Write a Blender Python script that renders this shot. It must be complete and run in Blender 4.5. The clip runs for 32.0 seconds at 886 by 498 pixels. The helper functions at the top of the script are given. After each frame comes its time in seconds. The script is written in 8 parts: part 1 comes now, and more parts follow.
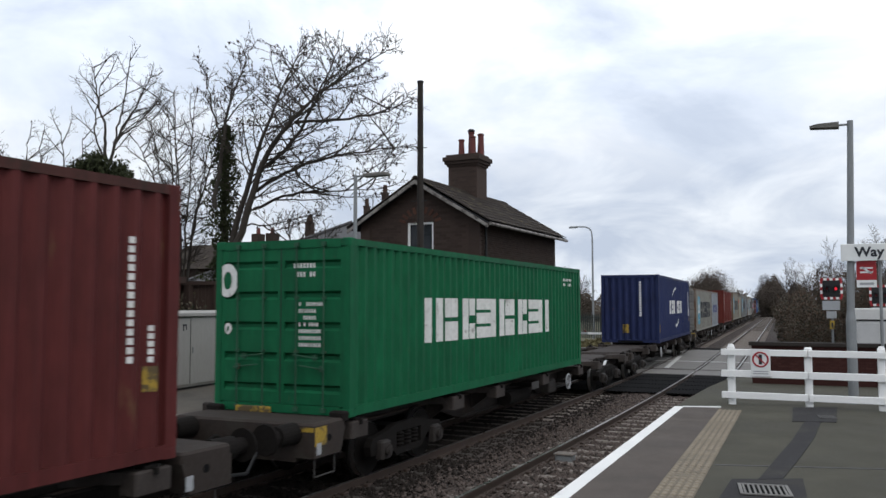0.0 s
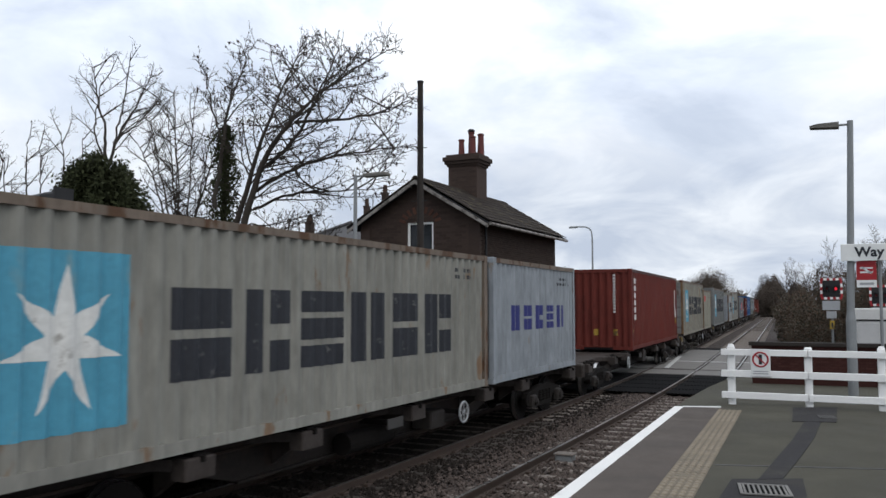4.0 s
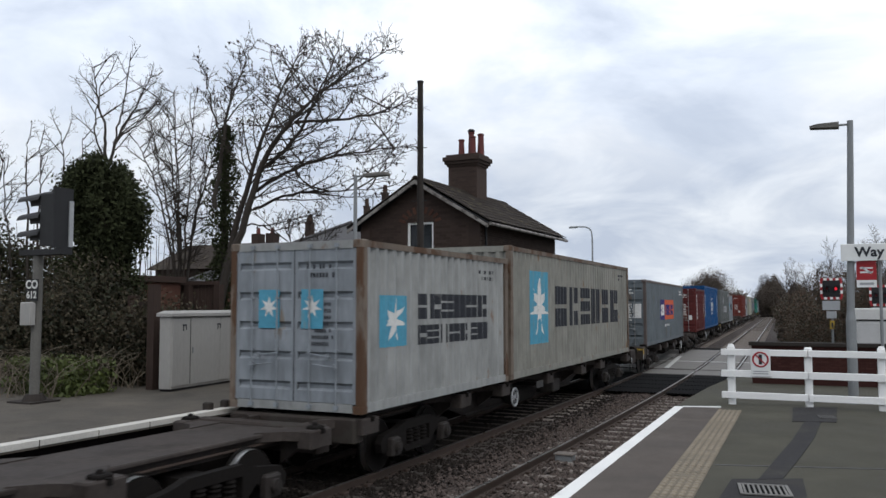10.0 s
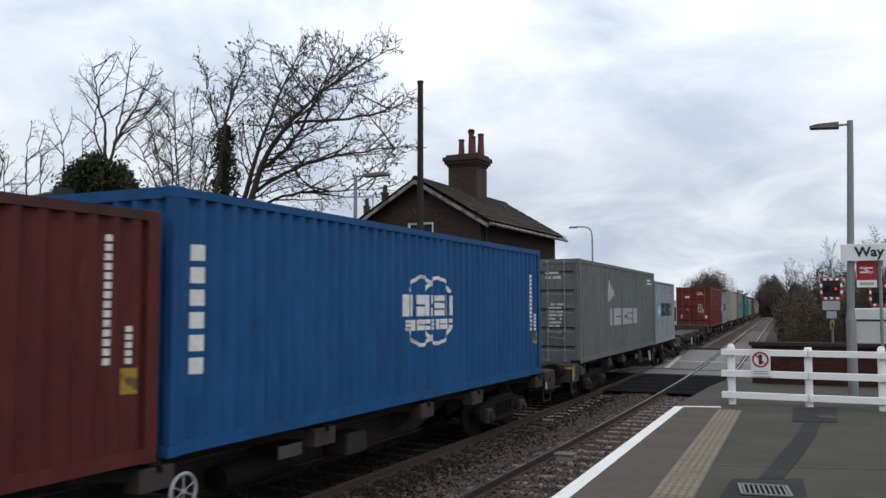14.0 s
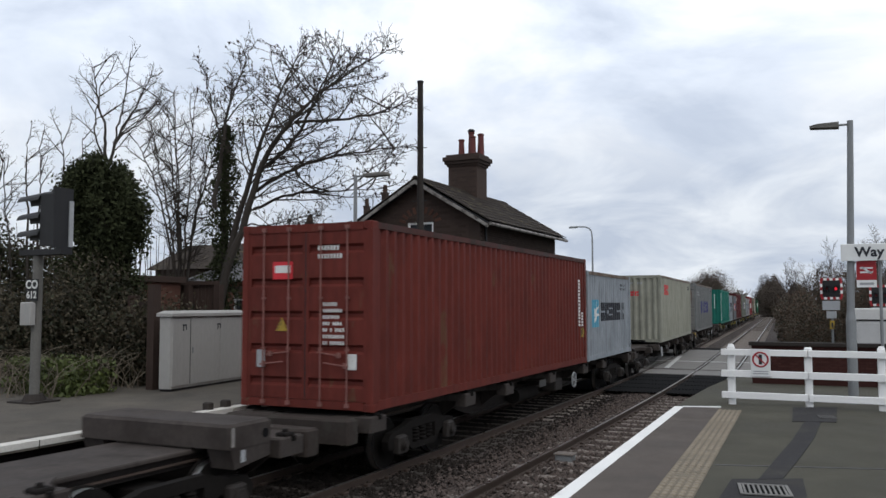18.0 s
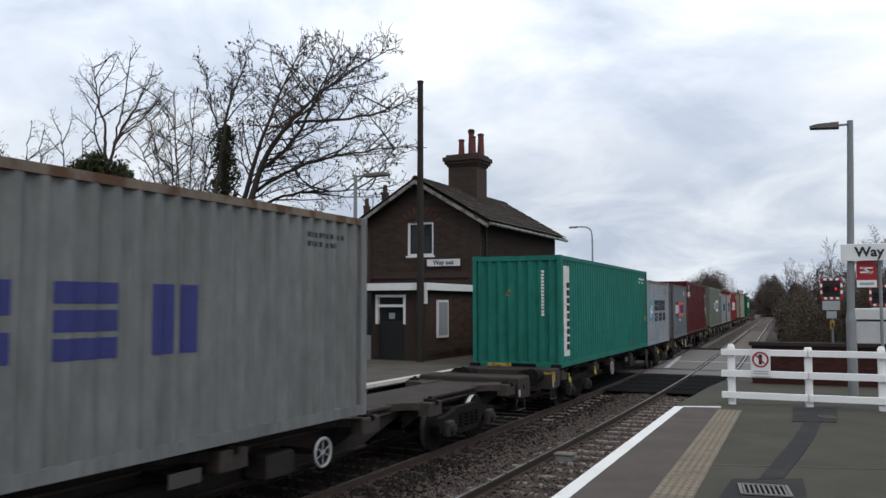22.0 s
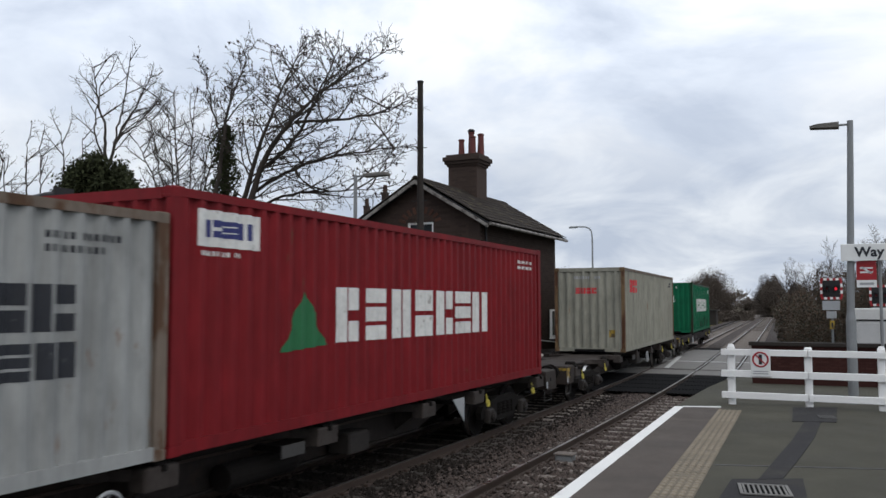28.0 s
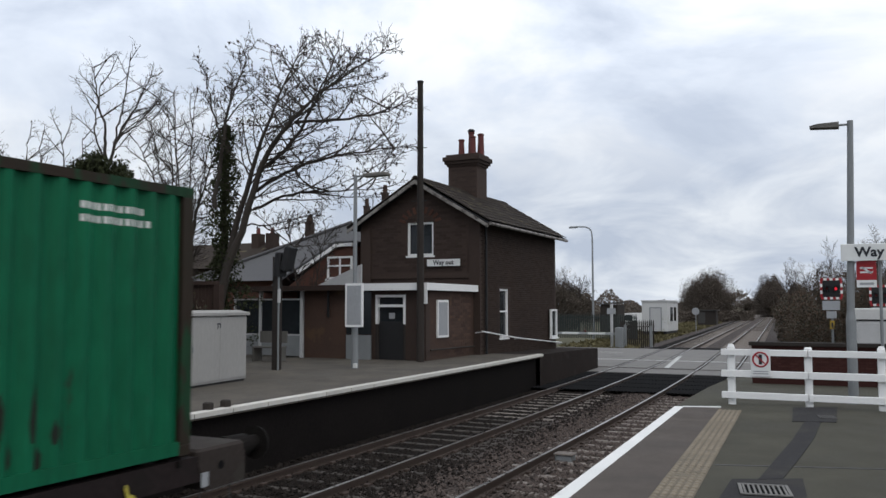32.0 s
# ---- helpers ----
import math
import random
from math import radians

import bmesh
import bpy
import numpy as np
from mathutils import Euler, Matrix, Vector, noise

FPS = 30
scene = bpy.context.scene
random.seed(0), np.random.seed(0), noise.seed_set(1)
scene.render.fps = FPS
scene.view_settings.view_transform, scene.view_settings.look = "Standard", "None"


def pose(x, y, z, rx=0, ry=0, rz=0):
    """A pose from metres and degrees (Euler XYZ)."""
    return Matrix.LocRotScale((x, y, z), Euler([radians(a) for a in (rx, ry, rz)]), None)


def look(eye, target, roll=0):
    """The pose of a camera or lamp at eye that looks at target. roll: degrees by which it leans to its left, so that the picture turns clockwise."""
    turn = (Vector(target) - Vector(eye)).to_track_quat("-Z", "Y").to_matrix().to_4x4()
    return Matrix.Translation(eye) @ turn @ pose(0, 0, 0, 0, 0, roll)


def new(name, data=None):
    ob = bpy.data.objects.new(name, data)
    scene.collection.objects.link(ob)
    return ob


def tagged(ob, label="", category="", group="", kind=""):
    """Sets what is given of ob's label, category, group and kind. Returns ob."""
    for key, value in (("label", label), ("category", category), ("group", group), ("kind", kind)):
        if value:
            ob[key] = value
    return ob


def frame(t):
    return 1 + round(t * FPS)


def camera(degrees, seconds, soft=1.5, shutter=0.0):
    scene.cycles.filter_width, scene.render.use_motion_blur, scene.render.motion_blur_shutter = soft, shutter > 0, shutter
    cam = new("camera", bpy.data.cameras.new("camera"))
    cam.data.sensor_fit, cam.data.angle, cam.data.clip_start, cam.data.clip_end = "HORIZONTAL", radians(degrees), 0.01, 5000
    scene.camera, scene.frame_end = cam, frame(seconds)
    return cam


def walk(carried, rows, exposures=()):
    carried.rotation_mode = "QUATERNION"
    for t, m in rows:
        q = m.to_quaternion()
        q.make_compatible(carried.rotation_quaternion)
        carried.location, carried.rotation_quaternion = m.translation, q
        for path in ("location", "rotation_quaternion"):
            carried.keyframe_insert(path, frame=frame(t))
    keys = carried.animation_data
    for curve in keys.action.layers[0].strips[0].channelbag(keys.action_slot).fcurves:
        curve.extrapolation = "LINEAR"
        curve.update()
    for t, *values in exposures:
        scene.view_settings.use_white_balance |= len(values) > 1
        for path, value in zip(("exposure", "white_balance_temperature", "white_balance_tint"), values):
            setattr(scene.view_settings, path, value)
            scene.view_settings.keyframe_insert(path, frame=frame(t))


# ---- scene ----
# ---------------- camera, light ----------------
cam = camera(55.56, 32.0, soft=1.5, shutter=0.12)
EYE = (7.717, 0.0, 2.671)
YAW, TILT = radians(-25.888), radians(3.834)
EXPOSURES = [(0.0, 0.10), (7.0, 0.05), (14.0, 0.0), (22.0, -0.02), (32.0, -0.06)]
AIM = (EYE[0] + math.sin(YAW) * math.cos(TILT), math.cos(YAW) * math.cos(TILT), EYE[2] + math.sin(TILT))
walk(cam, [(0.0, look(EYE, AIM, -0.09)), (32.0, look(EYE, AIM, -0.09))], exposures=EXPOSURES)
scene.view_settings.exposure = 0.0


def make_world():
    w = bpy.data.worlds.new("overcast_sky")
    scene.world = w
    w.use_nodes = True
    nt = w.node_tree
    nt.nodes.clear()
    out = nt.nodes.new("ShaderNodeOutputWorld")
    bg = nt.nodes.new("ShaderNodeBackground")
    sky = nt.nodes.new("ShaderNodeTexSky")
    sky.sky_type, sky.sun_disc = "NISHITA", False
    sky.sun_elevation, sky.sun_rotation = radians(46), radians(130)
    co = nt.nodes.new("ShaderNodeTexCoord")
    sep = nt.nodes.new("ShaderNodeSeparateXYZ")
    nt.links.new(co.outputs["Generated"], sep.inputs[0])
    # a flat cloud deck: the direction divided by its height
    up = nt.nodes.new("ShaderNodeMath")
    up.operation, up.inputs[1].default_value = "MAXIMUM", 0.0
    nt.links.new(sep.outputs[2], up.inputs[0])
    add = nt.nodes.new("ShaderNodeMath")
    add.operation, add.inputs[1].default_value = "ADD", 0.42
    nt.links.new(up.outputs[0], add.inputs[0])
    div = nt.nodes.new("ShaderNodeVectorMath")
    div.operation = "DIVIDE"
    com = nt.nodes.new("ShaderNodeCombineXYZ")
    for k in range(3):
        nt.links.new(add.outputs[0], com.inputs[k])
    nt.links.new(co.outputs["Generated"], div.inputs[0])
    nt.links.new(com.outputs[0], div.inputs[1])
    noise_a = nt.nodes.new("ShaderNodeTexNoise")
    noise_a.inputs["Scale"].default_value = 2.3
    noise_a.inputs["Detail"].default_value = 6
    noise_a.inputs["Roughness"].default_value = 0.56
    noise_a.inputs["Distortion"].default_value = 0.35
    mapn = nt.nodes.new("ShaderNodeMapping")
    mapn.inputs["Rotation"].default_value = (0, 0, radians(-35))
    mapn.inputs["Location"].default_value = (3.1, 1.7, 0)
    mapn.inputs["Scale"].default_value = (1.0, 1.15, 1)
    nt.links.new(div.outputs[0], mapn.inputs[0])
    nt.links.new(mapn.outputs[0], noise_a.inputs["Vector"])
    ramp = nt.nodes.new("ShaderNodeValToRGB")
    e = ramp.color_ramp.elements
    e[0].position, e[0].color = 0.36, (0.52, 0.58, 0.69, 1)
    e[1].position, e[1].color = 0.60, (0.90, 0.92, 0.945, 1)
    m = ramp.color_ramp.elements.new(0.48)
    m.color = (0.70, 0.76, 0.86, 1)
    nt.links.new(noise_a.outputs["Fac"], ramp.inputs[0])
    sky_dim = nt.nodes.new("ShaderNodeVectorMath")
    sky_dim.operation = "SCALE"
    sky_dim.inputs["Scale"].default_value = 0.1
    nt.links.new(sky.outputs[0], sky_dim.inputs[0])
    mix = nt.nodes.new("ShaderNodeMix")
    mix.data_type = "RGBA"
    mix.inputs["Factor"].default_value = 0.93
    nt.links.new(sky_dim.outputs[0], mix.inputs["A"])
    nt.links.new(ramp.outputs[0], mix.inputs["B"])
    nt.links.new(mix.outputs["Result"], bg.inputs[0])
    low = nt.nodes.new("ShaderNodeMapRange")
    low.inputs["From Min"].default_value, low.inputs["From Max"].default_value = 0.07, 0.33
    low.interpolation_type = "SMOOTHSTEP"
    nt.links.new(sep.outputs[2], low.inputs["Value"])
    haze = nt.nodes.new("ShaderNodeMix")
    haze.data_type = "RGBA"
    # the low bank of cloud: duller, with soft pale breaks
    noise_b = nt.nodes.new("ShaderNodeTexNoise")
    noise_b.inputs["Scale"].default_value = 3.4
    noise_b.inputs["Detail"].default_value = 5
    noise_b.inputs["Roughness"].default_value = 0.55
    noise_b.inputs["Distortion"].default_value = 0.4
    nt.links.new(mapn.outputs[0], noise_b.inputs["Vector"])
    bank = nt.nodes.new("ShaderNodeValToRGB")
    be = bank.color_ramp.elements
    be[0].position, be[0].color = 0.38, (0.40, 0.455, 0.55, 1)
    be[1].position, be[1].color = 0.64, (0.64, 0.68, 0.73, 1)
    nt.links.new(noise_b.outputs["Fac"], bank.inputs[0])
    nt.links.new(bank.outputs[0], haze.inputs["A"])
    nt.links.new(low.outputs[0], haze.inputs["Factor"])
    nt.links.new(mix.outputs["Result"], haze.inputs["B"])
    nt.links.new(haze.outputs["Result"], bg.inputs[0])
    bg.inputs[1].default_value = 1.29
    nt.links.new(bg.outputs[0], out.inputs[0])


make_world()
sun = new("sun", bpy.data.lights.new("sun", "SUN"))
sun.data.energy, sun.data.angle, sun.data.color = 0.9, radians(35), (1.0, 0.96, 0.9)
sun.matrix_world = look((0, 0, 60), (math.sin(radians(130)) * -50, math.cos(radians(130)) * -50, 5))


# ---------------- materials ----------------
def node(nt, kind, **kw):
    n = nt.nodes.new(kind)
    for k, v in kw.items():
        n.inputs[k].default_value = v
    return n


def surface(name, color, rough=0.7, metal=0.0, vary=0.25, scale=3.0, grain=40.0, bump=0.2, stretch=(1, 1, 1),
            stain=None, stain_at=0.62, stain_scale=2.0, stain_stretch=(1, 1, 1), each=0.0, island=0.0, spec=0.28, bump_dist=0.01, stain_soft=0.06):
    """A worn, uneven surface: colour at two scales, relief, optional stains, optional change from piece to piece."""
    m = bpy.data.materials.new(name)
    m.use_nodes = True
    nt = m.node_tree
    b = nt.nodes["Principled BSDF"]
    co = nt.nodes.new("ShaderNodeTexCoord")
    mp = node(nt, "ShaderNodeMapping", Scale=stretch)
    nt.links.new(co.outputs["Object"], mp.inputs[0])
    n1 = node(nt, "ShaderNodeTexNoise", Scale=scale, Detail=5.0, Roughness=0.6)
    n2 = node(nt, "ShaderNodeTexNoise", Scale=grain, Detail=3.0, Roughness=0.6)
    nt.links.new(mp.outputs[0], n1.inputs["Vector"])
    nt.links.new(mp.outputs[0], n2.inputs["Vector"])
    mul = nt.nodes.new("ShaderNodeMath")
    mul.operation = "ADD"
    nt.links.new(n1.outputs["Fac"], mul.inputs[0])
    nt.links.new(n2.outputs["Fac"], mul.inputs[1])
    last = mul.outputs[0]
    if each or island:
        if island:
            src_n = nt.nodes.new("ShaderNodeNewGeometry").outputs["Random Per Island"]
        else:
            src_n = nt.nodes.new("ShaderNodeObjectInfo").outputs["Random"]
        k = nt.nodes.new("ShaderNodeMath")
        k.operation = "MULTIPLY_ADD"
        k.inputs[1].default_value = (each or island) * 2
        nt.links.new(src_n, k.inputs[0])
        nt.links.new(last, k.inputs[2])
        sub = nt.nodes.new("ShaderNodeMath")
        sub.operation, sub.inputs[1].default_value = "SUBTRACT", (each or island)
        nt.links.new(k.outputs[0], sub.inputs[0])
        last = sub.outputs[0]
    mr = node(nt, "ShaderNodeMapRange")
    mr.inputs["From Min"].default_value, mr.inputs["From Max"].default_value = 0.55, 1.45
    mr.inputs["To Min"].default_value, mr.inputs["To Max"].default_value = 1 - vary, 1 + vary
    mr.clamp = False
    nt.links.new(last, mr.inputs["Value"])
    col = nt.nodes.new("ShaderNodeVectorMath")
    col.operation = "SCALE"
    col.inputs[0].default_value = color
    nt.links.new(mr.outputs[0], col.inputs["Scale"])
    cout = col.outputs[0]
    if stain:
        mp2 = node(nt, "ShaderNodeMapping", Scale=stain_stretch)
        nt.links.new(co.outputs["Object"], mp2.inputs[0])
        oi = nt.nodes.new("ShaderNodeObjectInfo")
        off = nt.nodes.new("ShaderNodeVectorMath")
        off.operation = "MULTIPLY_ADD"
        nt.links.new(oi.outputs["Random"], off.inputs[0])
        off.inputs[1].default_value = (37, 11, 5)
        nt.links.new(mp2.outputs[0], off.inputs[2])
        n3 = node(nt, "ShaderNodeTexNoise", Scale=stain_scale, Detail=6.0, Roughness=0.65)
        nt.links.new(off.outputs[0], n3.inputs["Vector"])
        r3 = node(nt, "ShaderNodeMapRange")
        r3.inputs["From Min"].default_value, r3.inputs["From Max"].default_value = stain_at, stain_at + stain_soft
        nt.links.new(n3.outputs["Fac"], r3.inputs["Value"])
        mx = nt.nodes.new("ShaderNodeMix")
        mx.data_type = "RGBA"
        nt.links.new(r3.outputs[0], mx.inputs["Factor"])
        nt.links.new(cout, mx.inputs["A"])
        mx.inputs["B"].default_value = (*stain, 1)
        cout = mx.outputs["Result"]
    nt.links.new(cout, b.inputs["Base Color"])
    rr = node(nt, "ShaderNodeMapRange")
    rr.inputs["From Min"].default_value, rr.inputs["From Max"].default_value = 0.3, 0.7
    rr.inputs["To Min"].default_value, rr.inputs["To Max"].default_value = max(rough - 0.1, 0.02), min(rough + 0.1, 1.0)
    nt.links.new(n1.outputs["Fac"], rr.inputs["Value"])
    nt.links.new(rr.outputs[0], b.inputs["Roughness"])
    b.inputs["Metallic"].default_value = metal
    b.inputs["Specular IOR Level"].default_value = spec
    if bump:
        bp = node(nt, "ShaderNodeBump", Strength=bump, Distance=bump_dist)
        nt.links.new(n2.outputs["Fac"], bp.inputs["Height"])
        nt.links.new(bp.outputs[0], b.inputs["Normal"])
    return m


def glow(name, color, strength):
    m = bpy.data.materials.new(name)
    m.use_nodes = True
    b = m.node_tree.nodes["Principled BSDF"]
    b.inputs["Base Color"].default_value = (*color, 1)
    b.inputs["Emission Color"].default_value = (*color, 1)
    b.inputs["Emission Strength"].default_value = strength
    return m


RUST = (0.11, 0.05, 0.03)


def paint(name, c, stain_at=0.68, vary=0.3, stain=RUST):
    m = surface(name, tuple(0.61 * k for k in c), rough=0.6, spec=0.12, vary=vary, scale=0.8, grain=7.0, bump=0.08, stretch=(1, 1, 0.35),
                   stain=stain, stain_at=stain_at - 0.06, stain_scale=2.4, stain_stretch=(1, 1, 0.3), each=0.08)
    # grime washed down the steel in narrow streaks, and dull blotches
    nt = m.node_tree
    b = nt.nodes["Principled BSDF"]
    old = b.inputs["Base Color"].links[0].from_socket
    co = nt.nodes.new("ShaderNodeTexCoord")
    oi = nt.nodes.new("ShaderNodeObjectInfo")
    dull = tuple(0.17 * k + 0.008 for k in c) + (1,)
    for scale, size, lo, hi, tint, most in (((7, 7, 0.35), 1.0, 0.50, 0.72, dull, 0.3), ((1, 1, 0.7), 1.1, 0.46, 0.7, dull, 0.26),
                                            ((3.5, 3.5, 1.6), 5.0, 0.70, 0.74, stain + (1,), 0.75)):
        mp = node(nt, "ShaderNodeMapping", Scale=scale)
        nt.links.new(co.outputs["Object"], mp.inputs[0])
        off = nt.nodes.new("ShaderNodeVectorMath")
        off.operation = "MULTIPLY_ADD"
        nt.links.new(oi.outputs["Random"], off.inputs[0])
        off.inputs[1].default_value = (19, 31, 7)
        nt.links.new(mp.outputs[0], off.inputs[2])
        n = node(nt, "ShaderNodeTexNoise", Scale=size, Detail=5.0, Roughness=0.65)
        nt.links.new(off.outputs[0], n.inputs["Vector"])
        r = node(nt, "ShaderNodeMapRange")
        r.inputs["From Min"].default_value, r.inputs["From Max"].default_value = lo, hi
        r.inputs["To Max"].default_value = most
        nt.links.new(n.outputs["Fac"], r.inputs["Value"])
        mx = nt.nodes.new("ShaderNodeMix")
        mx.data_type = "RGBA"
        nt.links.new(r.outputs[0], mx.inputs["Factor"])
        nt.links.new(old, mx.inputs["A"])
        mx.inputs["B"].default_value = tint
        old = mx.outputs["Result"]
    nt.links.new(old, b.inputs["Base Color"])
    return m


M = {}
M["tarmac"] = surface("tarmac", (0.092, 0.078, 0.069), 0.85, vary=0.45, scale=1.1, grain=70, bump=0.6, stain=(0.068, 0.059, 0.052), stain_at=0.42, stain_soft=0.3, stain_scale=1.6, spec=0.14)
M["tarmac_green"] = surface("tarmac_mossy", (0.069, 0.066, 0.051), 0.88, vary=0.5, scale=0.9, grain=70, bump=0.6, stain=(0.052, 0.049, 0.038), stain_at=0.4, stain_soft=0.3, stain_scale=0.9, spec=0.14)
M["tarmac_dark"] = surface("tarmac_dark", (0.034, 0.033, 0.034), 0.9, spec=0.12, vary=0.3, scale=1.2, grain=100, bump=0.5, stain=(0.05, 0.047, 0.042), stain_at=0.5, stain_soft=0.2, stain_scale=1.5)
M["far_slab"] = surface("platform_surface", (0.094, 0.082, 0.068), 0.9, vary=0.45, scale=0.9, grain=60, bump=0.4, stain=(0.055, 0.05, 0.043), stain_at=0.4, stain_soft=0.3, stain_scale=0.8)
M["road"] = surface("road", (0.158, 0.150, 0.141), 0.75, vary=0.35, scale=0.5, grain=50, bump=0.3, stain=(0.115, 0.111, 0.106), stain_at=0.5, stain_soft=0.2, stain_scale=0.7)
M["rubber"] = surface("crossing_rubber", (0.009, 0.009, 0.0095), 0.95, vary=0.3, scale=2, grain=30, bump=0.4, spec=0.04)
M["white_line"] = surface("white_line_paint", (0.72, 0.72, 0.70), 0.6, vary=0.12, scale=2, grain=60, bump=0.2, stain=(0.35, 0.34, 0.32), stain_at=0.66, stain_scale=4)
M["worn_line"] = surface("worn_line_paint", (0.5, 0.5, 0.48), 0.6, vary=0.2, scale=2, grain=60, bump=0.2, stain=(0.2, 0.2, 0.2), stain_at=0.55, stain_scale=3)
M["stud"] = surface("tactile_stud", (0.195, 0.165, 0.122), 0.8, vary=0.3, scale=4, grain=60, bump=0.3, each=0.15, stain=(0.15, 0.13, 0.1), stain_at=0.56, stain_scale=3)
# far track bed: oily, and coloured darker still for the shade under the train
M["ballast_oily_shaded"] = surface("oily_ballast", (0.010, 0.0085, 0.0075), 0.95, spec=0.05, vary=0.6, scale=6, grain=24, bump=1.0, bump_dist=0.04)
M["stone_oily_shaded"] = surface("oily_shaded_stone", (0.019, 0.0155, 0.0135), 0.9, spec=0.1, vary=0.35, scale=8, grain=50, bump=0.2, island=0.45)
M["cabin_white"] = surface("cabin_white", (0.5, 0.5, 0.49), 0.6, vary=0.12, scale=1, grain=20, bump=0.05, stain=(0.36, 0.35, 0.31), stain_at=0.6, stain_scale=1.2)
M["verge_grey"] = surface("weathered_verge", (0.23, 0.215, 0.20), 0.75, vary=0.35, scale=2, grain=30, bump=0.1, stain=(0.075, 0.066, 0.06), stain_at=0.5, stain_soft=0.1, stain_scale=3)
M["tactile"] = surface("tactile_paver", (0.135, 0.112, 0.082), 0.8, vary=0.2, scale=3, grain=70, bump=0.3, each=0.2, stain=(0.13, 0.11, 0.08), stain_at=0.6, stain_scale=3)
M["coping"] = surface("coping_stone", (0.52, 0.50, 0.46), 0.8, vary=0.2, scale=2, grain=40, bump=0.3, each=0.15)
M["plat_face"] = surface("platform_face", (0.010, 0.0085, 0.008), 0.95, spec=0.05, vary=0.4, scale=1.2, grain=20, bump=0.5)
M["ramp_face"] = surface("ramp_wall", (0.026, 0.021, 0.019), 0.95, spec=0.05, vary=0.45, scale=1.2, grain=20, bump=0.5, stain=(0.045, 0.038, 0.034), stain_at=0.55, stain_soft=0.15, stain_scale=1.2)
M["rail_side"] = surface("rail_rust", (0.05, 0.035, 0.028), 0.8, vary=0.3, scale=2, grain=30, bump=0.3)
M["rail_top"] = surface("rail_head", (0.30, 0.29, 0.28), 0.32, metal=0.9, vary=0.1, scale=4, grain=60, bump=0.02)
M["sleeper"] = surface("sleeper_concrete", (0.175, 0.152, 0.135), 0.85, vary=0.25, scale=3, grain=40, bump=0.3, each=0.25)
# base colour holds both oil and the shade of the passing train
M["sleeper_dark"] = surface("oily_shaded_sleeper", (0.05, 0.043, 0.037), 0.85, vary=0.3, scale=3, grain=40, bump=0.3, each=0.25)
M["ballast"] = surface("ballast_bed", (0.05, 0.039, 0.034), 0.9, vary=0.6, scale=6, grain=24, bump=1.0, bump_dist=0.04)
M["stone"] = surface("ballast_stone", (0.07, 0.054, 0.047), 0.85, vary=0.35, scale=8, grain=50, bump=0.2, island=0.45)
M["grass"] = surface("rough_grass", (0.068, 0.064, 0.034), 0.9, vary=0.45, scale=0.25, grain=6, bump=0.6, stain=(0.10, 0.085, 0.05), stain_at=0.54, stain_scale=0.12)
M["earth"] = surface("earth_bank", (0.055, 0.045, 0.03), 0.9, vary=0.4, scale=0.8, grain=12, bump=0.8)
M["brick"] = surface("dark_brick", (0.042, 0.028, 0.0225), 0.85, vary=0.3, scale=1.3, grain=26, bump=0.4, each=0.35)
M["brick_red"] = surface("red_brick", (0.085, 0.038, 0.026), 0.85, vary=0.3, scale=1.3, grain=26, bump=0.4, each=0.35)
M["brick_brown"] = surface("brown_brick", (0.058, 0.034, 0.025), 0.85, vary=0.4, scale=1.3, grain=26, bump=0.4, each=0.35, stain=(0.085, 0.05, 0.03), stain_at=0.58, stain_scale=1.2)
M["slate"] = surface("slate", (0.034, 0.028, 0.024), 0.95, spec=0.06, vary=0.35, scale=1.5, grain=20, bump=0.3, each=0.3, stain=(0.10, 0.085, 0.055), stain_at=0.58, stain_scale=1.6)
M["slate_light"] = surface("slate_pale", (0.08, 0.079, 0.082), 0.6, vary=0.3, scale=1.5, grain=20, bump=0.3, each=0.25)
M["white_paint"] = surface("white_gloss_paint", (0.75, 0.75, 0.74), 0.45, vary=0.08, scale=2, grain=30, bump=0.06, stain=(0.45, 0.44, 0.40), stain_at=0.68, stain_scale=3)
M["grey_trim"] = surface("grey_trim_paint", (0.42, 0.42, 0.42), 0.5, vary=0.12, scale=2, grain=30, bump=0.06)
M["grey_metal"] = surface("galvanised_steel", (0.21, 0.22, 0.225), 0.5, metal=0.2, vary=0.15, scale=3, grain=40, bump=0.05)
M["cabinet"] = surface("cabinet_grey", (0.30, 0.292, 0.278), 0.55, vary=0.12, scale=1.2, grain=14, bump=0.05, stretch=(1, 1, 0.4))
M["drain_iron"] = surface("drain_iron", (0.17, 0.165, 0.155), 0.8, vary=0.3, scale=5, grain=40, bump=0.2)
M["signal_post"] = surface("dull_grey_post", (0.12, 0.115, 0.105), 0.7, vary=0.25, scale=3, grain=30, bump=0.1)
M["black"] = surface("black_paint", (0.016, 0.016, 0.017), 0.55, vary=0.2, scale=3, grain=30, bump=0.05)
M["timber_dark"] = surface("creosoted_timber", (0.028, 0.023, 0.02), 0.85, vary=0.35, scale=3, grain=40, bump=0.4, stretch=(1, 1, 0.1))
M["timber_brown"] = surface("weathered_timber", (0.038, 0.024, 0.019), 0.85, vary=0.35, scale=3, grain=40, bump=0.4, stretch=(1, 1, 0.15))
M["terracotta"] = surface("terracotta_pot", (0.11, 0.035, 0.032), 0.8, vary=0.2, scale=3, grain=30, bump=0.2)
M["window_glass"] = surface("window_glass", (0.02, 0.023, 0.026), 0.08, vary=0.2, scale=1, grain=5, bump=0.0, spec=0.35)
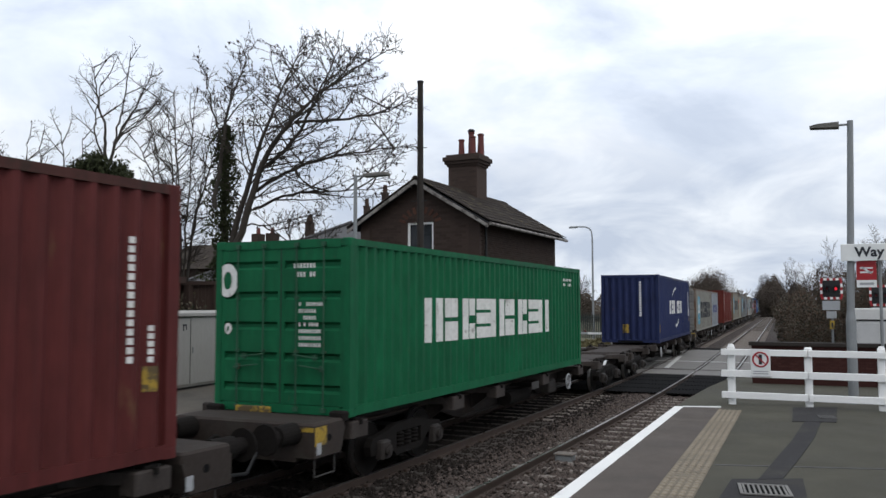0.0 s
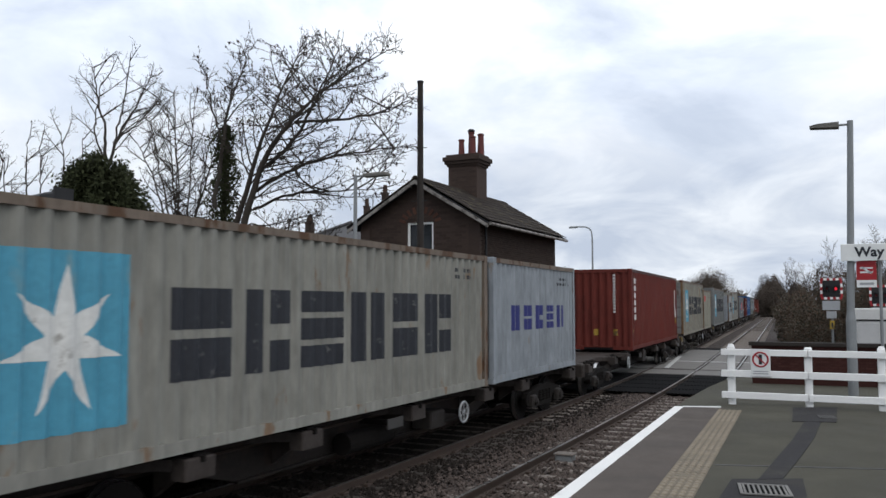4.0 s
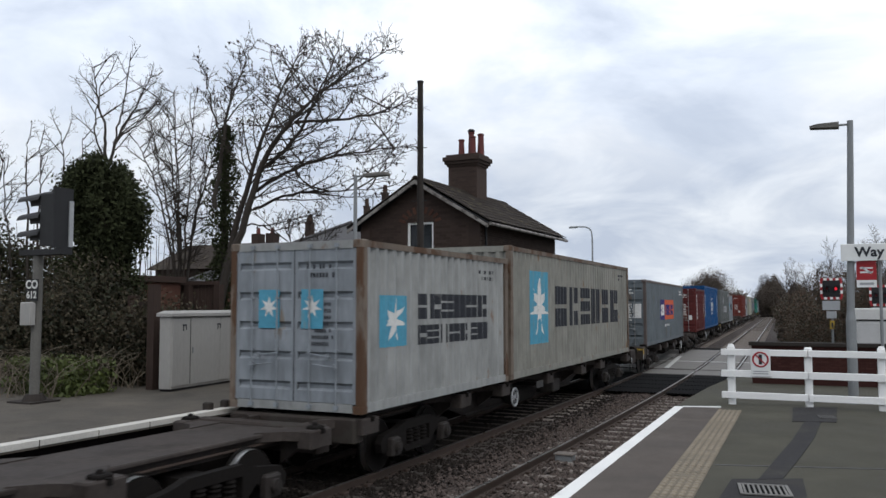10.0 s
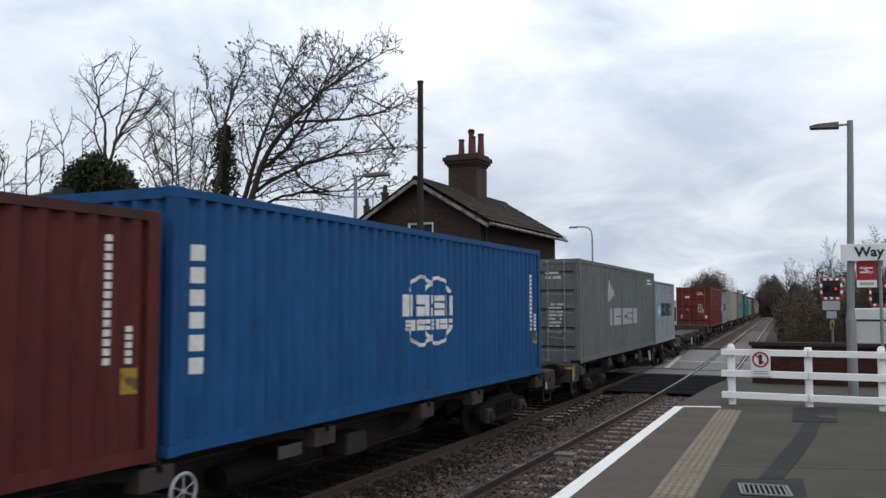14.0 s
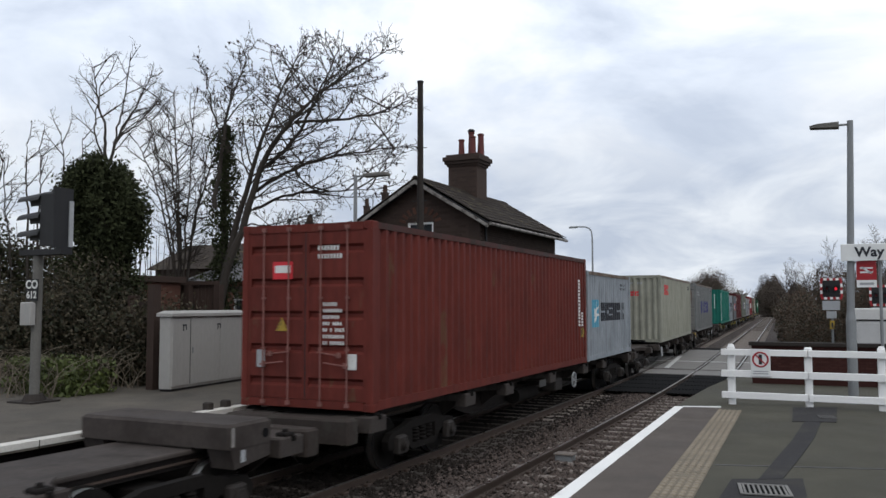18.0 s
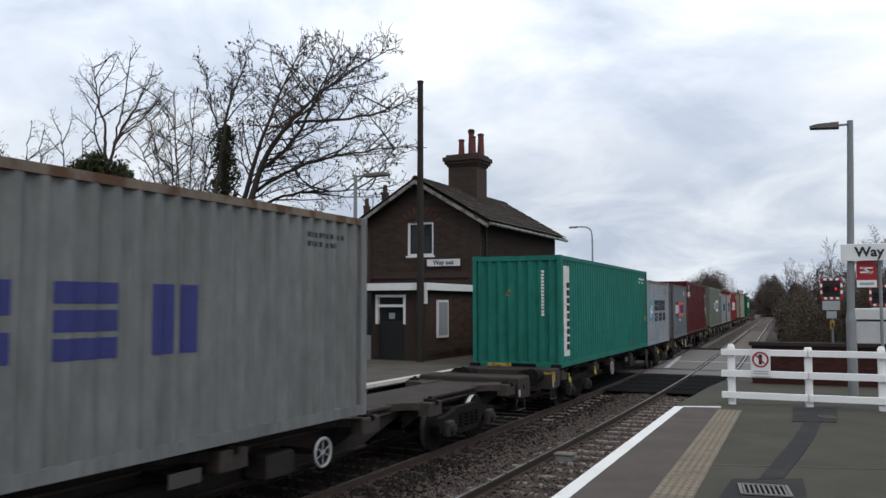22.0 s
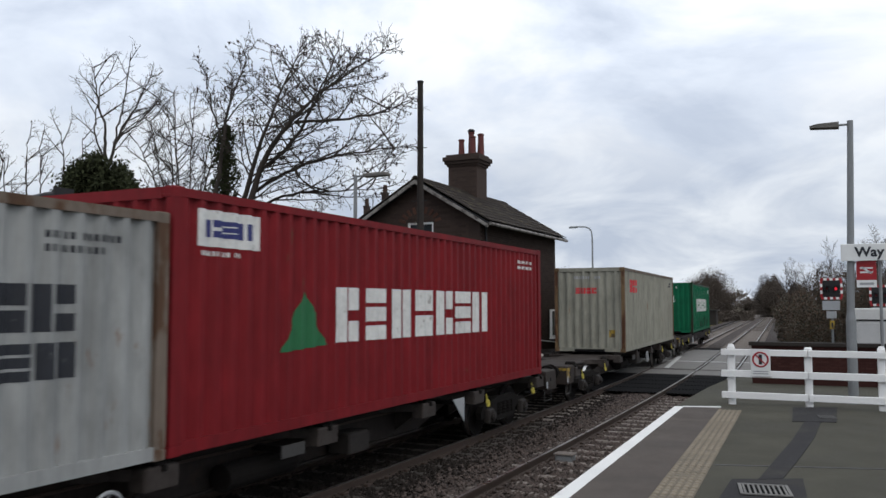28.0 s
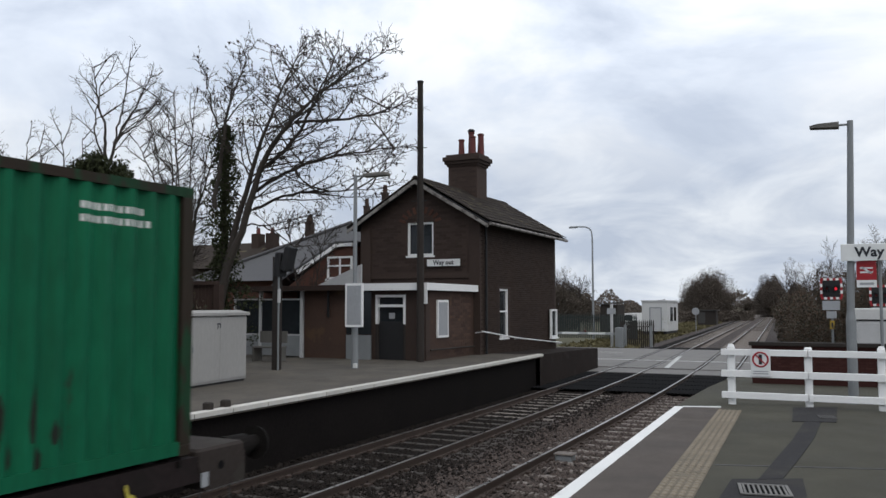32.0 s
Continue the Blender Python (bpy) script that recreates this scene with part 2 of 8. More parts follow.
M["dark_room"] = surface("dark_interior", (0.02, 0.02, 0.022), 0.9, vary=0.2, scale=1, grain=10, bump=0.0)
M["bark"] = surface("bark", (0.036, 0.030, 0.025), 0.9, vary=0.35, scale=6, grain=40, bump=0.5, stretch=(1, 1, 0.3))
M["twig"] = surface("twig", (0.036, 0.029, 0.024), 0.9, vary=0.3, scale=6, grain=40, bump=0.0)
M["ivy"] = surface("ivy_leaf", (0.029, 0.034, 0.016), 0.9, vary=0.4, scale=2, grain=9, bump=0.0, island=0.35, spec=0.12)
M["leaf_dark"] = surface("hedge_leaf", (0.028, 0.030, 0.016), 0.7, vary=0.45, scale=1, grain=6, bump=0.0, island=0.5)
M["leaf_brown"] = surface("bramble_brown", (0.056, 0.046, 0.029), 0.8, vary=0.45, scale=1, grain=6, bump=0.0, island=0.5)
M["leaf_green"] = surface("weed_leaf", (0.062, 0.078, 0.022), 0.6, vary=0.4, scale=1, grain=6, bump=0.0, island=0.5)
M["leaf_grey"] = surface("bare_twig_mass", (0.10, 0.084, 0.068), 0.95, vary=0.3, scale=1, grain=6, bump=0.0, island=0.3, spec=0.05)
M["leaf_rust"] = surface("russet_leaf", (0.10, 0.062, 0.043), 0.9, vary=0.35, scale=0.6, grain=6, bump=0.0, island=0.35, spec=0.05)
M["dry_stalk"] = surface("dry_stalk", (0.15, 0.125, 0.095), 0.9, vary=0.3, scale=3, grain=20, bump=0.0)
M["grass_tuft"] = surface("dry_grass", (0.105, 0.092, 0.05), 0.9, vary=0.35, scale=0.6, grain=6, bump=0.0, island=0.35, spec=0.05)
M["brick_joined"] = surface("dark_brick_courses", (0.038, 0.027, 0.022), 0.9, vary=0.3, scale=1.0, grain=26, bump=0.3, island=0.3, spec=0.1)
M["brick_maroon"] = surface("sooty_red_brick", (0.05, 0.021, 0.018), 0.9, vary=0.3, scale=1.3, grain=26, bump=0.4, each=0.3, spec=0.1)
# far wood: distance haze is put into this paler base colour
M["wood_hazed"] = surface("far_wood_hazed", (0.098, 0.081, 0.068), 0.95, vary=0.2, scale=0.3, grain=2, bump=0.0, island=0.12, spec=0.05)
M["frame_steel"] = surface("wagon_steel", (0.010, 0.009, 0.008), 0.9, spec=0.1, vary=0.4, scale=1.5, grain=18, bump=0.2, stain=(0.03, 0.02, 0.015), stain_at=0.6, stain_scale=2)
M["ladder_steel"] = surface("ladder_frame_steel", (0.018, 0.0128, 0.0125), 0.8, spec=0.15, vary=0.45, scale=1.0, grain=14, bump=0.2, stain=(0.014, 0.011, 0.010), stain_at=0.48, stain_soft=0.15, stain_scale=1.6)
M["deck_steel"] = surface("wagon_deck", (0.043, 0.035, 0.031), 0.8, vary=0.45, scale=1.0, grain=14, bump=0.2, stain=(0.026, 0.020, 0.017), stain_at=0.48, stain_soft=0.15, stain_scale=1.6)
M["web_steel"] = surface("wagon_web", (0.020, 0.0155, 0.0135), 0.85, vary=0.45, scale=1.2, grain=14, bump=0.2, stain=(0.032, 0.021, 0.015), stain_at=0.55, stain_soft=0.12, stain_scale=1.8)
M["axlebox"] = surface("worn_cast_steel", (0.023, 0.0195, 0.0175), 0.7, vary=0.45, scale=3, grain=18, bump=0.2, stain=(0.025, 0.02, 0.018), stain_at=0.52, stain_soft=0.12, stain_scale=4)
M["hook_yellow"] = surface("hook_yellow", (0.42, 0.36, 0.06), 0.6, vary=0.25, scale=5, grain=20, bump=0.05, stain=(0.1, 0.09, 0.05), stain_at=0.58, stain_scale=8)
M["rust"] = surface("flaking_rust", (0.014, 0.018, 0.012), 0.9, vary=0.4, scale=6, grain=40, bump=0.4)
M["end_block"] = surface("tan_end_block", (0.030, 0.023, 0.0195), 0.85, vary=0.4, scale=1.5, grain=14, bump=0.2, stain=(0.035, 0.03, 0.025), stain_at=0.54, stain_scale=2)
M["panel_grey"] = surface("data_panel_grey", (0.05, 0.048, 0.046), 0.7, vary=0.25, scale=3, grain=20, bump=0.05)
M["bogie"] = surface("bogie_grime", (0.010, 0.0086, 0.0078), 0.9, spec=0.12, vary=0.4, scale=3, grain=20, bump=0.3)
M["tyre"] = surface("wheel_tread", (0.62, 0.61, 0.6), 0.38, metal=1.0, vary=0.1, scale=3, grain=30, bump=0.02)
M["yellow"] = surface("yellow_paint", (0.30, 0.20, 0.03), 0.6, vary=0.25, scale=3, grain=20, bump=0.05, stain=(0.09, 0.065, 0.03), stain_at=0.5, stain_scale=4)
M["mark_white"] = surface("white_marking", (0.60, 0.60, 0.58), 0.55, vary=0.2, scale=2, grain=14, bump=0.0, stain=(0.33, 0.32, 0.3), stain_at=0.6, stain_scale=5)
M["mark_black"] = surface("black_marking", (0.022, 0.024, 0.03), 0.55, vary=0.3, scale=2, grain=14, bump=0.0, stain=(0.09, 0.09, 0.09), stain_at=0.62, stain_scale=5)
M["mark_navy"] = surface("navy_marking", (0.03, 0.035, 0.14), 0.55, vary=0.15, scale=2, grain=14, bump=0.0)
M["mark_blue"] = surface("pale_blue_panel", (0.07, 0.27, 0.38), 0.55, vary=0.2, scale=2, grain=14, bump=0.0, stain=(0.14, 0.26, 0.30), stain_at=0.58, stain_soft=0.1, stain_scale=3, stain_stretch=(1, 1, 0.35))
M["mark_red"] = surface("red_marking", (0.52, 0.03, 0.04), 0.55, vary=0.15, scale=2, grain=14, bump=0.0)
M["mark_orange"] = surface("orange_panel", (0.52, 0.10, 0.04), 0.55, vary=0.15, scale=2, grain=14, bump=0.0)
M["mark_purple"] = surface("purple_panel", (0.03, 0.025, 0.13), 0.55, vary=0.15, scale=2, grain=14, bump=0.0)
M["mark_green"] = surface("green_panel", (0.02, 0.13, 0.05), 0.55, vary=0.15, scale=2, grain=14, bump=0.0)
M["mark_grey"] = surface("grey_marking", (0.30, 0.31, 0.32), 0.55, vary=0.15, scale=2, grain=14, bump=0.0)
M["mark_lime"] = surface("lime_marking", (0.35, 0.42, 0.05), 0.55, vary=0.15, scale=2, grain=14, bump=0.0)
M["sign_white"] = surface("sign_white", (0.66, 0.67, 0.66), 0.4, vary=0.05, scale=2, grain=14, bump=0.0)
M["sign_red"] = surface("sign_red", (0.30, 0.02, 0.025), 0.4, vary=0.08, scale=2, grain=14, bump=0.0)
M["lamp_red"] = glow("red_lamp_lit", (1.0, 0.03, 0.06), 0.6)
M["lamp_off"] = surface("red_lamp_dark", (0.08, 0.01, 0.012), 0.3, vary=0.1, scale=2, grain=14, bump=0.0)


# ---------------- mesh building ----------------
class Build:
    """Collects vertices and faces of one part."""

    def __init__(self):
        self.v, self.f, self.weld = [], [], False

    def box(self, x0, y0, z0, x1, y1, z1):
        n = len(self.v)
        self.v += [(x0, y0, z0), (x1, y0, z0), (x1, y1, z0), (x0, y1, z0), (x0, y0, z1), (x1, y0, z1), (x1, y1, z1), (x0, y1, z1)]
        self.f += [(n, n + 3, n + 2, n + 1), (n + 4, n + 5, n + 6, n + 7), (n, n + 1, n + 5, n + 4), (n + 1, n + 2, n + 6, n + 5),
                   (n + 2, n + 3, n + 7, n + 6), (n + 3, n, n + 4, n + 7)]
        return self

    def bevel_box(self, x0, y0, z0, x1, y1, z1, r=0.02):
        """A box with its upright and top edges cut."""
        ring = [(x0 + r, y0), (x1 - r, y0), (x1, y0 + r), (x1, y1 - r), (x1 - r, y1), (x0 + r, y1), (x0, y1 - r), (x0, y0 + r)]
        cx, cy = (x0 + x1) / 2, (y0 + y1) / 2
        n = len(self.v)
        self.v += [(a, b, z0) for a, b in ring] + [(a, b, z1 - r) for a, b in ring]
        self.v += [(a + (r if a < cx else -r), b + (r if b < cy else -r), z1) for a, b in ring]
        for i in range(8):
            j = (i + 1) % 8
            self.f += [(n + i, n + j, n + 8 + j, n + 8 + i), (n + 8 + i, n + 8 + j, n + 16 + j, n + 16 + i)]
        self.f += [tuple(n + 7 - i for i in range(8)), tuple(n + 16 + i for i in range(8))]
        return self

    def tube(self, p0, p1, r0, r1=None, n=10, caps=True):
        r1 = r0 if r1 is None else r1
        p0, p1 = Vector(p0), Vector(p1)
        d = (p1 - p0).normalized()
        a = d.orthogonal().normalized()
        b = d.cross(a)
        k = len(self.v)
        for p, r in ((p0, r0), (p1, r1)):
            for i in range(n):
                t = 2 * math.pi * i / n
                self.v.append(tuple(p + a * (r * math.cos(t)) + b * (r * math.sin(t))))
        for i in range(n):
            j = (i + 1) % n
            self.f.append((k + i, k + j, k + n + j, k + n + i))
        if caps:
            self.f += [tuple(k + n - 1 - i for i in range(n)), tuple(k + n + i for i in range(n))]
        return self

    def ring(self, c, axis, r, w, n=24, m=6):
        """A torus about an axis."""
        c, d = Vector(c), Vector(axis).normalized()
        a = d.orthogonal().normalized()
        b = d.cross(a)
        k = len(self.v)
        for i in range(n):
            t = 2 * math.pi * i / n
            out = a * math.cos(t) + b * math.sin(t)
            for j in range(m):
                s = 2 * math.pi * j / m
                self.v.append(tuple(c + out * (r + w * math.cos(s)) + d * (w * math.sin(s))))
        for i in range(n):
            for j in range(m):
                i2, j2 = (i + 1) % n, (j + 1) % m
                self.f.append((k + i * m + j, k + i2 * m + j, k + i2 * m + j2, k + i * m + j2))
        return self

    def poly(self, pts):
        n = len(self.v)
        self.v += [tuple(p) for p in pts]
        self.f.append(tuple(range(n, n + len(pts))))
        return self

    def prism(self, pts, dv):
        """A flat outline pushed along dv."""
        n, m = len(self.v), len(pts)
        dv = Vector(dv)
        self.v += [tuple(p) for p in pts] + [tuple(Vector(p) + dv) for p in pts]
        self.f += [tuple(n + m - 1 - i for i in range(m)), tuple(n + m + i for i in range(m))]
        for i in range(m):
            j = (i + 1) % m
            self.f.append((n + i, n + j, n + m + j, n + m + i))
        return self

    def mesh(self, name, smooth=False):
        me = bpy.data.meshes.new(name)
        me.from_pydata(self.v, [], self.f)
        bm = bmesh.new()
        bm.from_mesh(me)
        if self.weld:
            bmesh.ops.remove_doubles(bm, verts=bm.verts, dist=0.0002)
        bmesh.ops.recalc_face_normals(bm, faces=bm.faces)
        bm.to_mesh(me)
        bm.free()
        if smooth:
            me.polygons.foreach_set("use_smooth", [True] * len(me.polygons))
        me.update()
        return me


def part(name, shape, material, parent=None, label="", smooth=False):
    """Links a Build or a ready mesh as one mesh object under its thing; a row of Builds becomes a row of objects."""
    if isinstance(shape, list):
        return [part(name, one, material, parent, label, smooth) for one in shape][-1]
    me = shape.mesh(name, smooth) if isinstance(shape, Build) else shape
    ob = new(name, me)
    if not me.materials:
        me.materials.append(None)
    ob.material_slots[0].link = "OBJECT"
    ob.material_slots[0].material = material
    if parent:
        ob.parent = parent
    if label:
        ob["label"] = label
    return ob


def thing(name, label, category, at=None, group="", kind=""):
    ob = new(name)
    ob.empty_display_size = 0.2
    if at is not None:
        ob.matrix_basis = at
    return tagged(ob, label, category, group, kind)


def writing(text, size, material, parent, m, name="lettering"):
    cu = bpy.data.curves.new(name, "FONT")
    cu.body, cu.size, cu.align_x, cu.align_y, cu.extrude = text, size, "CENTER", "CENTER", 0.002
    cu.offset = 0.03 * size
    ob = new(name, cu)
    cu.materials.append(material)
    ob.parent = parent
    ob.matrix_basis = m
    return ob


# ---------------- the line of the track ----------------
def bend(y):
    """Sideways place of the line: straight through the platforms, then a left-hand curve, then straight again."""
    u = max(y - 7.0, 0.0)
    return -0.00098 * u * u if u < 35.8 else -0.00098 * 35.8 * (2 * u - 35.8)


GAUGE = 0.7525
NEAR = 3.45


# ---------------- ground, track, platforms ----------------
def strip(x0, x1, ys, z0, z1, follow=True, tilt=None):
    """A band along the line: from x0 to x1, its top at z1, its foot at z0."""
    b = Build()
    for i, y in enumerate(ys):
        k = bend(y) if follow else 0.0
        b.v += [(x0 + k, y, z0), (x0 + k, y, z1), (x1 + k, y, z1), (x1 + k, y, z0)]
        if i:
            n = 4 * i
            for j in range(4):
                b.f.append((n - 4 + j, n - 4 + (j + 1) % 4, n + (j + 1) % 4, n + j))
    n = 4 * len(ys)
    b.f += [(0, 3, 2, 1), (n - 4, n - 3, n - 2, n - 1)]
    return b


def span(a, b, step):
    n = max(1, round((b - a) / step))
    return [a + (b - a) * i / n for i in range(n + 1)]


LONG = span(-460, 0, 20)[:-1] + span(0, 60, 2)[:-1] + span(60, 180, 8)[:-1] + span(180, 620, 22)


def make_ground():
    b = Build()
    xs = [-2600, -600, -150, -60, -30, -16, -9, 14, 30, 60, 150, 600, 2600]
    ys = [-2600, -600, -200, -60, 0, 30, 60, 90, 130, 200, 400, 900, 3200]
    for y in ys:
        for x in xs:
            b.v.append((x, y, -0.42 + (0.15 * math.sin(x * 0.05) * math.cos(y * 0.031) if abs(x) > 20 else 0)))
    w = len(xs)
    for j in range(len(ys) - 1):
        for i in range(w - 1):
            b.f.append((j * w + i, j * w + i + 1, (j + 1) * w + i + 1, (j + 1) * w + i))
    tagged(part("ground", b, M["grass"]), "rough winter grass and bare earth beside the railway", "ground", kind="structure")


def make_track():
    b = Build()
    prof = [(-3.6, -0.42), (-2.2, -0.17), (-0.4, -0.15), (1.3, -0.16), (2.1, -0.15), (2.5, -0.165), (2.72, -0.18), (4.6, -0.18), (5.6, -0.2), (7.0, -0.42)]
    for y in LONG:
        for x, z in prof:
            b.v.append((x + bend(y), y, z))
    w = len(prof)
    for j in range(len(LONG) - 1):
        for i in range(w - 1):
            b.f.append((j * w + i, j * w + i + 1, (j + 1) * w + i + 1, (j + 1) * w + i))
    tagged(part("ballast_bed", b, M["ballast"]), "grey-brown stone ballast under both tracks", "ballast", kind="structure")
    # strip of the darker bed where the train's shade falls
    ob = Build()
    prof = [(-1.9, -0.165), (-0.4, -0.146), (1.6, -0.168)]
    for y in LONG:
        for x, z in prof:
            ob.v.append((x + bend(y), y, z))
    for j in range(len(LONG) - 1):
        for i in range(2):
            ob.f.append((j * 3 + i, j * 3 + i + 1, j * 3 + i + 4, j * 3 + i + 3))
    tagged(part("oily_ballast_bed", ob, M["ballast_oily_shaded"]), "far-track ballast darkened with oil and painted-in shade of the train", "ballast", kind="structure")
    # loose stones, thickest where the line is nearest
    rng = np.random.default_rng(4)
    cube = np.array([(1, 0, 0), (-1, 0, 0), (0, 1, 0), (0, -1, 0), (0, 0, 1), (0, 0, -1)], float)
    fac = np.array([(0, 2, 4), (2, 1, 4), (1, 3, 4), (3, 0, 4), (2, 0, 5), (1, 2, 5), (3, 1, 5), (0, 3, 5)])
    n = 60000
    y = np.where(rng.random(n) < 0.14, rng.uniform(-7, 3.0, n), 3.0 + 32.0 * rng.random(n) ** 1.5)
    x = rng.uniform(-1.5, 5.0, n)
    s = rng.uniform(0.018, 0.042, n) * (1 + y / 45)
    v = cube[None] * (s[:, None, None] * rng.uniform(0.6, 1.25, (n, 6, 1)))
    a = rng.uniform(0, 6.28, n)
    tilt_a = rng.uniform(-0.7, 0.7, n)
    vx = v[..., 0] * np.cos(a)[:, None] - v[..., 1] * np.sin(a)[:, None]
    vy = v[..., 0] * np.sin(a)[:, None] + v[..., 1] * np.cos(a)[:, None]
    vz = v[..., 2] * 0.75 + vx * tilt_a[:, None]
    bed = np.where(x > 2.72, np.interp(y, [9, 14, 20], [-0.128, -0.148, -0.165]), np.where(x > 2.3, -0.152, np.where(x > 1.5, -0.13, np.where(y > 14, -0.168, -0.145))))
    k = np.where(y > 7, -0.00098 * np.minimum(y - 7, 35.8) ** 2, 0)
    pts = np.stack([vx + (x + k)[:, None], vy + y[:, None], vz + (bed + rng.uniform(-0.01, 0.015, n))[:, None]], -1).reshape(-1, 3)
    pts = pts.reshape(n, 18)
    for keep, mat, lab in ((x >= 1.65 + rng.normal(0, 0.25, n), "stone", "loose angular grey and brown ballast stones between the rails"), (None, "stone_oily_shaded", "loose far-track ballast stones coloured dark for oil and train shade")):
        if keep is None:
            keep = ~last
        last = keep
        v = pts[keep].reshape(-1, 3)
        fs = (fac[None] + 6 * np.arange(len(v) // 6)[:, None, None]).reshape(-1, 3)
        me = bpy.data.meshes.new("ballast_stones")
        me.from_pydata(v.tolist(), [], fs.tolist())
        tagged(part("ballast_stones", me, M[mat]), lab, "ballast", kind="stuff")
    # rails
    for t, (x, lab) in enumerate(((-GAUGE, "far"), (GAUGE, "far"), (NEAR - GAUGE, "near"), (NEAR + GAUGE, "near"))):
        rail = thing("rail", "rusty steel running rail with a bright worn head", "rail", group="running rails", kind="structure")
        part("rail_web", strip(x - 0.012, x + 0.012, LONG, -0.12, -0.03), M["rail_side"], rail)
        part("rail_foot", strip(x - 0.07, x + 0.07, LONG, -0.16, -0.118), M["rail_side"], rail)
        part("rail_head", strip(x - 0.036, x + 0.036, LONG, -0.04, -0.002), M["rail_side"], rail)
        part("running_band", strip(x - 0.026, x + 0.026, LONG, -0.004, 0.0), M["rail_top"], rail, "bright worn running surface")
    # sleepers
    sl = Build().bevel_box(-1.25, -0.1, -0.28, 1.25, 0.1, -0.136, 0.03)
    me = sl.mesh("sleeper")
    clip = Build()
    for sx in (-GAUGE, GAUGE):
        for dx in (-0.12, 0.12):
            clip.bevel_box(sx + dx - 0.04, -0.06, -0.14, sx + dx + 0.04, 0.06, -0.09, 0.01)
    cme = clip.mesh("rail_clip")
    for tx in (0.0, NEAR):
        bed = thing("sleepers", "pale concrete sleepers sunk in the ballast", "sleepers", kind="structure")
        y = 2.2 - 36 * 0.66
        while y < 96:
            if not 26.4 < y < 55.4:
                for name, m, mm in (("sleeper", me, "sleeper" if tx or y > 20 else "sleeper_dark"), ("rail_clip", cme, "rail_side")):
                    if name == "rail_clip" and y > 30:
                        continue
                    o = part(name, m, M[mm], bed)
                    o.location = (tx + bend(y), y, 0)
                    o.rotation_euler = (0, 0, -math.atan(bend(y + 0.5) - bend(y - 0.5)) * -1)
            y += 0.66
        far = Build()
        while y < 330:
            far.box(tx + bend(y) - 1.25, y - 0.1, -0.28, tx + bend(y) + 1.25, y + 0.1, -0.135)
            y += 0.66
        part("far_sleepers", far, M["sleeper"], bed)["kind"] = "stuff"
    # small grey box by the near rail
    bx = thing("track_box", "small grey trackside junction box between the sleepers", "junction box", pose(2.96, 14.86, -0.16))
    part("box", Build().bevel_box(-0.16, -0.12, 0, 0.16, 0.12, 0.14, 0.02), M["grey_metal"], bx)
    part("lid", Build().bevel_box(-0.18, -0.14, 0.135, 0.18, 0.14, 0.165, 0.01), M["sleeper"], bx)


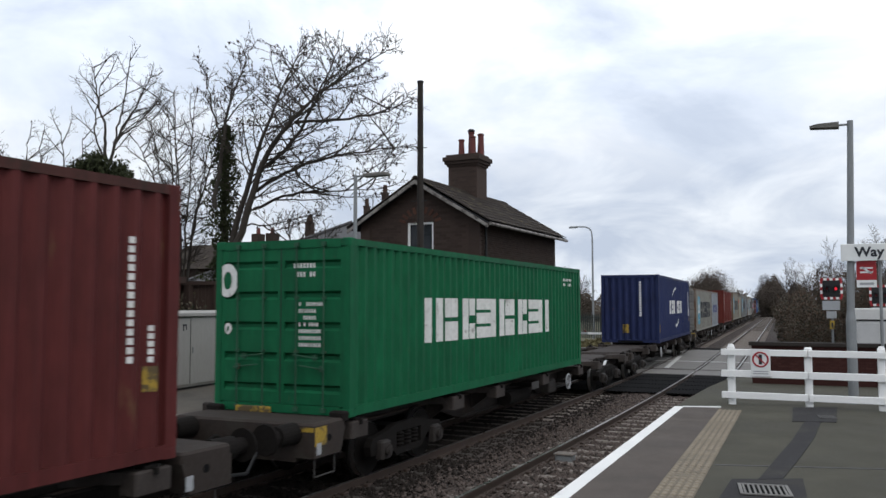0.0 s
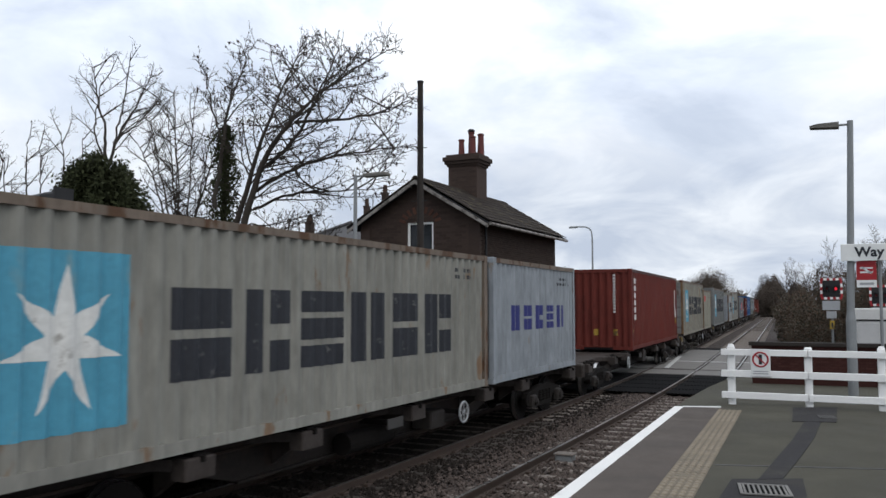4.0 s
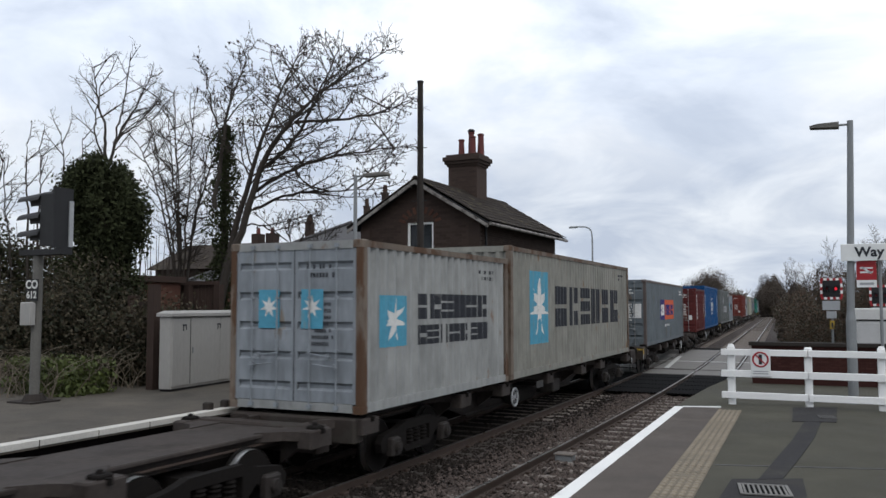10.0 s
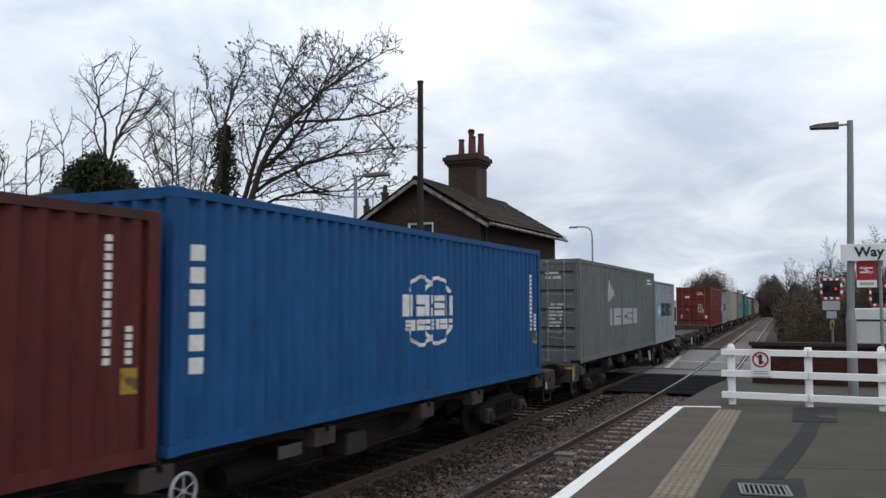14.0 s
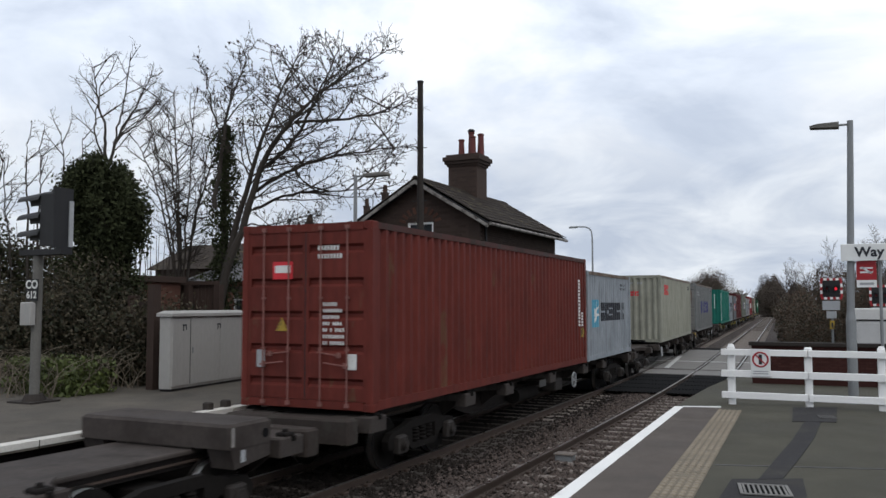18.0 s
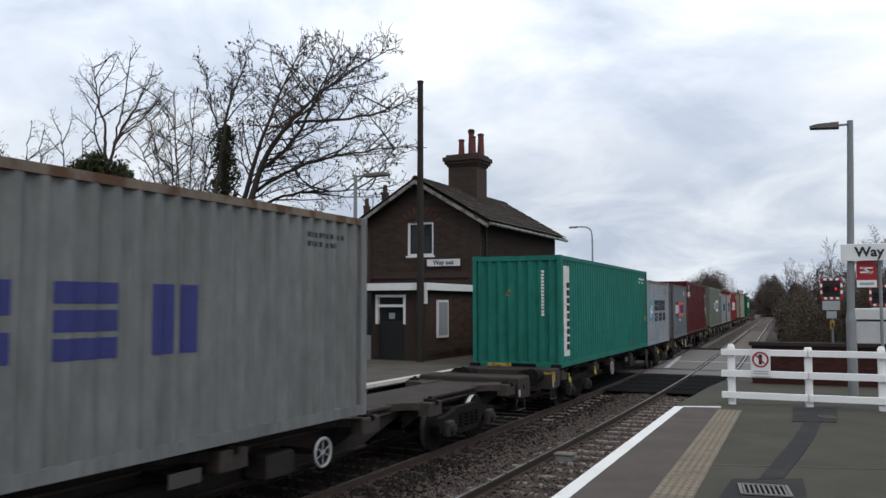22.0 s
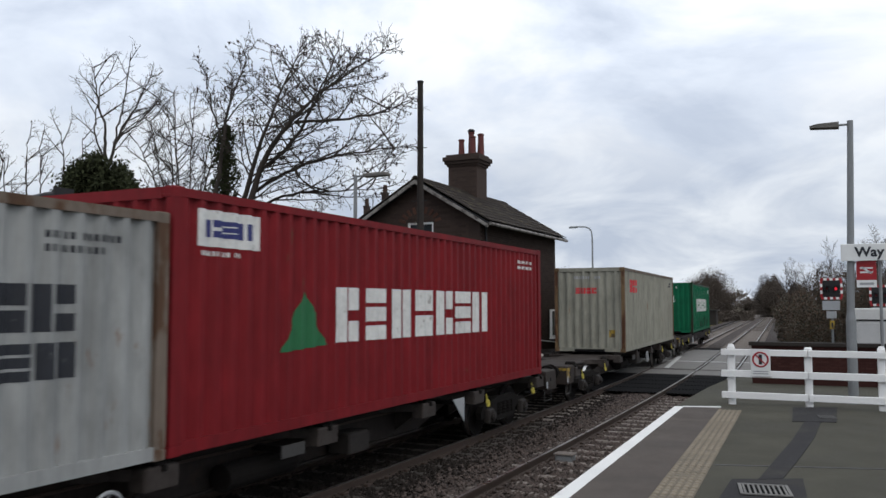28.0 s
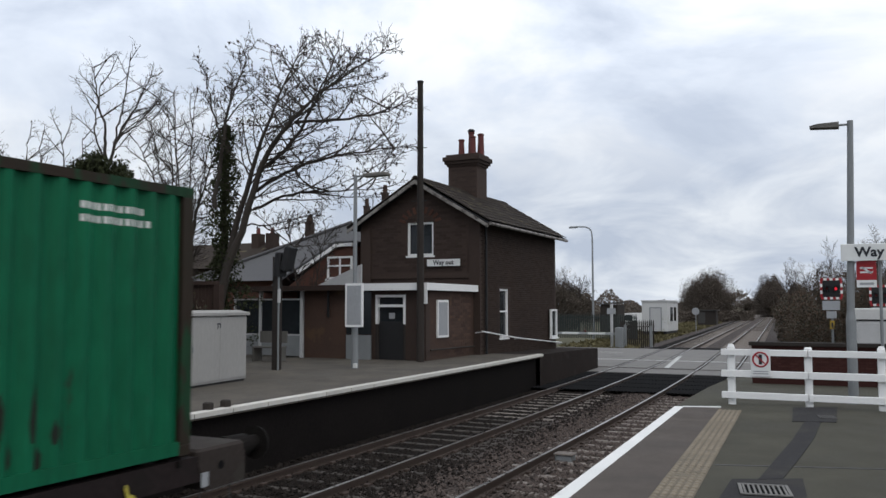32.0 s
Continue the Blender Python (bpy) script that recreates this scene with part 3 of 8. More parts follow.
def make_near_platform():
    Z = 0.825

    def ex(y):
        return 5.095 - 0.0395 * (y - 7.8)
    b = Build()
    Y0, Y1 = -60.0, 15.9
    pts = [(ex(Y0), Y0), (16, Y0), (16, Y1 + 0.3), (ex(Y1), Y1)]
    b.prism([(x, y, -0.4) for x, y in pts], (0, 0, Z + 0.4))
    plat = tagged(part("platform", b, M["tarmac_green"]), "tarmac platform with moss and dark repair patches", "platform", kind="structure")
    # edge band of darker tarmac, white line, crossing of the line
    def quad(y0, y1, a0, a1, z, mat, name, lab=""):
        q = Build().prism([(ex(y0) + a0, y0, Z - 0.02), (ex(y0) + a1, y0, Z - 0.02), (ex(y1) + a1, y1, Z - 0.02), (ex(y1) + a0, y1, Z - 0.02)], (0, 0, 0.02 + z))
        return part(name, q, mat, plat, lab)
    quad(-20, 15.86, 0.13, 0.82, 0.004, M["tarmac"], "edge_tarmac", "worn grey tarmac beside the edge")
    quad(-20, 15.8, -0.03, 0.13, 0.006, M["white_line"], "edge_line", "thick white painted edge line")
    q = Build().prism([(ex(15.75) + 0.1, 15.75, Z - 0.02), (5.52, 16.0, Z - 0.02), (5.52, 16.1, Z - 0.02), (ex(15.75) + 0.1, 15.87, Z - 0.02)], (0, 0, 0.028))
    part("end_line", q, M["white_line"], plat, "thin white line across the platform end")
    # dark repair patches and joints
    for pts in ([(6.52, 7.4), (6.51, 9.5), (7.19, 9.84), (7.28, 8.84), (7.4, 7.4)], [(6.77, 9.58), (6.84, 11.0), (6.92, 12.45), (6.97, 14.15), (6.99, 14.6), (7.22, 14.6), (7.19, 12.85), (7.1, 11.2), (7.0, 9.72)],
                [(6.81, 14.5), (6.7, 16.48), (7.42, 16.82), (7.44, 14.7)]):
        pz = 0.004 if len(pts) == 5 else (0.008 if len(pts) == 9 else 0.012)
        part("repair_patch", Build().prism([(x, y, Z - 0.02) for x, y in pts], (0, 0, 0.02 + pz)), M["tarmac_dark"], plat, "dark tarmac repair patch")
    for (xa, ya, xb, yb) in ((6.23, 10.23, 9.8, 11.33), (5.1, 10.14, 5.75, 10.27)):
        part("joint", Build().prism([(xa, ya, Z - 0.02), (xb, yb, Z - 0.02), (xb, yb + 0.05, Z - 0.02), (xa, ya + 0.05, Z - 0.02)], (0, 0, 0.0235)), M["black"], plat)
    # tactile pavers with rounded studs
    me = Build().bevel_box(-0.2, -0.192, -0.04, 0.2, 0.192, 0.012, 0.008).mesh("tactile_paver")
    st = Build()
    for i in range(5):
        for j in range(3):
            x, yy = -0.16 + i * 0.08, -0.128 + j * 0.128
            st.bevel_box(x - 0.026, yy - 0.045, 0.0115, x + 0.026, yy + 0.045, 0.021, 0.009)
    st = st.mesh("studs")
    y = 3.0 - 12.0
    while y < 15.5:
        o = part("tactile_paver", me, M["tactile"], plat)
        o.location = (6.105 - 0.0503 * (y - 8.2), y, Z)
        o.rotation_euler = (0, 0, 0.0503)
        q = part("studs", st, M["stud"], o, "worn raised studs")
        q["kind"] = "stuff"
        y += 0.4
    # drain grating and a small one
    for (x, y, w, d, n) in ((6.88, 9.02, 0.48, 0.5, 9), (7.29, 15.2, 0.26, 0.4, 7)):
        iron = M["drain_iron"] if n == 9 else M["panel_grey"]
        g = thing("drain_grating", "cast-iron drain grating set in the platform", "drain", pose(x, y, Z + 0.012, rz=10))
        part("frame", Build().box(-w / 2, -d / 2, 0, w / 2, -d / 2 + 0.03, 0.012).box(-w / 2, d / 2 - 0.03, 0, w / 2, d / 2, 0.012)
             .box(-w / 2, -d / 2 + 0.03, 0, -w / 2 + 0.03, d / 2 - 0.03, 0.012).box(w / 2 - 0.03, -d / 2 + 0.03, 0, w / 2, d / 2 - 0.03, 0.012), iron, g)
        part("pit", Build().box(-w / 2 + 0.03, -d / 2 + 0.03, -0.004, w / 2 - 0.03, d / 2 - 0.03, 0.002), M["rubber"], g)
        for i in range(n):
            xx = -w / 2 + 0.05 + (w - 0.1) * i / (n - 1)
            part("bar", Build().box(xx - 0.01, -d / 2 + 0.03, 0.001, xx + 0.01, d / 2 - 0.03, 0.011), iron, g)
    # path that slopes from the platform down to the road
    r = Build()
    rows = [(15.9, Z - 0.004, ex(15.9)), (17.0, Z - 0.004, ex(17)), (22, 0.62, 4.42), (29, 0.25, 3.98), (33.4, 0.03, 3.62 + 0.6)]
    for i, (yy, z, xa) in enumerate(rows):
        r.v += [(xa, yy, -0.42), (xa, yy, z), (16, yy + 0.3, z), (16, yy + 0.3, -0.42)]
        if i:
            n = 4 * i
            for j in range(4):
                r.f.append((n - 4 + j, n - 4 + (j + 1) % 4, n + (j + 1) % 4, n + j))
    tagged(part("platform_path", r, M["tarmac_green"]), "worn tarmac path sloping down to the road", "path", kind="structure")


def make_far_platform():
    Z, X = 1.0, -1.446
    ys = span(-60, 0, 10)[:-1] + span(0, 27.2, 1.7)
    plat = tagged(part("platform_far", strip(-9.5, X - 0.42, ys, -0.42, Z), M["far_slab"]), "opposite platform of worn gravelly tarmac", "platform", kind="structure")
    part("platform_wall", strip(X - 0.42, X - 0.14, ys, -0.42, Z - 0.1), M["plat_face"], plat, "near-black platform wall")
    # coping slabs with a white front
    for i in range(-6, 30):
        y0 = i * 0.92
        y1 = y0 + 0.905
        k0, k1 = bend(y0), bend(y1)
        c = Build().prism([(X - 0.42 + k0, y0, Z - 0.1), (X + k0, y0, Z - 0.1), (X + k1, y1, Z - 0.1), (X - 0.42 + k1, y1, Z - 0.1)], (0, 0, 0.1))
        part("coping_slab", c, M["far_slab"], plat)
        c = Build().prism([(X - 0.2 + k0, y0, Z - 0.07), (X + 0.006 + k0, y0, Z - 0.07), (X + 0.006 + k1, y1, Z - 0.07), (X - 0.2 + k1, y1, Z - 0.07)], (0, 0, 0.075))
        part("coping_paint", c, M["coping"], plat, "white painted coping edge")
    # ramp down to the road with its dark wall
    r = Build()
    for i, (y, z) in enumerate(((27.2, Z), (29.5, 0.96), (34.0, 0.86), (35.9, 0.82))):
        k = bend(y)
        r.v += [(-6.2 + k, y, -0.42), (-6.2 + k, y, z), (X + k, y, z), (X + k, y, -0.42)]
        if i:
            n = 4 * i
            for j in range(4):
                r.f.append((n - 4 + j, n - 4 + (j + 1) % 4, n + (j + 1) % 4, n + j))
    r.f.append((12, 13, 14, 15))
    tagged(part("platform_ramp", r, M["ramp_face"]), "dark tarmac ramp with a sooty wall at the platform end", "ramp", kind="structure")
    h = thing("handrail", "thin white handrail along the ramp beside the house", "handrail", kind="structure")
    part("rail_bar", Build().tube((-3.45, 26.0, 1.80), (-3.45, 29.4, 1.46), 0.022).tube((-3.45, 29.4, 1.46), (-3.45, 34.6, 1.08), 0.022), M["white_paint"], h)
    for y, z in ((26.05, 1.8), (29.4, 1.46), (34.5, 1.09)):
        part("bracket", Build().tube((-3.72, y, z - 0.06), (-3.45, y, z - 0.02), 0.018), M["grey_trim"], h)


def make_crossing():
    b = Build()
    # the road climbs over the line; the surface lies level with the rail heads
    ya, yb = 36.2, 52.0
    for sx0, sx1, z in ((-40, -0.86, 0.012), (-0.64, 0.64, 0.004), (0.86, NEAR - 0.86, 0.012), (NEAR - 0.64, NEAR + 0.64, 0.004), (NEAR + 0.86, 45, 0.012)):
        n = len(b.v)
        for y in (ya, 40.0, 44.0, 48.0, yb):
            b.v += [(sx0 + bend(y), y, -0.3), (sx0 + bend(y), y, z), (sx1 + bend(y), y, z), (sx1 + bend(y), y, -0.3)]
        for i in range(1, 5):
            m = n + 4 * i
            for j in range(4):
                b.f.append((m - 4 + j, m - 4 + (j + 1) % 4, m + (j + 1) % 4, m + j))
        b.f += [(n, n + 3, n + 2, n + 1), (n + 16, n + 17, n + 18, n + 19)]
    tagged(part("road", b, M["road"]), "pale worn tarmac road over the level crossing", "road", kind="structure")
    guard = thing("crossing_deck", "black rubber crossing panels with ribbed trespass guards beside the road", "crossing panels", kind="structure")
    rng = random.Random(8)
    for x0, x1 in ((-1.9, -0.86), (-0.66, 0.66), (0.86, NEAR - 0.86), (NEAR - 0.66, NEAR + 0.66), (NEAR + 0.84, NEAR + 1.0)):
        for ys in (span(26.6, 33.8, 1.44), span(52.4, 55.2, 1.4)):
            for y0, y1 in zip(ys[:-1], ys[1:]):
                k = bend((y0 + y1) / 2)
                p = Build()
                m = max(2, int((x1 - x0) / 0.11))
                for i in range(m):
                    xa = x0 + (x1 - x0) * i / m
                    xb = xa + (x1 - x0) / m
                    p.prism([(xa + k, y0 + 0.01, -0.06), (xb + k, y0 + 0.01, -0.06), ((xa + xb) / 2 + k, y0 + 0.01, -0.03)], (0, y1 - y0 - 0.02, 0))
                part("guard_panel", p, M["rubber"], guard)
    part("apron", strip(-3.2, NEAR + 1.0, span(33.85, 36.2, 0.8), -0.2, -0.03), M["road"], guard, "pale concrete apron beside the road")
    lines = thing("road_lines", "worn white stop lines painted on the crossing road", "road marking", kind="structure")
    for pts in ([(-8.0, 41.0), (-8.0, 41.25), (6.0, 41.25), (6.0, 41.0)], [(1.3, 36.5), (1.5, 36.5), (1.1, 45.0), (0.9, 45.0)], [(-8, 47), (-8, 47.12), (-2.4, 47.12), (-2.4, 47)]):
        part("line", Build().prism([(x + bend(y), y, 0.0125) for x, y in pts], (0, 0, 0.004)), M["worn_line"], lines)


make_ground()
make_track()
make_near_platform()
make_far_platform()
make_crossing()


# ---------------- station house ----------------
HX, HY0, HY1, HLX = -3.62, 26.3, 34.32, -8.36
EAVE, RIDGE = 5.62, 7.05


def wall_with_holes(axis, at, u0, u1, z0, z1, holes, thick):
    """A wall sheet with thickness and openings: axis 'y' lies across the line, 'x' along it."""
    b = Build()
    us = sorted({u0, u1, *[h[0] for h in holes], *[h[1] for h in holes]})
    zs = sorted({z0, z1, *[h[2] for h in holes], *[h[3] for h in holes]})
    for ua, ub in zip(us[:-1], us[1:]):
        for za, zb in zip(zs[:-1], zs[1:]):
            cu, cz = (ua + ub) / 2, (za + zb) / 2
            if any(h[0] < cu < h[1] and h[2] < cz < h[3] for h in holes):
                continue
            if axis == "y":
                b.box(ua, at, za, ub, at + thick, zb)
            else:
                b.box(at - thick, ua, za, at, ub, zb)
    return b


def window(name, parent, axis, at, u0, u1, z0, z1, bars=(), trans=()):
    w = new(name)
    w["label"] = "white painted timber window with dark panes"
    w.parent = parent
    f = 0.07

    def bx(ua, ub, za, zb, d0, d1):
        if axis == "y":
            return Build().box(ua, at + d0, za, ub, at + d1, zb)
        return Build().box(at - d1, ua, za, at - d0, ub, zb)
    for ua, ub, za, zb in ((u0, u1, z1 - f, z1), (u0, u1, z0, z0 + f), (u0, u0 + f, z0 + f, z1 - f), (u1 - f, u1, z0 + f, z1 - f)):
        part("window_frame", bx(ua, ub, za, zb, -0.02, 0.07), M["white_paint"], w)
    for u in bars:
        part("glazing_bar", bx(u - 0.03, u + 0.03, z0 + f, z1 - f, 0.0, 0.06), M["white_paint"], w)
    for z in trans:
        part("transom", bx(u0 + f, u1 - f, z - 0.03, z + 0.03, -0.005, 0.065), M["white_paint"], w)
    part("pane", bx(u0 + f, u1 - f, z0 + f, z1 - f, 0.045, 0.055), M["window_glass"], w)
    part("window_sill", bx(u0 - 0.06, u1 + 0.06, z0 - 0.06, z0, -0.06, 0.07), M["white_paint"], w)
    return w


def brick_courses(parent, axis, at, u0, u1, z0, z1, mat, skip=(), limit=None, clip=None, bw=0.3, bh=0.1):
    """Proud bricks on a wall face, laid in bond, as parts that share one mesh."""
    if axis == "y":
        me = Build().box(-bw / 2 + 0.008, -0.006, -bh / 2 + 0.007, bw / 2 - 0.008, 0.03, bh / 2 - 0.007).mesh("brick")
    else:
        me = Build().box(-0.03, -bw / 2 + 0.008, -bh / 2 + 0.007, 0.006, bw / 2 - 0.008, bh / 2 - 0.007).mesh("brick")
    r, z = 0, z0 + bh / 2
    while z < z1 - bh / 2:
        u = u0 + bw / 2 + (bw / 2 if r % 2 else 0)
        while u < u1 - bw / 2 + 0.01:
            if not any(h[0] - 0.2 < u < h[1] + 0.2 and h[2] - 0.08 < z < h[3] + 0.05 for h in skip) and (clip is None or clip(u, z)):
                o = part("brick", me, mat, parent)
                o.location = (u, at, z) if axis == "y" else (at, u, z)
            u += bw
        z += bh
        r += 1


def slates(parent, p0, pu, pv, nu, nv, mat, t=0.012):
    """Overlapping slates on a roof plane: p0 the lower corner, pu along the eave, pv up the slope."""
    p0, pu, pv = Vector(p0), Vector(pu), Vector(pv)
    du, dv = pu / nu, pv / nv
    n = du.cross(dv).normalized()
    if n.z < 0:
        n = -n
    b = Build().prism([(0, 0, 0), tuple(du * 0.985), tuple(du * 0.985 + dv * 1.15), tuple(dv * 1.15)], tuple(n * t))
    lift = n * 0.018
    b.v = [tuple(Vector(v) + (lift if i % 4 in (0, 1) else Vector((0, 0, 0)))) for i, v in enumerate(b.v)]
    me = b.mesh("slate")
    for j in range(nv):
        for i in range(nu):
            o = part("slate", me, mat, parent)
            o.location = p0 + du * i + dv * j + n * 0.03


def make_house():
    house = thing("station_house", "dark brown brick station house with a slate roof and white windows", "house")
    h_win = (-6.45, -5.42, 4.42, 5.60)
    gable = part("gable_wall", wall_with_holes("y", HY0, HLX, HX, 0.4, EAVE, [h_win], 0.3), M["brick"], house)
    mid = (HLX + HX) / 2
    tri = Build().prism([(HLX, HY0, EAVE), (HX, HY0, EAVE), (mid, HY0, RIDGE - 0.05)], (0, 0.3, 0))
    part("gable_top", tri, M["brick"], house)
    holes = [(28.0, 28.85, 1.5, 3.26)]
    # the side wall leans with the line of the platform
    part("side_wall", wall_with_holes("x", HX, HY0 + 0.3, HY1, 0.0, EAVE, holes, 0.3), M["brick"], house)
    part("back_wall", Build().box(HLX, HY1 - 0.3, 0.0, HX - 0.3, HY1, EAVE), M["brick"], house)
    part("far_wall", Build().box(HLX, HY0 + 0.3, 0.0, HLX + 0.3, HY1 - 0.3, EAVE), M["brick"], house)
    part("rear_gable_top", Build().prism([(HLX, HY1 - 0.3, EAVE), (HX, HY1 - 0.3, EAVE), (mid, HY1 - 0.3, RIDGE - 0.05)], (0, 0.3, 0)), M["brick"], house)
    part("inner_floor", Build().box(HLX + 0.3, HY0 + 0.3, 3.9, HX - 0.3, HY1 - 0.3, 4.0), M["dark_room"], house)
    # raised brick pilasters, band and arch
    for x0, x1 in ((HLX, HLX + 0.42), (HX - 0.42, HX)):
        part("pilaster", Build().box(x0, HY0 - 0.06, 0.4, x1, HY0 - 0.004, EAVE - 0.15), M["brick"], house)
    part("string_course", Build().box(HLX + 0.42, HY0 - 0.05, 3.62, HX - 0.42, HY0 - 0.004, 3.8), M["brick"], house)
    for i in range(9):
        a = math.pi * (0.1 + 0.8 * i / 8)
        cx, cz = (h_win[0] + h_win[1]) / 2, 5.5
        v = Build().box(-0.05, -0.02, 0.0, 0.05, 0.02, 0.24)
        o = part("arch_brick", v, M["brick_red"], house)
        o.matrix_basis = Matrix.Translation((cx + 0.62 * math.cos(a), HY0 - 0.012, cz + 0.42 * math.sin(a))) @ Matrix.Rotation(math.pi / 2 - a, 4, "Y")
    window("window_1", house, "y", HY0 + 0.05, *h_win, bars=((h_win[0] + h_win[1]) / 2,))
    window("window_2", house, "x", HX - 0.05, *holes[0], trans=(2.45,))
    nb = window("notice_frame", house, "x", HX + 0.16, 33.25, 33.98, 1.34, 2.5)
    nb["label"] = "white framed notice board on the house corner"
    # bricks of the front gable that face the line of sight
    def in_gable(u, z):
        return z < EAVE or abs(u - mid) < (RIDGE - 0.15 - z) / (RIDGE - EAVE) * (HX - HLX) / 2 - 0.1
    brick_courses(gable, "y", HY0, HLX + 0.45, HX - 0.45, 3.85, RIDGE - 0.2, M["brick"], [h_win], clip=in_gable)
    # brick courses of the long side, too fine to tell apart
    jb = Build()
    z, row = 0.35, 0
    while z < EAVE - 0.1:
        y = HY0 + 0.02 + (0.12 if row % 2 else 0)
        while y < HY1 - 0.25:
            if not (27.85 < y < 28.9 and 1.35 < z < 3.3):
                jb.box(HX + 0.001, y, z, HX + 0.009, y + 0.225, z + 0.062)
            y += 0.24
        z += 0.075
        row += 1
    bw = part("brick_face", jb, M["brick_joined"], house)
    bw["kind"] = "stuff"
    # roof
    over = 0.42
    roof = part("roof_deck", Build().prism([(HLX - over, HY0 - 0.3, EAVE - 0.2), (mid, HY0 - 0.3, RIDGE - 0.04), (HX + over, HY0 - 0.3, EAVE - 0.2), (HX + over, HY0 - 0.3, EAVE - 0.14), (mid, HY0 - 0.3, RIDGE + 0.06), (HLX - over, HY0 - 0.3, EAVE - 0.14)], (0, HY1 - HY0 + 0.6, 0)), M["dark_room"], house)
    e = Vector((HX + over + 0.03, HY0 - 0.34, EAVE - 0.13))
    slates(roof, e, (0, HY1 - HY0 + 0.5, 0), (mid - (HX + over + 0.03), 0, RIDGE - EAVE + 0.24), 26, 9, M["slate"])
    e2 = (HLX - over - 0.03, HY0 - 0.34, EAVE - 0.13)
    part("left_slope", Build().prism([e2, (mid, HY0 - 0.34, RIDGE + 0.1), (mid, HY1 + 0.16, RIDGE + 0.1), (HLX - over - 0.03, HY1 + 0.16, EAVE - 0.13)], (0, 0, 0.03)), M["slate"], roof)
    for i in range(20):
        y = HY0 - 0.34 + i * 0.434
        part("ridge_tile", Build().prism([(mid - 0.14, y, RIDGE + 0.1), (mid, y, RIDGE + 0.19), (mid + 0.14, y, RIDGE + 0.1)], (0, 0.43, 0)), M["slate"], roof)
    # verge boards and gutter
    for sx, xe in ((-1, HLX - over), (1, HX + over)):
        z0, z1 = EAVE - 0.2, RIDGE + 0.04
        part("verge_board", Build().prism([(xe, HY0 - 0.36, z0 - 0.02), (mid, HY0 - 0.36, z1), (mid, HY0 - 0.36, z1 - 0.14), (xe, HY0 - 0.36, z0 - 0.14)], (0, 0.05, 0)), M["verge_grey"], house, "weathered pale verge board")
    part("gutter", Build().tube((HX + over + 0.06, HY0 - 0.3, EAVE - 0.2), (HX + over + 0.06, HY1 + 0.16, EAVE - 0.22), 0.055), M["verge_grey"], house, "grimy pale gutter")
    part("downpipe", Build().tube((HX + 0.08, HY0 + 0.3, 1.0), (HX + 0.08, HY0 + 0.3, EAVE - 0.2), 0.04), M["black"], house)
    # chimney with oversailing courses and pots
    cx, cy, w, d = -6.07, 30.7, 0.62, 0.5
    ch = part("chimney", Build().box(cx - w, cy - d, 6.4, cx + w, cy + d, 8.2), M["brick"], house)
    for k, (g, z0, z1) in enumerate(((0.05, 8.2, 8.3), (0.12, 8.3, 8.42), (0.18, 8.42, 8.58), (0.08, 8.58, 8.68))):
        part("chimney_course", Build().box(cx - w - g, cy - d - g, z0, cx + w + g, cy + d + g, z1), M["brick"], ch)
    brick_courses(ch, "y", cy - d, cx - w, cx + w, 6.9, 8.18, M["brick"])
    for dx, dy, hh, r in ((-0.27, 0.0, 0.72, 0.12), (0.12, 0.1, 1.0, 0.12), (0.3, -0.15, 0.78, 0.12), (0.54, 0.1, 0.9, 0.13)):
        part("chimney_pot", Build().tube((cx + dx, cy + dy, 8.66), (cx + dx, cy + dy, 8.66 + hh), r * 1.1, r * 0.85, 14).ring((cx + dx, cy + dy, 8.66 + hh - 0.04), (0, 0, 1), r * 0.9, 0.03, 14, 6), M["terracotta"], ch, "red clay chimney pot")
    part("pot_cowl", Build().ring((cx + 0.12, cy + 0.1, 9.7), (0, 0, 1), 0.1, 0.05, 14, 6).tube((cx + 0.12, cy + 0.1, 9.72), (cx + 0.12, cy + 0.1, 9.78), 0.16, 0.1, 12), M["black"], ch)
    # flat-roofed front extension
    EX0, EX1, EY0, TOP = -6.2, -3.87, 22.7, 3.12
    ext = part("front_room", wall_with_holes("y", EY0, EX0, EX1, 1.0, TOP, [(-5.63, -4.57, 1.0, 3.0)], 0.25), M["brick"], house)
    part("front_room_side", wall_with_holes("x", EX1, EY0 + 0.25, HY0 - 0.005, 1.0, TOP, [], 0.25), M["brick_brown"], ext)
    brick_courses(ext, "x", EX1, EY0 + 1.5, HY0 - 0.2, 1.05, TOP - 0.02, M["brick_brown"], bw=0.3, bh=0.1)
    part("flat_roof", Build().box(EX0 - 0.2, EY0 - 0.25, TOP + 0.002, EX1 + 0.14, HY0 - 0.07, TOP + 0.2), M["dark_room"], ext)
    part("fascia", Build().box(EX0 - 0.2, EY0 - 0.29, TOP + 0.01, EX1 + 0.19, EY0 - 0.25, TOP + 0.23), M["white_paint"], ext, "white painted fascia board")
    part("fascia", Build().box(EX1 + 0.14, EY0 - 0.25, TOP + 0.01, EX1 + 0.19, HY0 - 0.075, TOP + 0.23), M["white_paint"], ext, "white painted fascia board")
    door = part("door", Build().box(-5.58, EY0 + 0.08, 1.0, -4.62, EY0 + 0.13, 2.18), M["black"], ext, "dark door with glazed upper half")
    for a in ((-5.63, -5.55, 2.1, 3.0), (-4.65, -4.57, 2.1, 3.0), (-5.55, -4.65, 2.92, 3.0), (-5.55, -4.65, 2.62, 2.70)):
        part("door_frame", Build().box(a[0], EY0 - 0.02, a[2], a[1], EY0 + 0.16, a[3]), M["white_paint"], door)
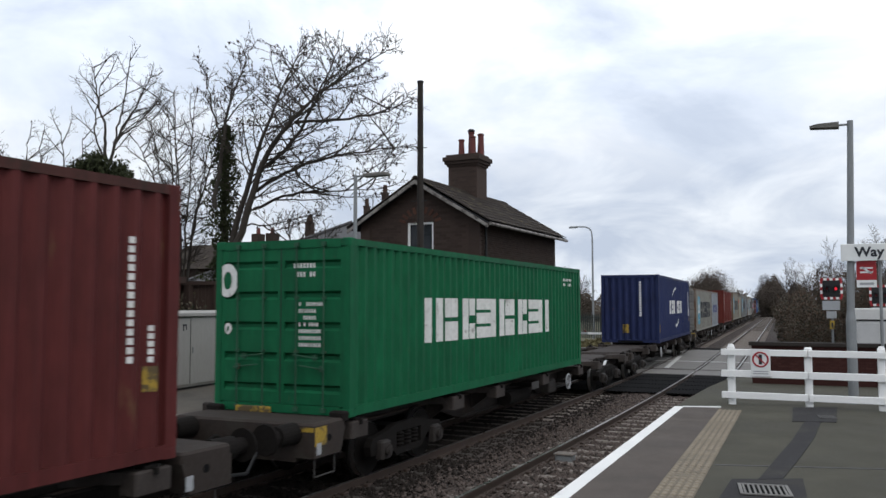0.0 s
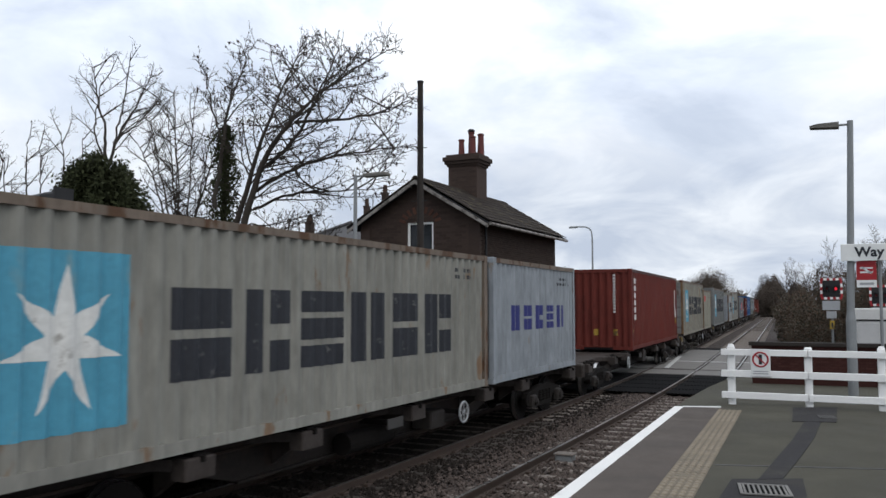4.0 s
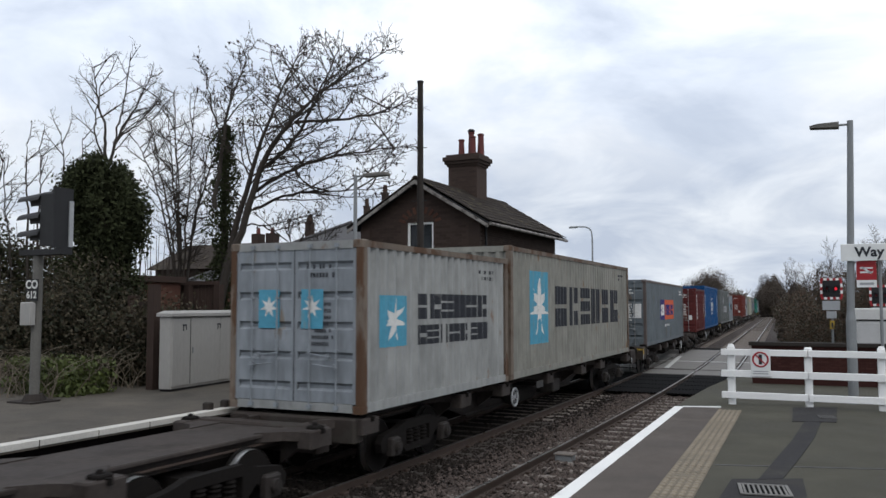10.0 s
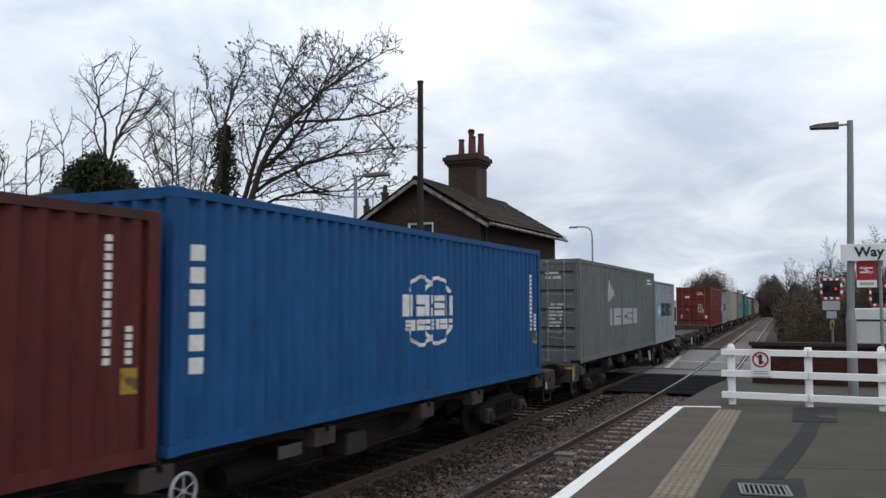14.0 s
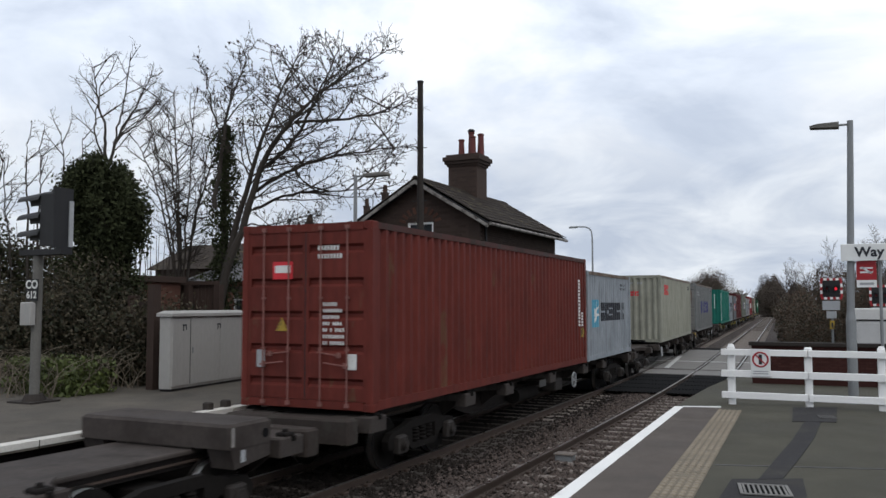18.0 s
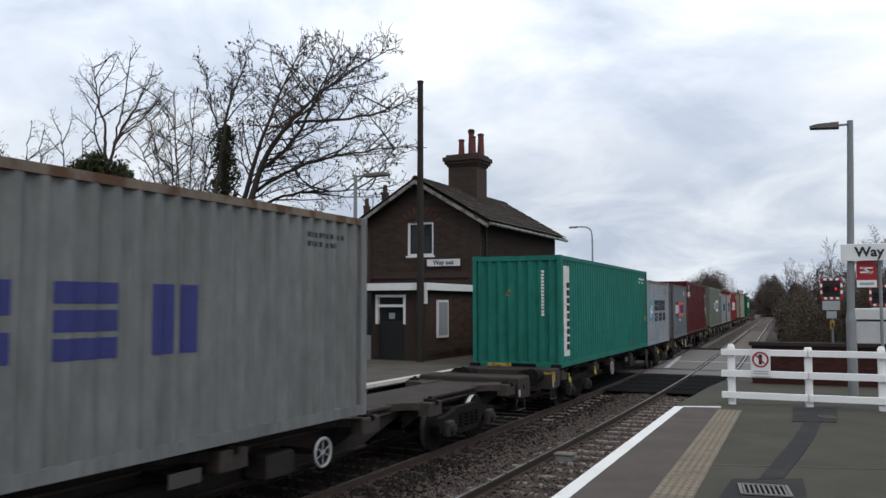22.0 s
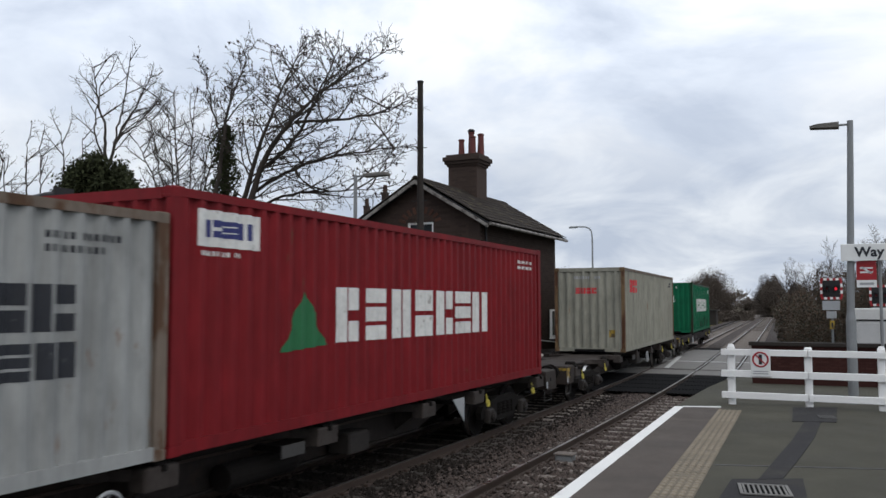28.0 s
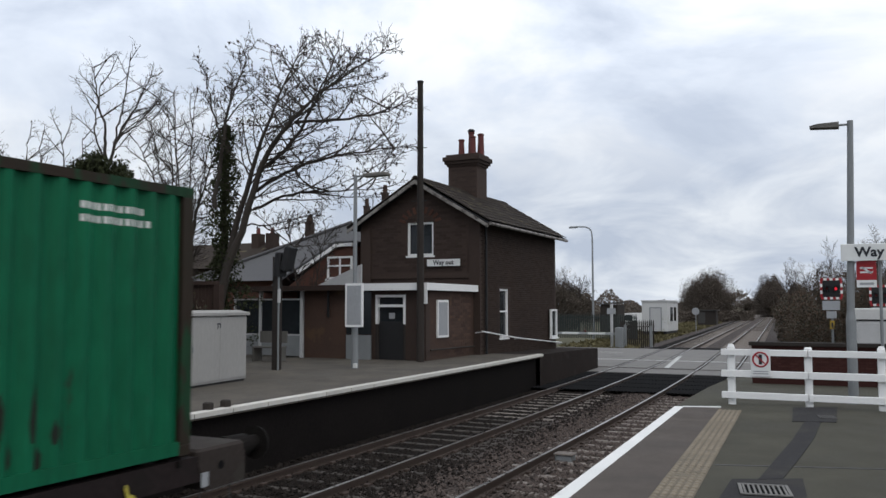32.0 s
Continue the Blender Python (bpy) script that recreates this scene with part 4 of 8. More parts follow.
    for x in (-5.63, -4.65):
        part("door_post", Build().box(x, EY0 - 0.01, 1.0, x + 0.08, EY0 + 0.16, 2.1), M["timber_dark"], door)
    part("door_glass", Build().box(-5.55, EY0 + 0.1, 2.18, -4.65, EY0 + 0.11, 2.62), M["window_glass"], door)
    part("fanlight", Build().box(-5.55, EY0 + 0.1, 2.70, -4.65, EY0 + 0.11, 2.92), M["window_glass"], door)
    part("door_notice", Build().box(-5.2, EY0 + 0.085, 2.26, -5.0, EY0 + 0.095, 2.44), M["mark_grey"], door)
    part("inner_dark", Build().box(EX0 + 0.1, EY0 + 0.9, 1.0, EX1 - 0.3, EY0 + 0.95, TOP), M["dark_room"], ext)
    # poster case and rail on the side wall
    part("poster_case", Build().box(EX1 + 0.004, 23.38, 1.67, EX1 + 0.06, 24.15, 2.84), M["white_paint"], ext, "white framed poster case")
    part("poster", Build().box(EX1 + 0.06, 23.45, 1.74, EX1 + 0.066, 24.08, 2.77), M["mark_grey"], ext)
    part("wall_rail", Build().tube((EX1 + 0.1, 22.8, 1.32), (EX1 + 0.1, 26.1, 1.3), 0.025), M["timber_dark"], ext)
    n1 = part("platform_number", Build().box(EX1 - 0.05, EY0 - 0.33, 2.72, EX1 + 0.2, EY0 - 0.3, 3.16), M["sign_white"], ext, "white platform number sign")
    writing("1", 0.3, M["mark_black"], n1, pose(EX1 + 0.075, EY0 - 0.333, 2.94, 90), "numeral")
    wo = thing("way_out_sign", "white sign with black lettering on the house wall", "sign", pose(-4.99, HY0 - 0.1, 4.15))
    part("board", Build().box(-0.63, 0, -0.12, 0.63, 0.03, 0.12), M["sign_white"], wo)
    writing("Way out", 0.22, M["mark_black"], wo, pose(0, -0.004, 0, 90))
    # rear wing with a hipped slate roof and a small front gable
    wing = thing("rear_wing", "lower brick wing with pale slate roof and white-edged gable", "house")
    part("wing_wall", Build().box(-16.5, 27.4, 0.3, HLX - 0.02, 33.0, 3.72), M["brick_red"], wing)
    rf = Build()
    rf.v = [(-17.2, 26.9, 3.66), (HLX - 0.45, 26.9, 3.66), (HLX - 0.45, 30.2, 6.15), (-11.2, 30.2, 6.15), (-17.2, 33.5, 3.66), (HLX - 0.45, 33.5, 3.66)]
    rf.f = [(0, 1, 2, 3), (0, 3, 4), (4, 3, 2, 5), (1, 5, 2), (0, 4, 5, 1)]
    wr = part("wing_roof", rf, M["slate_light"], wing, "pale grey slate hipped roof")
    for a, c in (((-17.2, 26.9, 3.72), (-11.2, 30.2, 6.2)),):
        part("hip_tile", Build().tube(a, c, 0.07, n=6), M["slate_light"], wr)
    g = Build().prism([(-11.9, 26.5, 3.3), (HLX - 0.46, 26.5, 3.3), (HLX - 0.46, 26.5, 4.88), (-9.5, 26.5, 4.88)], (0, 1.4, 0))
    part("small_gable", g, M["brick_red"], wing)
    part("verge", Build().prism([(-11.25, 26.38, 3.86), (-9.5, 26.38, 4.86), (HLX - 0.45, 26.38, 4.86), (HLX - 0.45, 26.38, 4.98), (-9.55, 26.38, 4.98), (-11.3, 26.38, 4.0)], (0, 0.12, 0)), M["white_paint"], wing, "white verge board")
    part("gable_roof", Build().prism([(-12.45, 26.4, 3.4), (-9.56, 26.4, 5.0), (HLX - 0.45, 26.4, 5.0), (HLX - 0.45, 26.4, 5.06), (-9.6, 26.4, 5.06), (-12.5, 26.4, 3.46)], (0, 3.0, 0)), M["slate_light"], wing)
    wn = window("window", wing, "y", 26.46, -9.95, -8.85, 3.66, 4.5, bars=(-9.4,), trans=(4.15,))
    # chimneys of houses behind
    for x, y, z0, z1, w in ((-17.0, 41.0, 5.0, 8.75, 0.14), (-15.8, 41.0, 5.6, 9.45, 0.15), (-20.9, 41.0, 4.6, 8.0, 0.2)):
        c = thing("far_chimney", "small dark brick chimney of a house behind", "chimney", pose(x, y, 0))
        part("stack", Build().box(-w, -w, 0.0, w, w, z1 - 0.5), M["brick"], c)
        part("stack_cap", Build().box(-w - 0.03, -w - 0.03, z1 - 0.5, w + 0.03, w + 0.03, z1 - 0.42), M["brick"], c)
        part("pot", Build().tube((0, 0, z1 - 0.43), (0, 0, z1), w * 0.95, w * 0.75), M["brick_brown"], c, "dark clay pot")
    hh = thing("far_house", "dim brick house with a tiled roof behind the trees", "house")
    part("wall", Build().box(-28, 36, 0, -22.0, 42, 4.8), M["brick"], hh)
    part("roof", Build().prism([(-28.4, 35.6, 4.7), (-28.4, 42.4, 4.7), (-28.4, 39, 6.3)], (6.6, 0, 0)), M["slate"], hh)
    for x in (-22.7, -21.7):
        part("chimney", Build().box(x - 0.25, 38.2, 4, x + 0.25, 38.8, 6.75), M["brick"], hh)
        part("chimney_pot", Build().tube((x, 38.5, 6.75), (x, 38.5, 7.1), 0.12, 0.1, 8), M["terracotta"], hh)
    # aerial
    ae = thing("tv_aerial", "thin television aerial on the wing roof", "aerial", pose(-10.2, 30.2, 6.1))
    part("mast", Build().tube((0, 0, 0), (0, 0, 1.2), 0.015, n=6), M["black"], ae)
    part("boom", Build().tube((-0.4, 0, 1.1), (0.4, 0, 1.1), 0.012, n=6).tube((-0.3, -0.2, 1.1), (-0.3, 0.2, 1.1), 0.01, n=5).tube((0.1, -0.2, 1.1), (0.1, 0.2, 1.1), 0.01, n=5).tube((0.3, -0.2, 1.1), (0.3, 0.2, 1.1), 0.01, n=5), M["black"], ae)


def make_shelter():
    s = thing("waiting_shelter", "glazed waiting shelter with grey panels under a flat canopy", "shelter")
    part("canopy", Build().box(-12.0, 22.3, 3.16, -6.42, 25.6, 3.28), M["dark_room"], s, "flat dark canopy roof")
    part("canopy_edge", Build().box(-12.1, 22.2, 3.14, -6.41, 22.3, 3.3), M["timber_brown"], s)
    part("back_wall", Build().box(-12.0, 25.4, 0.9, -6.42, 25.6, 3.16), M["brick_red"], s)
    for x in (-11.0, -9.95, -8.3):
        part("post", Build().box(x - 0.05, 22.5, 1.0, x + 0.05, 22.6, 3.16), M["grey_trim"], s)
    for x0, x1 in ((-10.95, -10.0), (-9.9, -8.35)):
        part("lower_panel", Build().box(x0, 22.53, 1.05, x1, 22.57, 1.7), M["grey_metal"], s, "grey lower panel")
        part("pane", Build().box(x0, 22.545, 1.75, x1, 22.555, 2.85), M["window_glass"], s)
        part("rail", Build().box(x0, 22.52, 1.7, x1, 22.58, 1.75).box(x0, 22.52, 2.85, x1, 22.58, 2.9), M["grey_trim"], s)
    part("brick_front", Build().box(-8.24, 22.62, 1.0, -6.66, 22.85, 3.16), M["brick_brown"], s, "dark brick front between the panes")
    part("downpipe", Build().tube((-7.3, 22.56, 2.3), (-7.3, 22.56, 3.14), 0.04, n=8), M["black"], s)
    part("side_panel", Build().box(-6.62, 22.55, 1.0, -5.72, 22.6, 1.75), M["grey_metal"], s, "grey lower panel")
    part("side_pane", Build().box(-6.62, 22.57, 1.78, -5.72, 22.58, 3.1), M["window_glass"], s)
    part("seat", Build().box(-9.8, 24.6, 1.4, -6.8, 25.1, 1.46).box(-9.6, 24.7, 1.0, -9.5, 25.0, 1.4).box(-7.2, 24.7, 1.0, -7.1, 25.0, 1.4), M["timber_brown"], s)
    g = thing("gablet", "small white triangular canopy gable", "canopy")
    part("panel", Build().prism([(-7.55, 22.35, 3.32), (-5.95, 22.35, 3.32), (-5.95, 22.35, 3.95)], (0, 0.06, 0)), M["grey_trim"], g)


make_house()
make_shelter()


# ---------------- the container train ----------------
PITCH, DEEP, RIM = 0.278, 0.056, 0.16


def wave(u):
    """Depth of the side corrugation at a distance along the panel."""
    s = (u - RIM) % PITCH
    if s < 0.07:
        return 0.0
    if s < 0.138:
        return DEEP * (s - 0.07) / 0.068
    if s < 0.208:
        return DEEP
    return DEEP * (1 - (s - 0.208) / 0.07)


def folds(u0, u1):
    out = []
    k = math.floor((u0 - RIM) / PITCH) - 1
    while RIM + k * PITCH < u1:
        for s in (0, 0.07, 0.138, 0.208):
            u = RIM + k * PITCH + s
            if u0 + 1e-4 < u < u1 - 1e-4:
                out.append(u)
        k += 1
    return [u0] + out + [u1]


def side_point(u, z, out):
    return (1.212 - wave(u) + out, u, z)


def end_point(u, z, out):
    return (u - 1.219, 0.012 + wave(u) - out, z)


def panel(pt, u0, u1, z0, z1):
    b = Build()
    us = folds(u0, u1)
    for i, u in enumerate(us):
        b.v += [pt(u, z0, 0), pt(u, z1, 0)]
        if i:
            n = 2 * i
            b.f.append((n - 2, n, n + 1, n - 1))
    return b


def decal(b, pt, poly, out=0.004):
    """A convex patch of paint laid over the folds of a panel."""
    us = [p[0] for p in poly]
    lo, hi = min(us), max(us)
    cuts = sorted(set(folds(lo, hi)) | set(us))

    def zrange(u):
        zs = []
        for (a, za), (c, zc) in zip(poly, poly[1:] + poly[:1]):
            if min(a, c) - 1e-9 <= u <= max(a, c) + 1e-9:
                if abs(a - c) < 1e-9:
                    zs += [za, zc]
                else:
                    zs.append(za + (zc - za) * (u - a) / (c - a))
        return min(zs), max(zs)
    prev = None
    for u in cuts:
        za, zb = zrange(u)
        n = len(b.v)
        b.v += [pt(u, za, out), pt(u, zb, out)]
        if prev is not None:
            b.f.append((prev, n, n + 1, prev + 1))
        prev = n


def rect(b, pt, u0, u1, z0, z1, out=0.004):
    decal(b, pt, [(u0, z0), (u1, z0), (u1, z1), (u0, z1)], out)


def lift(b):
    """Lays paint over other paint."""
    for one in b if isinstance(b, list) else [b]:
        one.v = [(x + 0.003, y, z) for x, y, z in one.v]


def word(pt, n, u0, u1, z0, z1, split=0.5, gap=0.14):
    """A name painted as a row of plain heavy bars, some lying, some upright."""
    out = []
    w = (u1 - u0) / n
    h = z1 - z0
    for i in range(n):
        a = u0 + i * w
        c = a + w * (1 - max(gap, 0.1))
        e = (c - a) * 0.42
        k = (i * 5 + n) % 4
        if k == 0:
            boxes = [(a, c, f, f + 0.28) for f in (0.0, 0.36, 0.72)]
        elif k == 1:
            boxes = [(a, a + e, 0, 1), (c - e, c, 0, 1)]
        elif k == 2:
            boxes = [(a, c, 0, 0.45), (a, c, 0.55, 1)]
        else:
            boxes = [(a, a + e, 0, 1), (a + e * 1.2, c, 0, 0.38), (a + e * 1.2, c, 0.58, 1)]
        for ua, ub, fa, fb in boxes:
            b = Build()
            rect(b, pt, ua, ub, z0 + h * fa, z0 + h * fb)
            out.append(b)
    return out


def bars(pt, u0, u1, z0, z1, n, upright=False, seed=1):
    """Small print as rows of short plain bars; a tall upright row comes as single bars."""
    rng = random.Random(seed)
    if upright:
        row = []
        for i in range(n):
            b = Build()
            rect(b, pt, u0, u1, z1 - (z1 - z0) * (i + 0.72) / n, z1 - (z1 - z0) * i / n)
            row.append(b)
        if n < 10:
            return row
        b = Build()
        for one in row:
            k = len(b.v)
            b.v += one.v
            b.f += [tuple(k + q for q in f) for f in one.f]
        return b
    b = Build()
    for i in range(n):
        a, c = z1 - (z1 - z0) * i / n, z1 - (z1 - z0) * (i + 0.55) / n
        step = max((a - c) * 0.8, 0.035)
        u, end = u0, u0 + (u1 - u0) * rng.uniform(0.7, 1.0)
        while u + step < end:
            if rng.random() > 0.14:
                rect(b, pt, u, u + step * 0.62, c, a)
            u += step
    return b


def star(pt, cu, cz, r, ru):
    b = Build()
    b.weld = True
    for i in range(7):
        a = math.pi / 2 + 2 * math.pi * i / 7
        tip = (cu + ru * math.cos(a), cz + r * math.sin(a))
        l = (cu + 0.36 * ru * math.cos(a - math.pi / 7), cz + 0.36 * r * math.sin(a - math.pi / 7))
        q = (cu + 0.36 * ru * math.cos(a + math.pi / 7), cz + 0.36 * r * math.sin(a + math.pi / 7))
        decal(b, pt, [(cu, cz), l, tip], 0.007)
        decal(b, pt, [(cu, cz), tip, q], 0.007)
    return b


MESHES = {}


def cached(key, make):
    if key not in MESHES:
        MESHES[key] = make()
    return MESHES[key]


def container_shell(root, L, H, mat, near_end, door_mat=None, extras=None):
    """All the steel of one box: panels, rails, posts, castings, doors."""
    k = (L, H)
    W = 1.219
    for s in (1, -1):
        o = part("side_panel", cached(("side",) + k, lambda: panel(side_point, RIM, L - RIM, 0.15, H - 0.1).mesh("side_panel")), mat, root)
        if s < 0:
            o.scale = (-1, 1, 1)
    for s in (1, -1):
        o = part("bottom_rail", cached(("brail",) + k, lambda: Build().box(W - 0.06, 0.17, 0.012, W, L - 0.17, 0.15).mesh("bottom_rail")), mat, root)
        p = part("top_rail", cached(("trail",) + k, lambda: Build().box(W - 0.06, 0.17, H - 0.11, W - 0.002, L - 0.17, H - 0.012).mesh("top_rail")), TOPS.get(mat, RUSTED.get(mat, mat)), root)
        if s < 0:
            o.scale = p.scale = (-1, 1, 1)

    def post():
        b = Build()
        b.box(W - 0.11, 0.006, 0.118, W - 0.001, 0.165, H - 0.118)
        return b.mesh("corner_post")

    def casting():
        b = Build()
        b.bevel_box(W - 0.162, 0, 0, W + 0.002, 0.178, 0.118, 0.012)
        b.box(W + 0.001, 0.06, 0.03, W + 0.0035, 0.12, 0.09)
        b.box(W - 0.12, -0.0025, 0.03, W - 0.05, 0.001, 0.09)
        return b.mesh("corner_casting")
    for sx in (1, -1):
        for sy in (1, -1):
            for name, key, mk, zs in (("corner_post", ("post", H), post, (0,)), ("corner_casting", "cast", casting, (0, H - 0.118))):
                for z in zs:
                    o = part(name, cached(key, mk), RUSTED.get(mat, mat), root)
                    o.scale = (sx, sy, 1)
                    o.location = (0, 0 if sy > 0 else L, z)
    roof = cached(("roof",) + k, lambda: Build().box(-W + 0.06, 0.1, H - 0.05, W - 0.06, L - 0.1, H - 0.03).mesh("roof"))
    part("roof", roof, mat, root)
    part("floor", cached(("floor",) + k, lambda: Build().box(-W + 0.06, 0.1, 0.03, W - 0.06, L - 0.1, 0.14).mesh("floor")), M["frame_steel"], root)
    for sy, kind in ((1, near_end), (-1, "blank")):
        def header():
            return Build().box(-W + 0.165, 0.006, 0.0, W - 0.165, 0.1, 0.125).mesh("end_beam")
        for z in (0.012, H - 0.133):
            o = part("end_beam", cached("hdr", header), mat, root)
            o.location = (0, 0, z)
            if sy < 0:
                o.scale, o.location = (1, -1, 1), (0, L, z)
        if kind == "blank":
            o = part("end_panel", cached(("end", H), lambda: panel(end_point, 0.115, 2.323, 0.13, H - 0.12).mesh("end_panel")), mat, root)
            if sy < 0:
                o.scale, o.location = (1, -1, 1), (0, L, 0)
            else:
                # the slot's shade is drawn as a flat near-black plate
                part("fork_slot", cached("slot", lambda: Build().box(-0.52, 0.0015, 0.014, 0.52, 0.0055, 0.095).mesh("fork_slot")), M["rubber"], root, "dark slot in the lower end beam")
        else:
            dm = door_mat or mat

            def leaf():
                b = Build()
                n = 5
                zs = [(0.145, 0.0)]
                h = (H - 0.3) / n
                for i in range(n):
                    a = 0.15 + i * h
                    zs += [(a + h * 0.36, 0.0), (a + h * 0.44, 0.05), (a + h * 0.56, 0.05), (a + h * 0.64, 0.0)]
                zs.append((H - 0.135, 0.0))
                for i, (zz, d) in enumerate(zs):
                    b.v += [(0.012, 0.02 + d, zz), (1.1, 0.02 + d, zz)]
                    if i:
                        m = 2 * i
                        b.f.append((m - 2, m - 1, m + 1, m))
                b.box(0.008, 0.016, 0.14, 0.06, 0.05, H - 0.13).box(1.05, 0.016, 0.14, 1.106, 0.05, H - 0.13)
                return b.mesh("door")

            def bar_mesh():
                return Build().tube((0, -0.02, 0.08), (0, -0.02, H - 0.07), 0.0135, n=8).box(-0.034, -0.04, 0.05, 0.034, 0.01, 0.11).box(-0.034, -0.04, H - 0.11, 0.034, 0.01, H - 0.05) \
                    .box(-0.024, -0.036, 0.9, 0.024, 0.02, 0.94).box(-0.024, -0.036, 1.7, 0.024, 0.02, 1.74).mesh("locking_bar")

            def handle_mesh():
                return Build().tube((-0.02, -0.045, 0.0), (0.42, -0.05, -0.05), 0.011, n=6).box(0.33, -0.055, -0.08, 0.38, 0.0, 0.0).mesh("handle")
            for s in (-1, 1):
                d = part("door", cached(("leaf", H), leaf), dm, root, "ribbed steel cargo door")
                d.scale = (s, 1, 1)
                for j, bx in enumerate((0.3, 0.78)):
                    lb = part("locking_bar", cached(("bar", H), bar_mesh), extras or M["grey_metal"], d)
                    lb.location = (bx, 0, 0)
                    hd = part("handle", cached("handle", handle_mesh), extras or M["grey_metal"], d)
                    hd.location = (bx - (0.38 if j else 0.02), 0, 0.72 if j else 0.88)
            part("door_seal", cached(("seal", H), lambda: Build().box(-0.007, 0.012, 0.14, 0.007, 0.03, H - 0.13).mesh("door_seal")), M["black"], root)


def flat_end(u, z, out):
    return (u - 1.219, 0.014 - out, z)


def door_print(root, mat, H, seed, seals=True):
    """Numbers and plates on the doors, as bars and plain plates."""
    part("door_number", bars(flat_end, 1.45, 2.05, H - 0.62, H - 0.36, 2, seed=seed), mat, root)
    part("door_data", bars(flat_end, 1.55, 2.0, 0.95, 1.65, 7, seed=seed + 1), mat, root)


def star_name(root, L, H, base=M["mark_black"], two=False):
    """Pale blue panel with a seven-pointed star and a row of dark slabs."""
    if L > 8:
        z0 = 0.70 if H > 2.7 else 0.42
        b = Build()
        rect(b, side_point, 1.3, 2.88, z0, z0 + 1.7)
        part("logo_panel", b, M["mark_blue"], root, "pale blue logo panel")
        part("star", star(side_point, 2.09, z0 + 0.85, 0.72, 0.68), M["mark_white"], root, "white star")
        part("lettering", word(side_point, 6, 3.45, 10.7, z0 + 0.36, z0 + 1.38, 0.5, 0.2), base, root, "row of black slabs")
    else:
        b = Build()
        rect(b, side_point, 0.62, 1.5, 0.95, 1.76)
        part("logo_panel", b, M["mark_blue"], root, "faded pale blue logo panel")
        part("star", star(side_point, 1.06, 1.36, 0.36, 0.36), M["mark_white"], root, "white star")
        if two:
            part("lettering", word(side_point, 6, 1.83, 4.95, 1.37, 1.80), base, root, "row of black slabs")
            part("lettering", word(side_point, 7, 1.83, 4.95, 0.94, 1.27), base, root, "row of black slabs")
        else:
            part("lettering", word(side_point, 6, 1.62, 5.2, 1.12, 1.68), base, root, "row of black slabs")


def plate(pt, u0, u1, z0, z1, out=0.004):
    b = Build()
    rect(b, pt, u0, u1, z0, z1, out)
    return b


def arc_band(pt, cu, cz, ru, rz, a0, a1, w0, w1, n=10):
    b = Build()
    b.weld = True
    for i in range(n):
        ta, tb = radians(a0 + (a1 - a0) * i / n), radians(a0 + (a1 - a0) * (i + 1) / n)
        wa, wb = w0 + (w1 - w0) * i / n, w0 + (w1 - w0) * (i + 1) / n
        poly = [(cu + ru * math.cos(ta), cz + rz * math.sin(ta)), (cu + ru * math.cos(tb), cz + rz * math.sin(tb)),
                (cu + (ru - wb) * math.cos(tb), cz + (rz - wb) * math.sin(tb)), (cu + (ru - wa) * math.cos(ta), cz + (rz - wa) * math.sin(ta))]
        decal(b, pt, poly, 0.004)
    return b


P_RED = paint("container_red", (0.142, 0.034, 0.032))
P_RED2 = paint("container_brick_red", (0.19, 0.041, 0.031))
P_MAROON = paint("container_maroon", (0.122, 0.024, 0.027))
P_BRIGHT = paint("container_bright_red", (0.275, 0.02, 0.026), 0.72)
P_GREEN = paint("container_green", (0.012, 0.165, 0.07), 0.74)
P_GREEN2 = paint("container_green_rusty", (0.009, 0.178, 0.083), 0.70, stain=(0.022, 0.03, 0.02))
P_NAVY = paint("container_navy", (0.032, 0.045, 0.13), 0.74)
P_BLUE = paint("container_blue", (0.02, 0.11, 0.30), 0.76)
P_TEAL = paint("container_teal", (0.024, 0.228, 0.176), 0.74)
P_GREY = paint("container_grey", (0.255, 0.264, 0.26), 0.74, stain=(0.2, 0.15, 0.11))
P_PALE = paint("container_pale_grey", (0.375, 0.37, 0.33), 0.67, stain=(0.19, 0.125, 0.08))
P_PALE2 = paint("container_rusty_pale_grey", (0.37, 0.355, 0.30), 0.63, stain=(0.20, 0.12, 0.07))
P_PALEBLUE = paint("container_pale_blue_grey", (0.38, 0.415, 0.45), 0.70, stain=(0.2, 0.17, 0.14))
P_WHITE = paint("container_off_white", (0.46, 0.47, 0.46), 0.68, stain=(0.2, 0.12, 0.08))
P_CREAM = paint("container_cream", (0.43, 0.43, 0.355), 0.80, stain=(0.25, 0.2, 0.13))
P_CREAM2 = paint("container_stained_cream", (0.42, 0.41, 0.34), 0.72, stain=(0.2, 0.13, 0.08))
P_BLUEGREY = paint("container_blue_grey", (0.20, 0.23, 0.25), 0.68, stain=(0.12, 0.10, 0.08))
P_DKGREY = paint("container_mid_grey", (0.19, 0.205, 0.205), 0.72, stain=(0.12, 0.10, 0.08))
P_OLIVE = paint("container_grey_green", (0.22, 0.24, 0.20), 0.68, stain=(0.13, 0.10, 0.07))

S40, S20, STD, HC = 12.192, 6.058, 2.591, 2.896
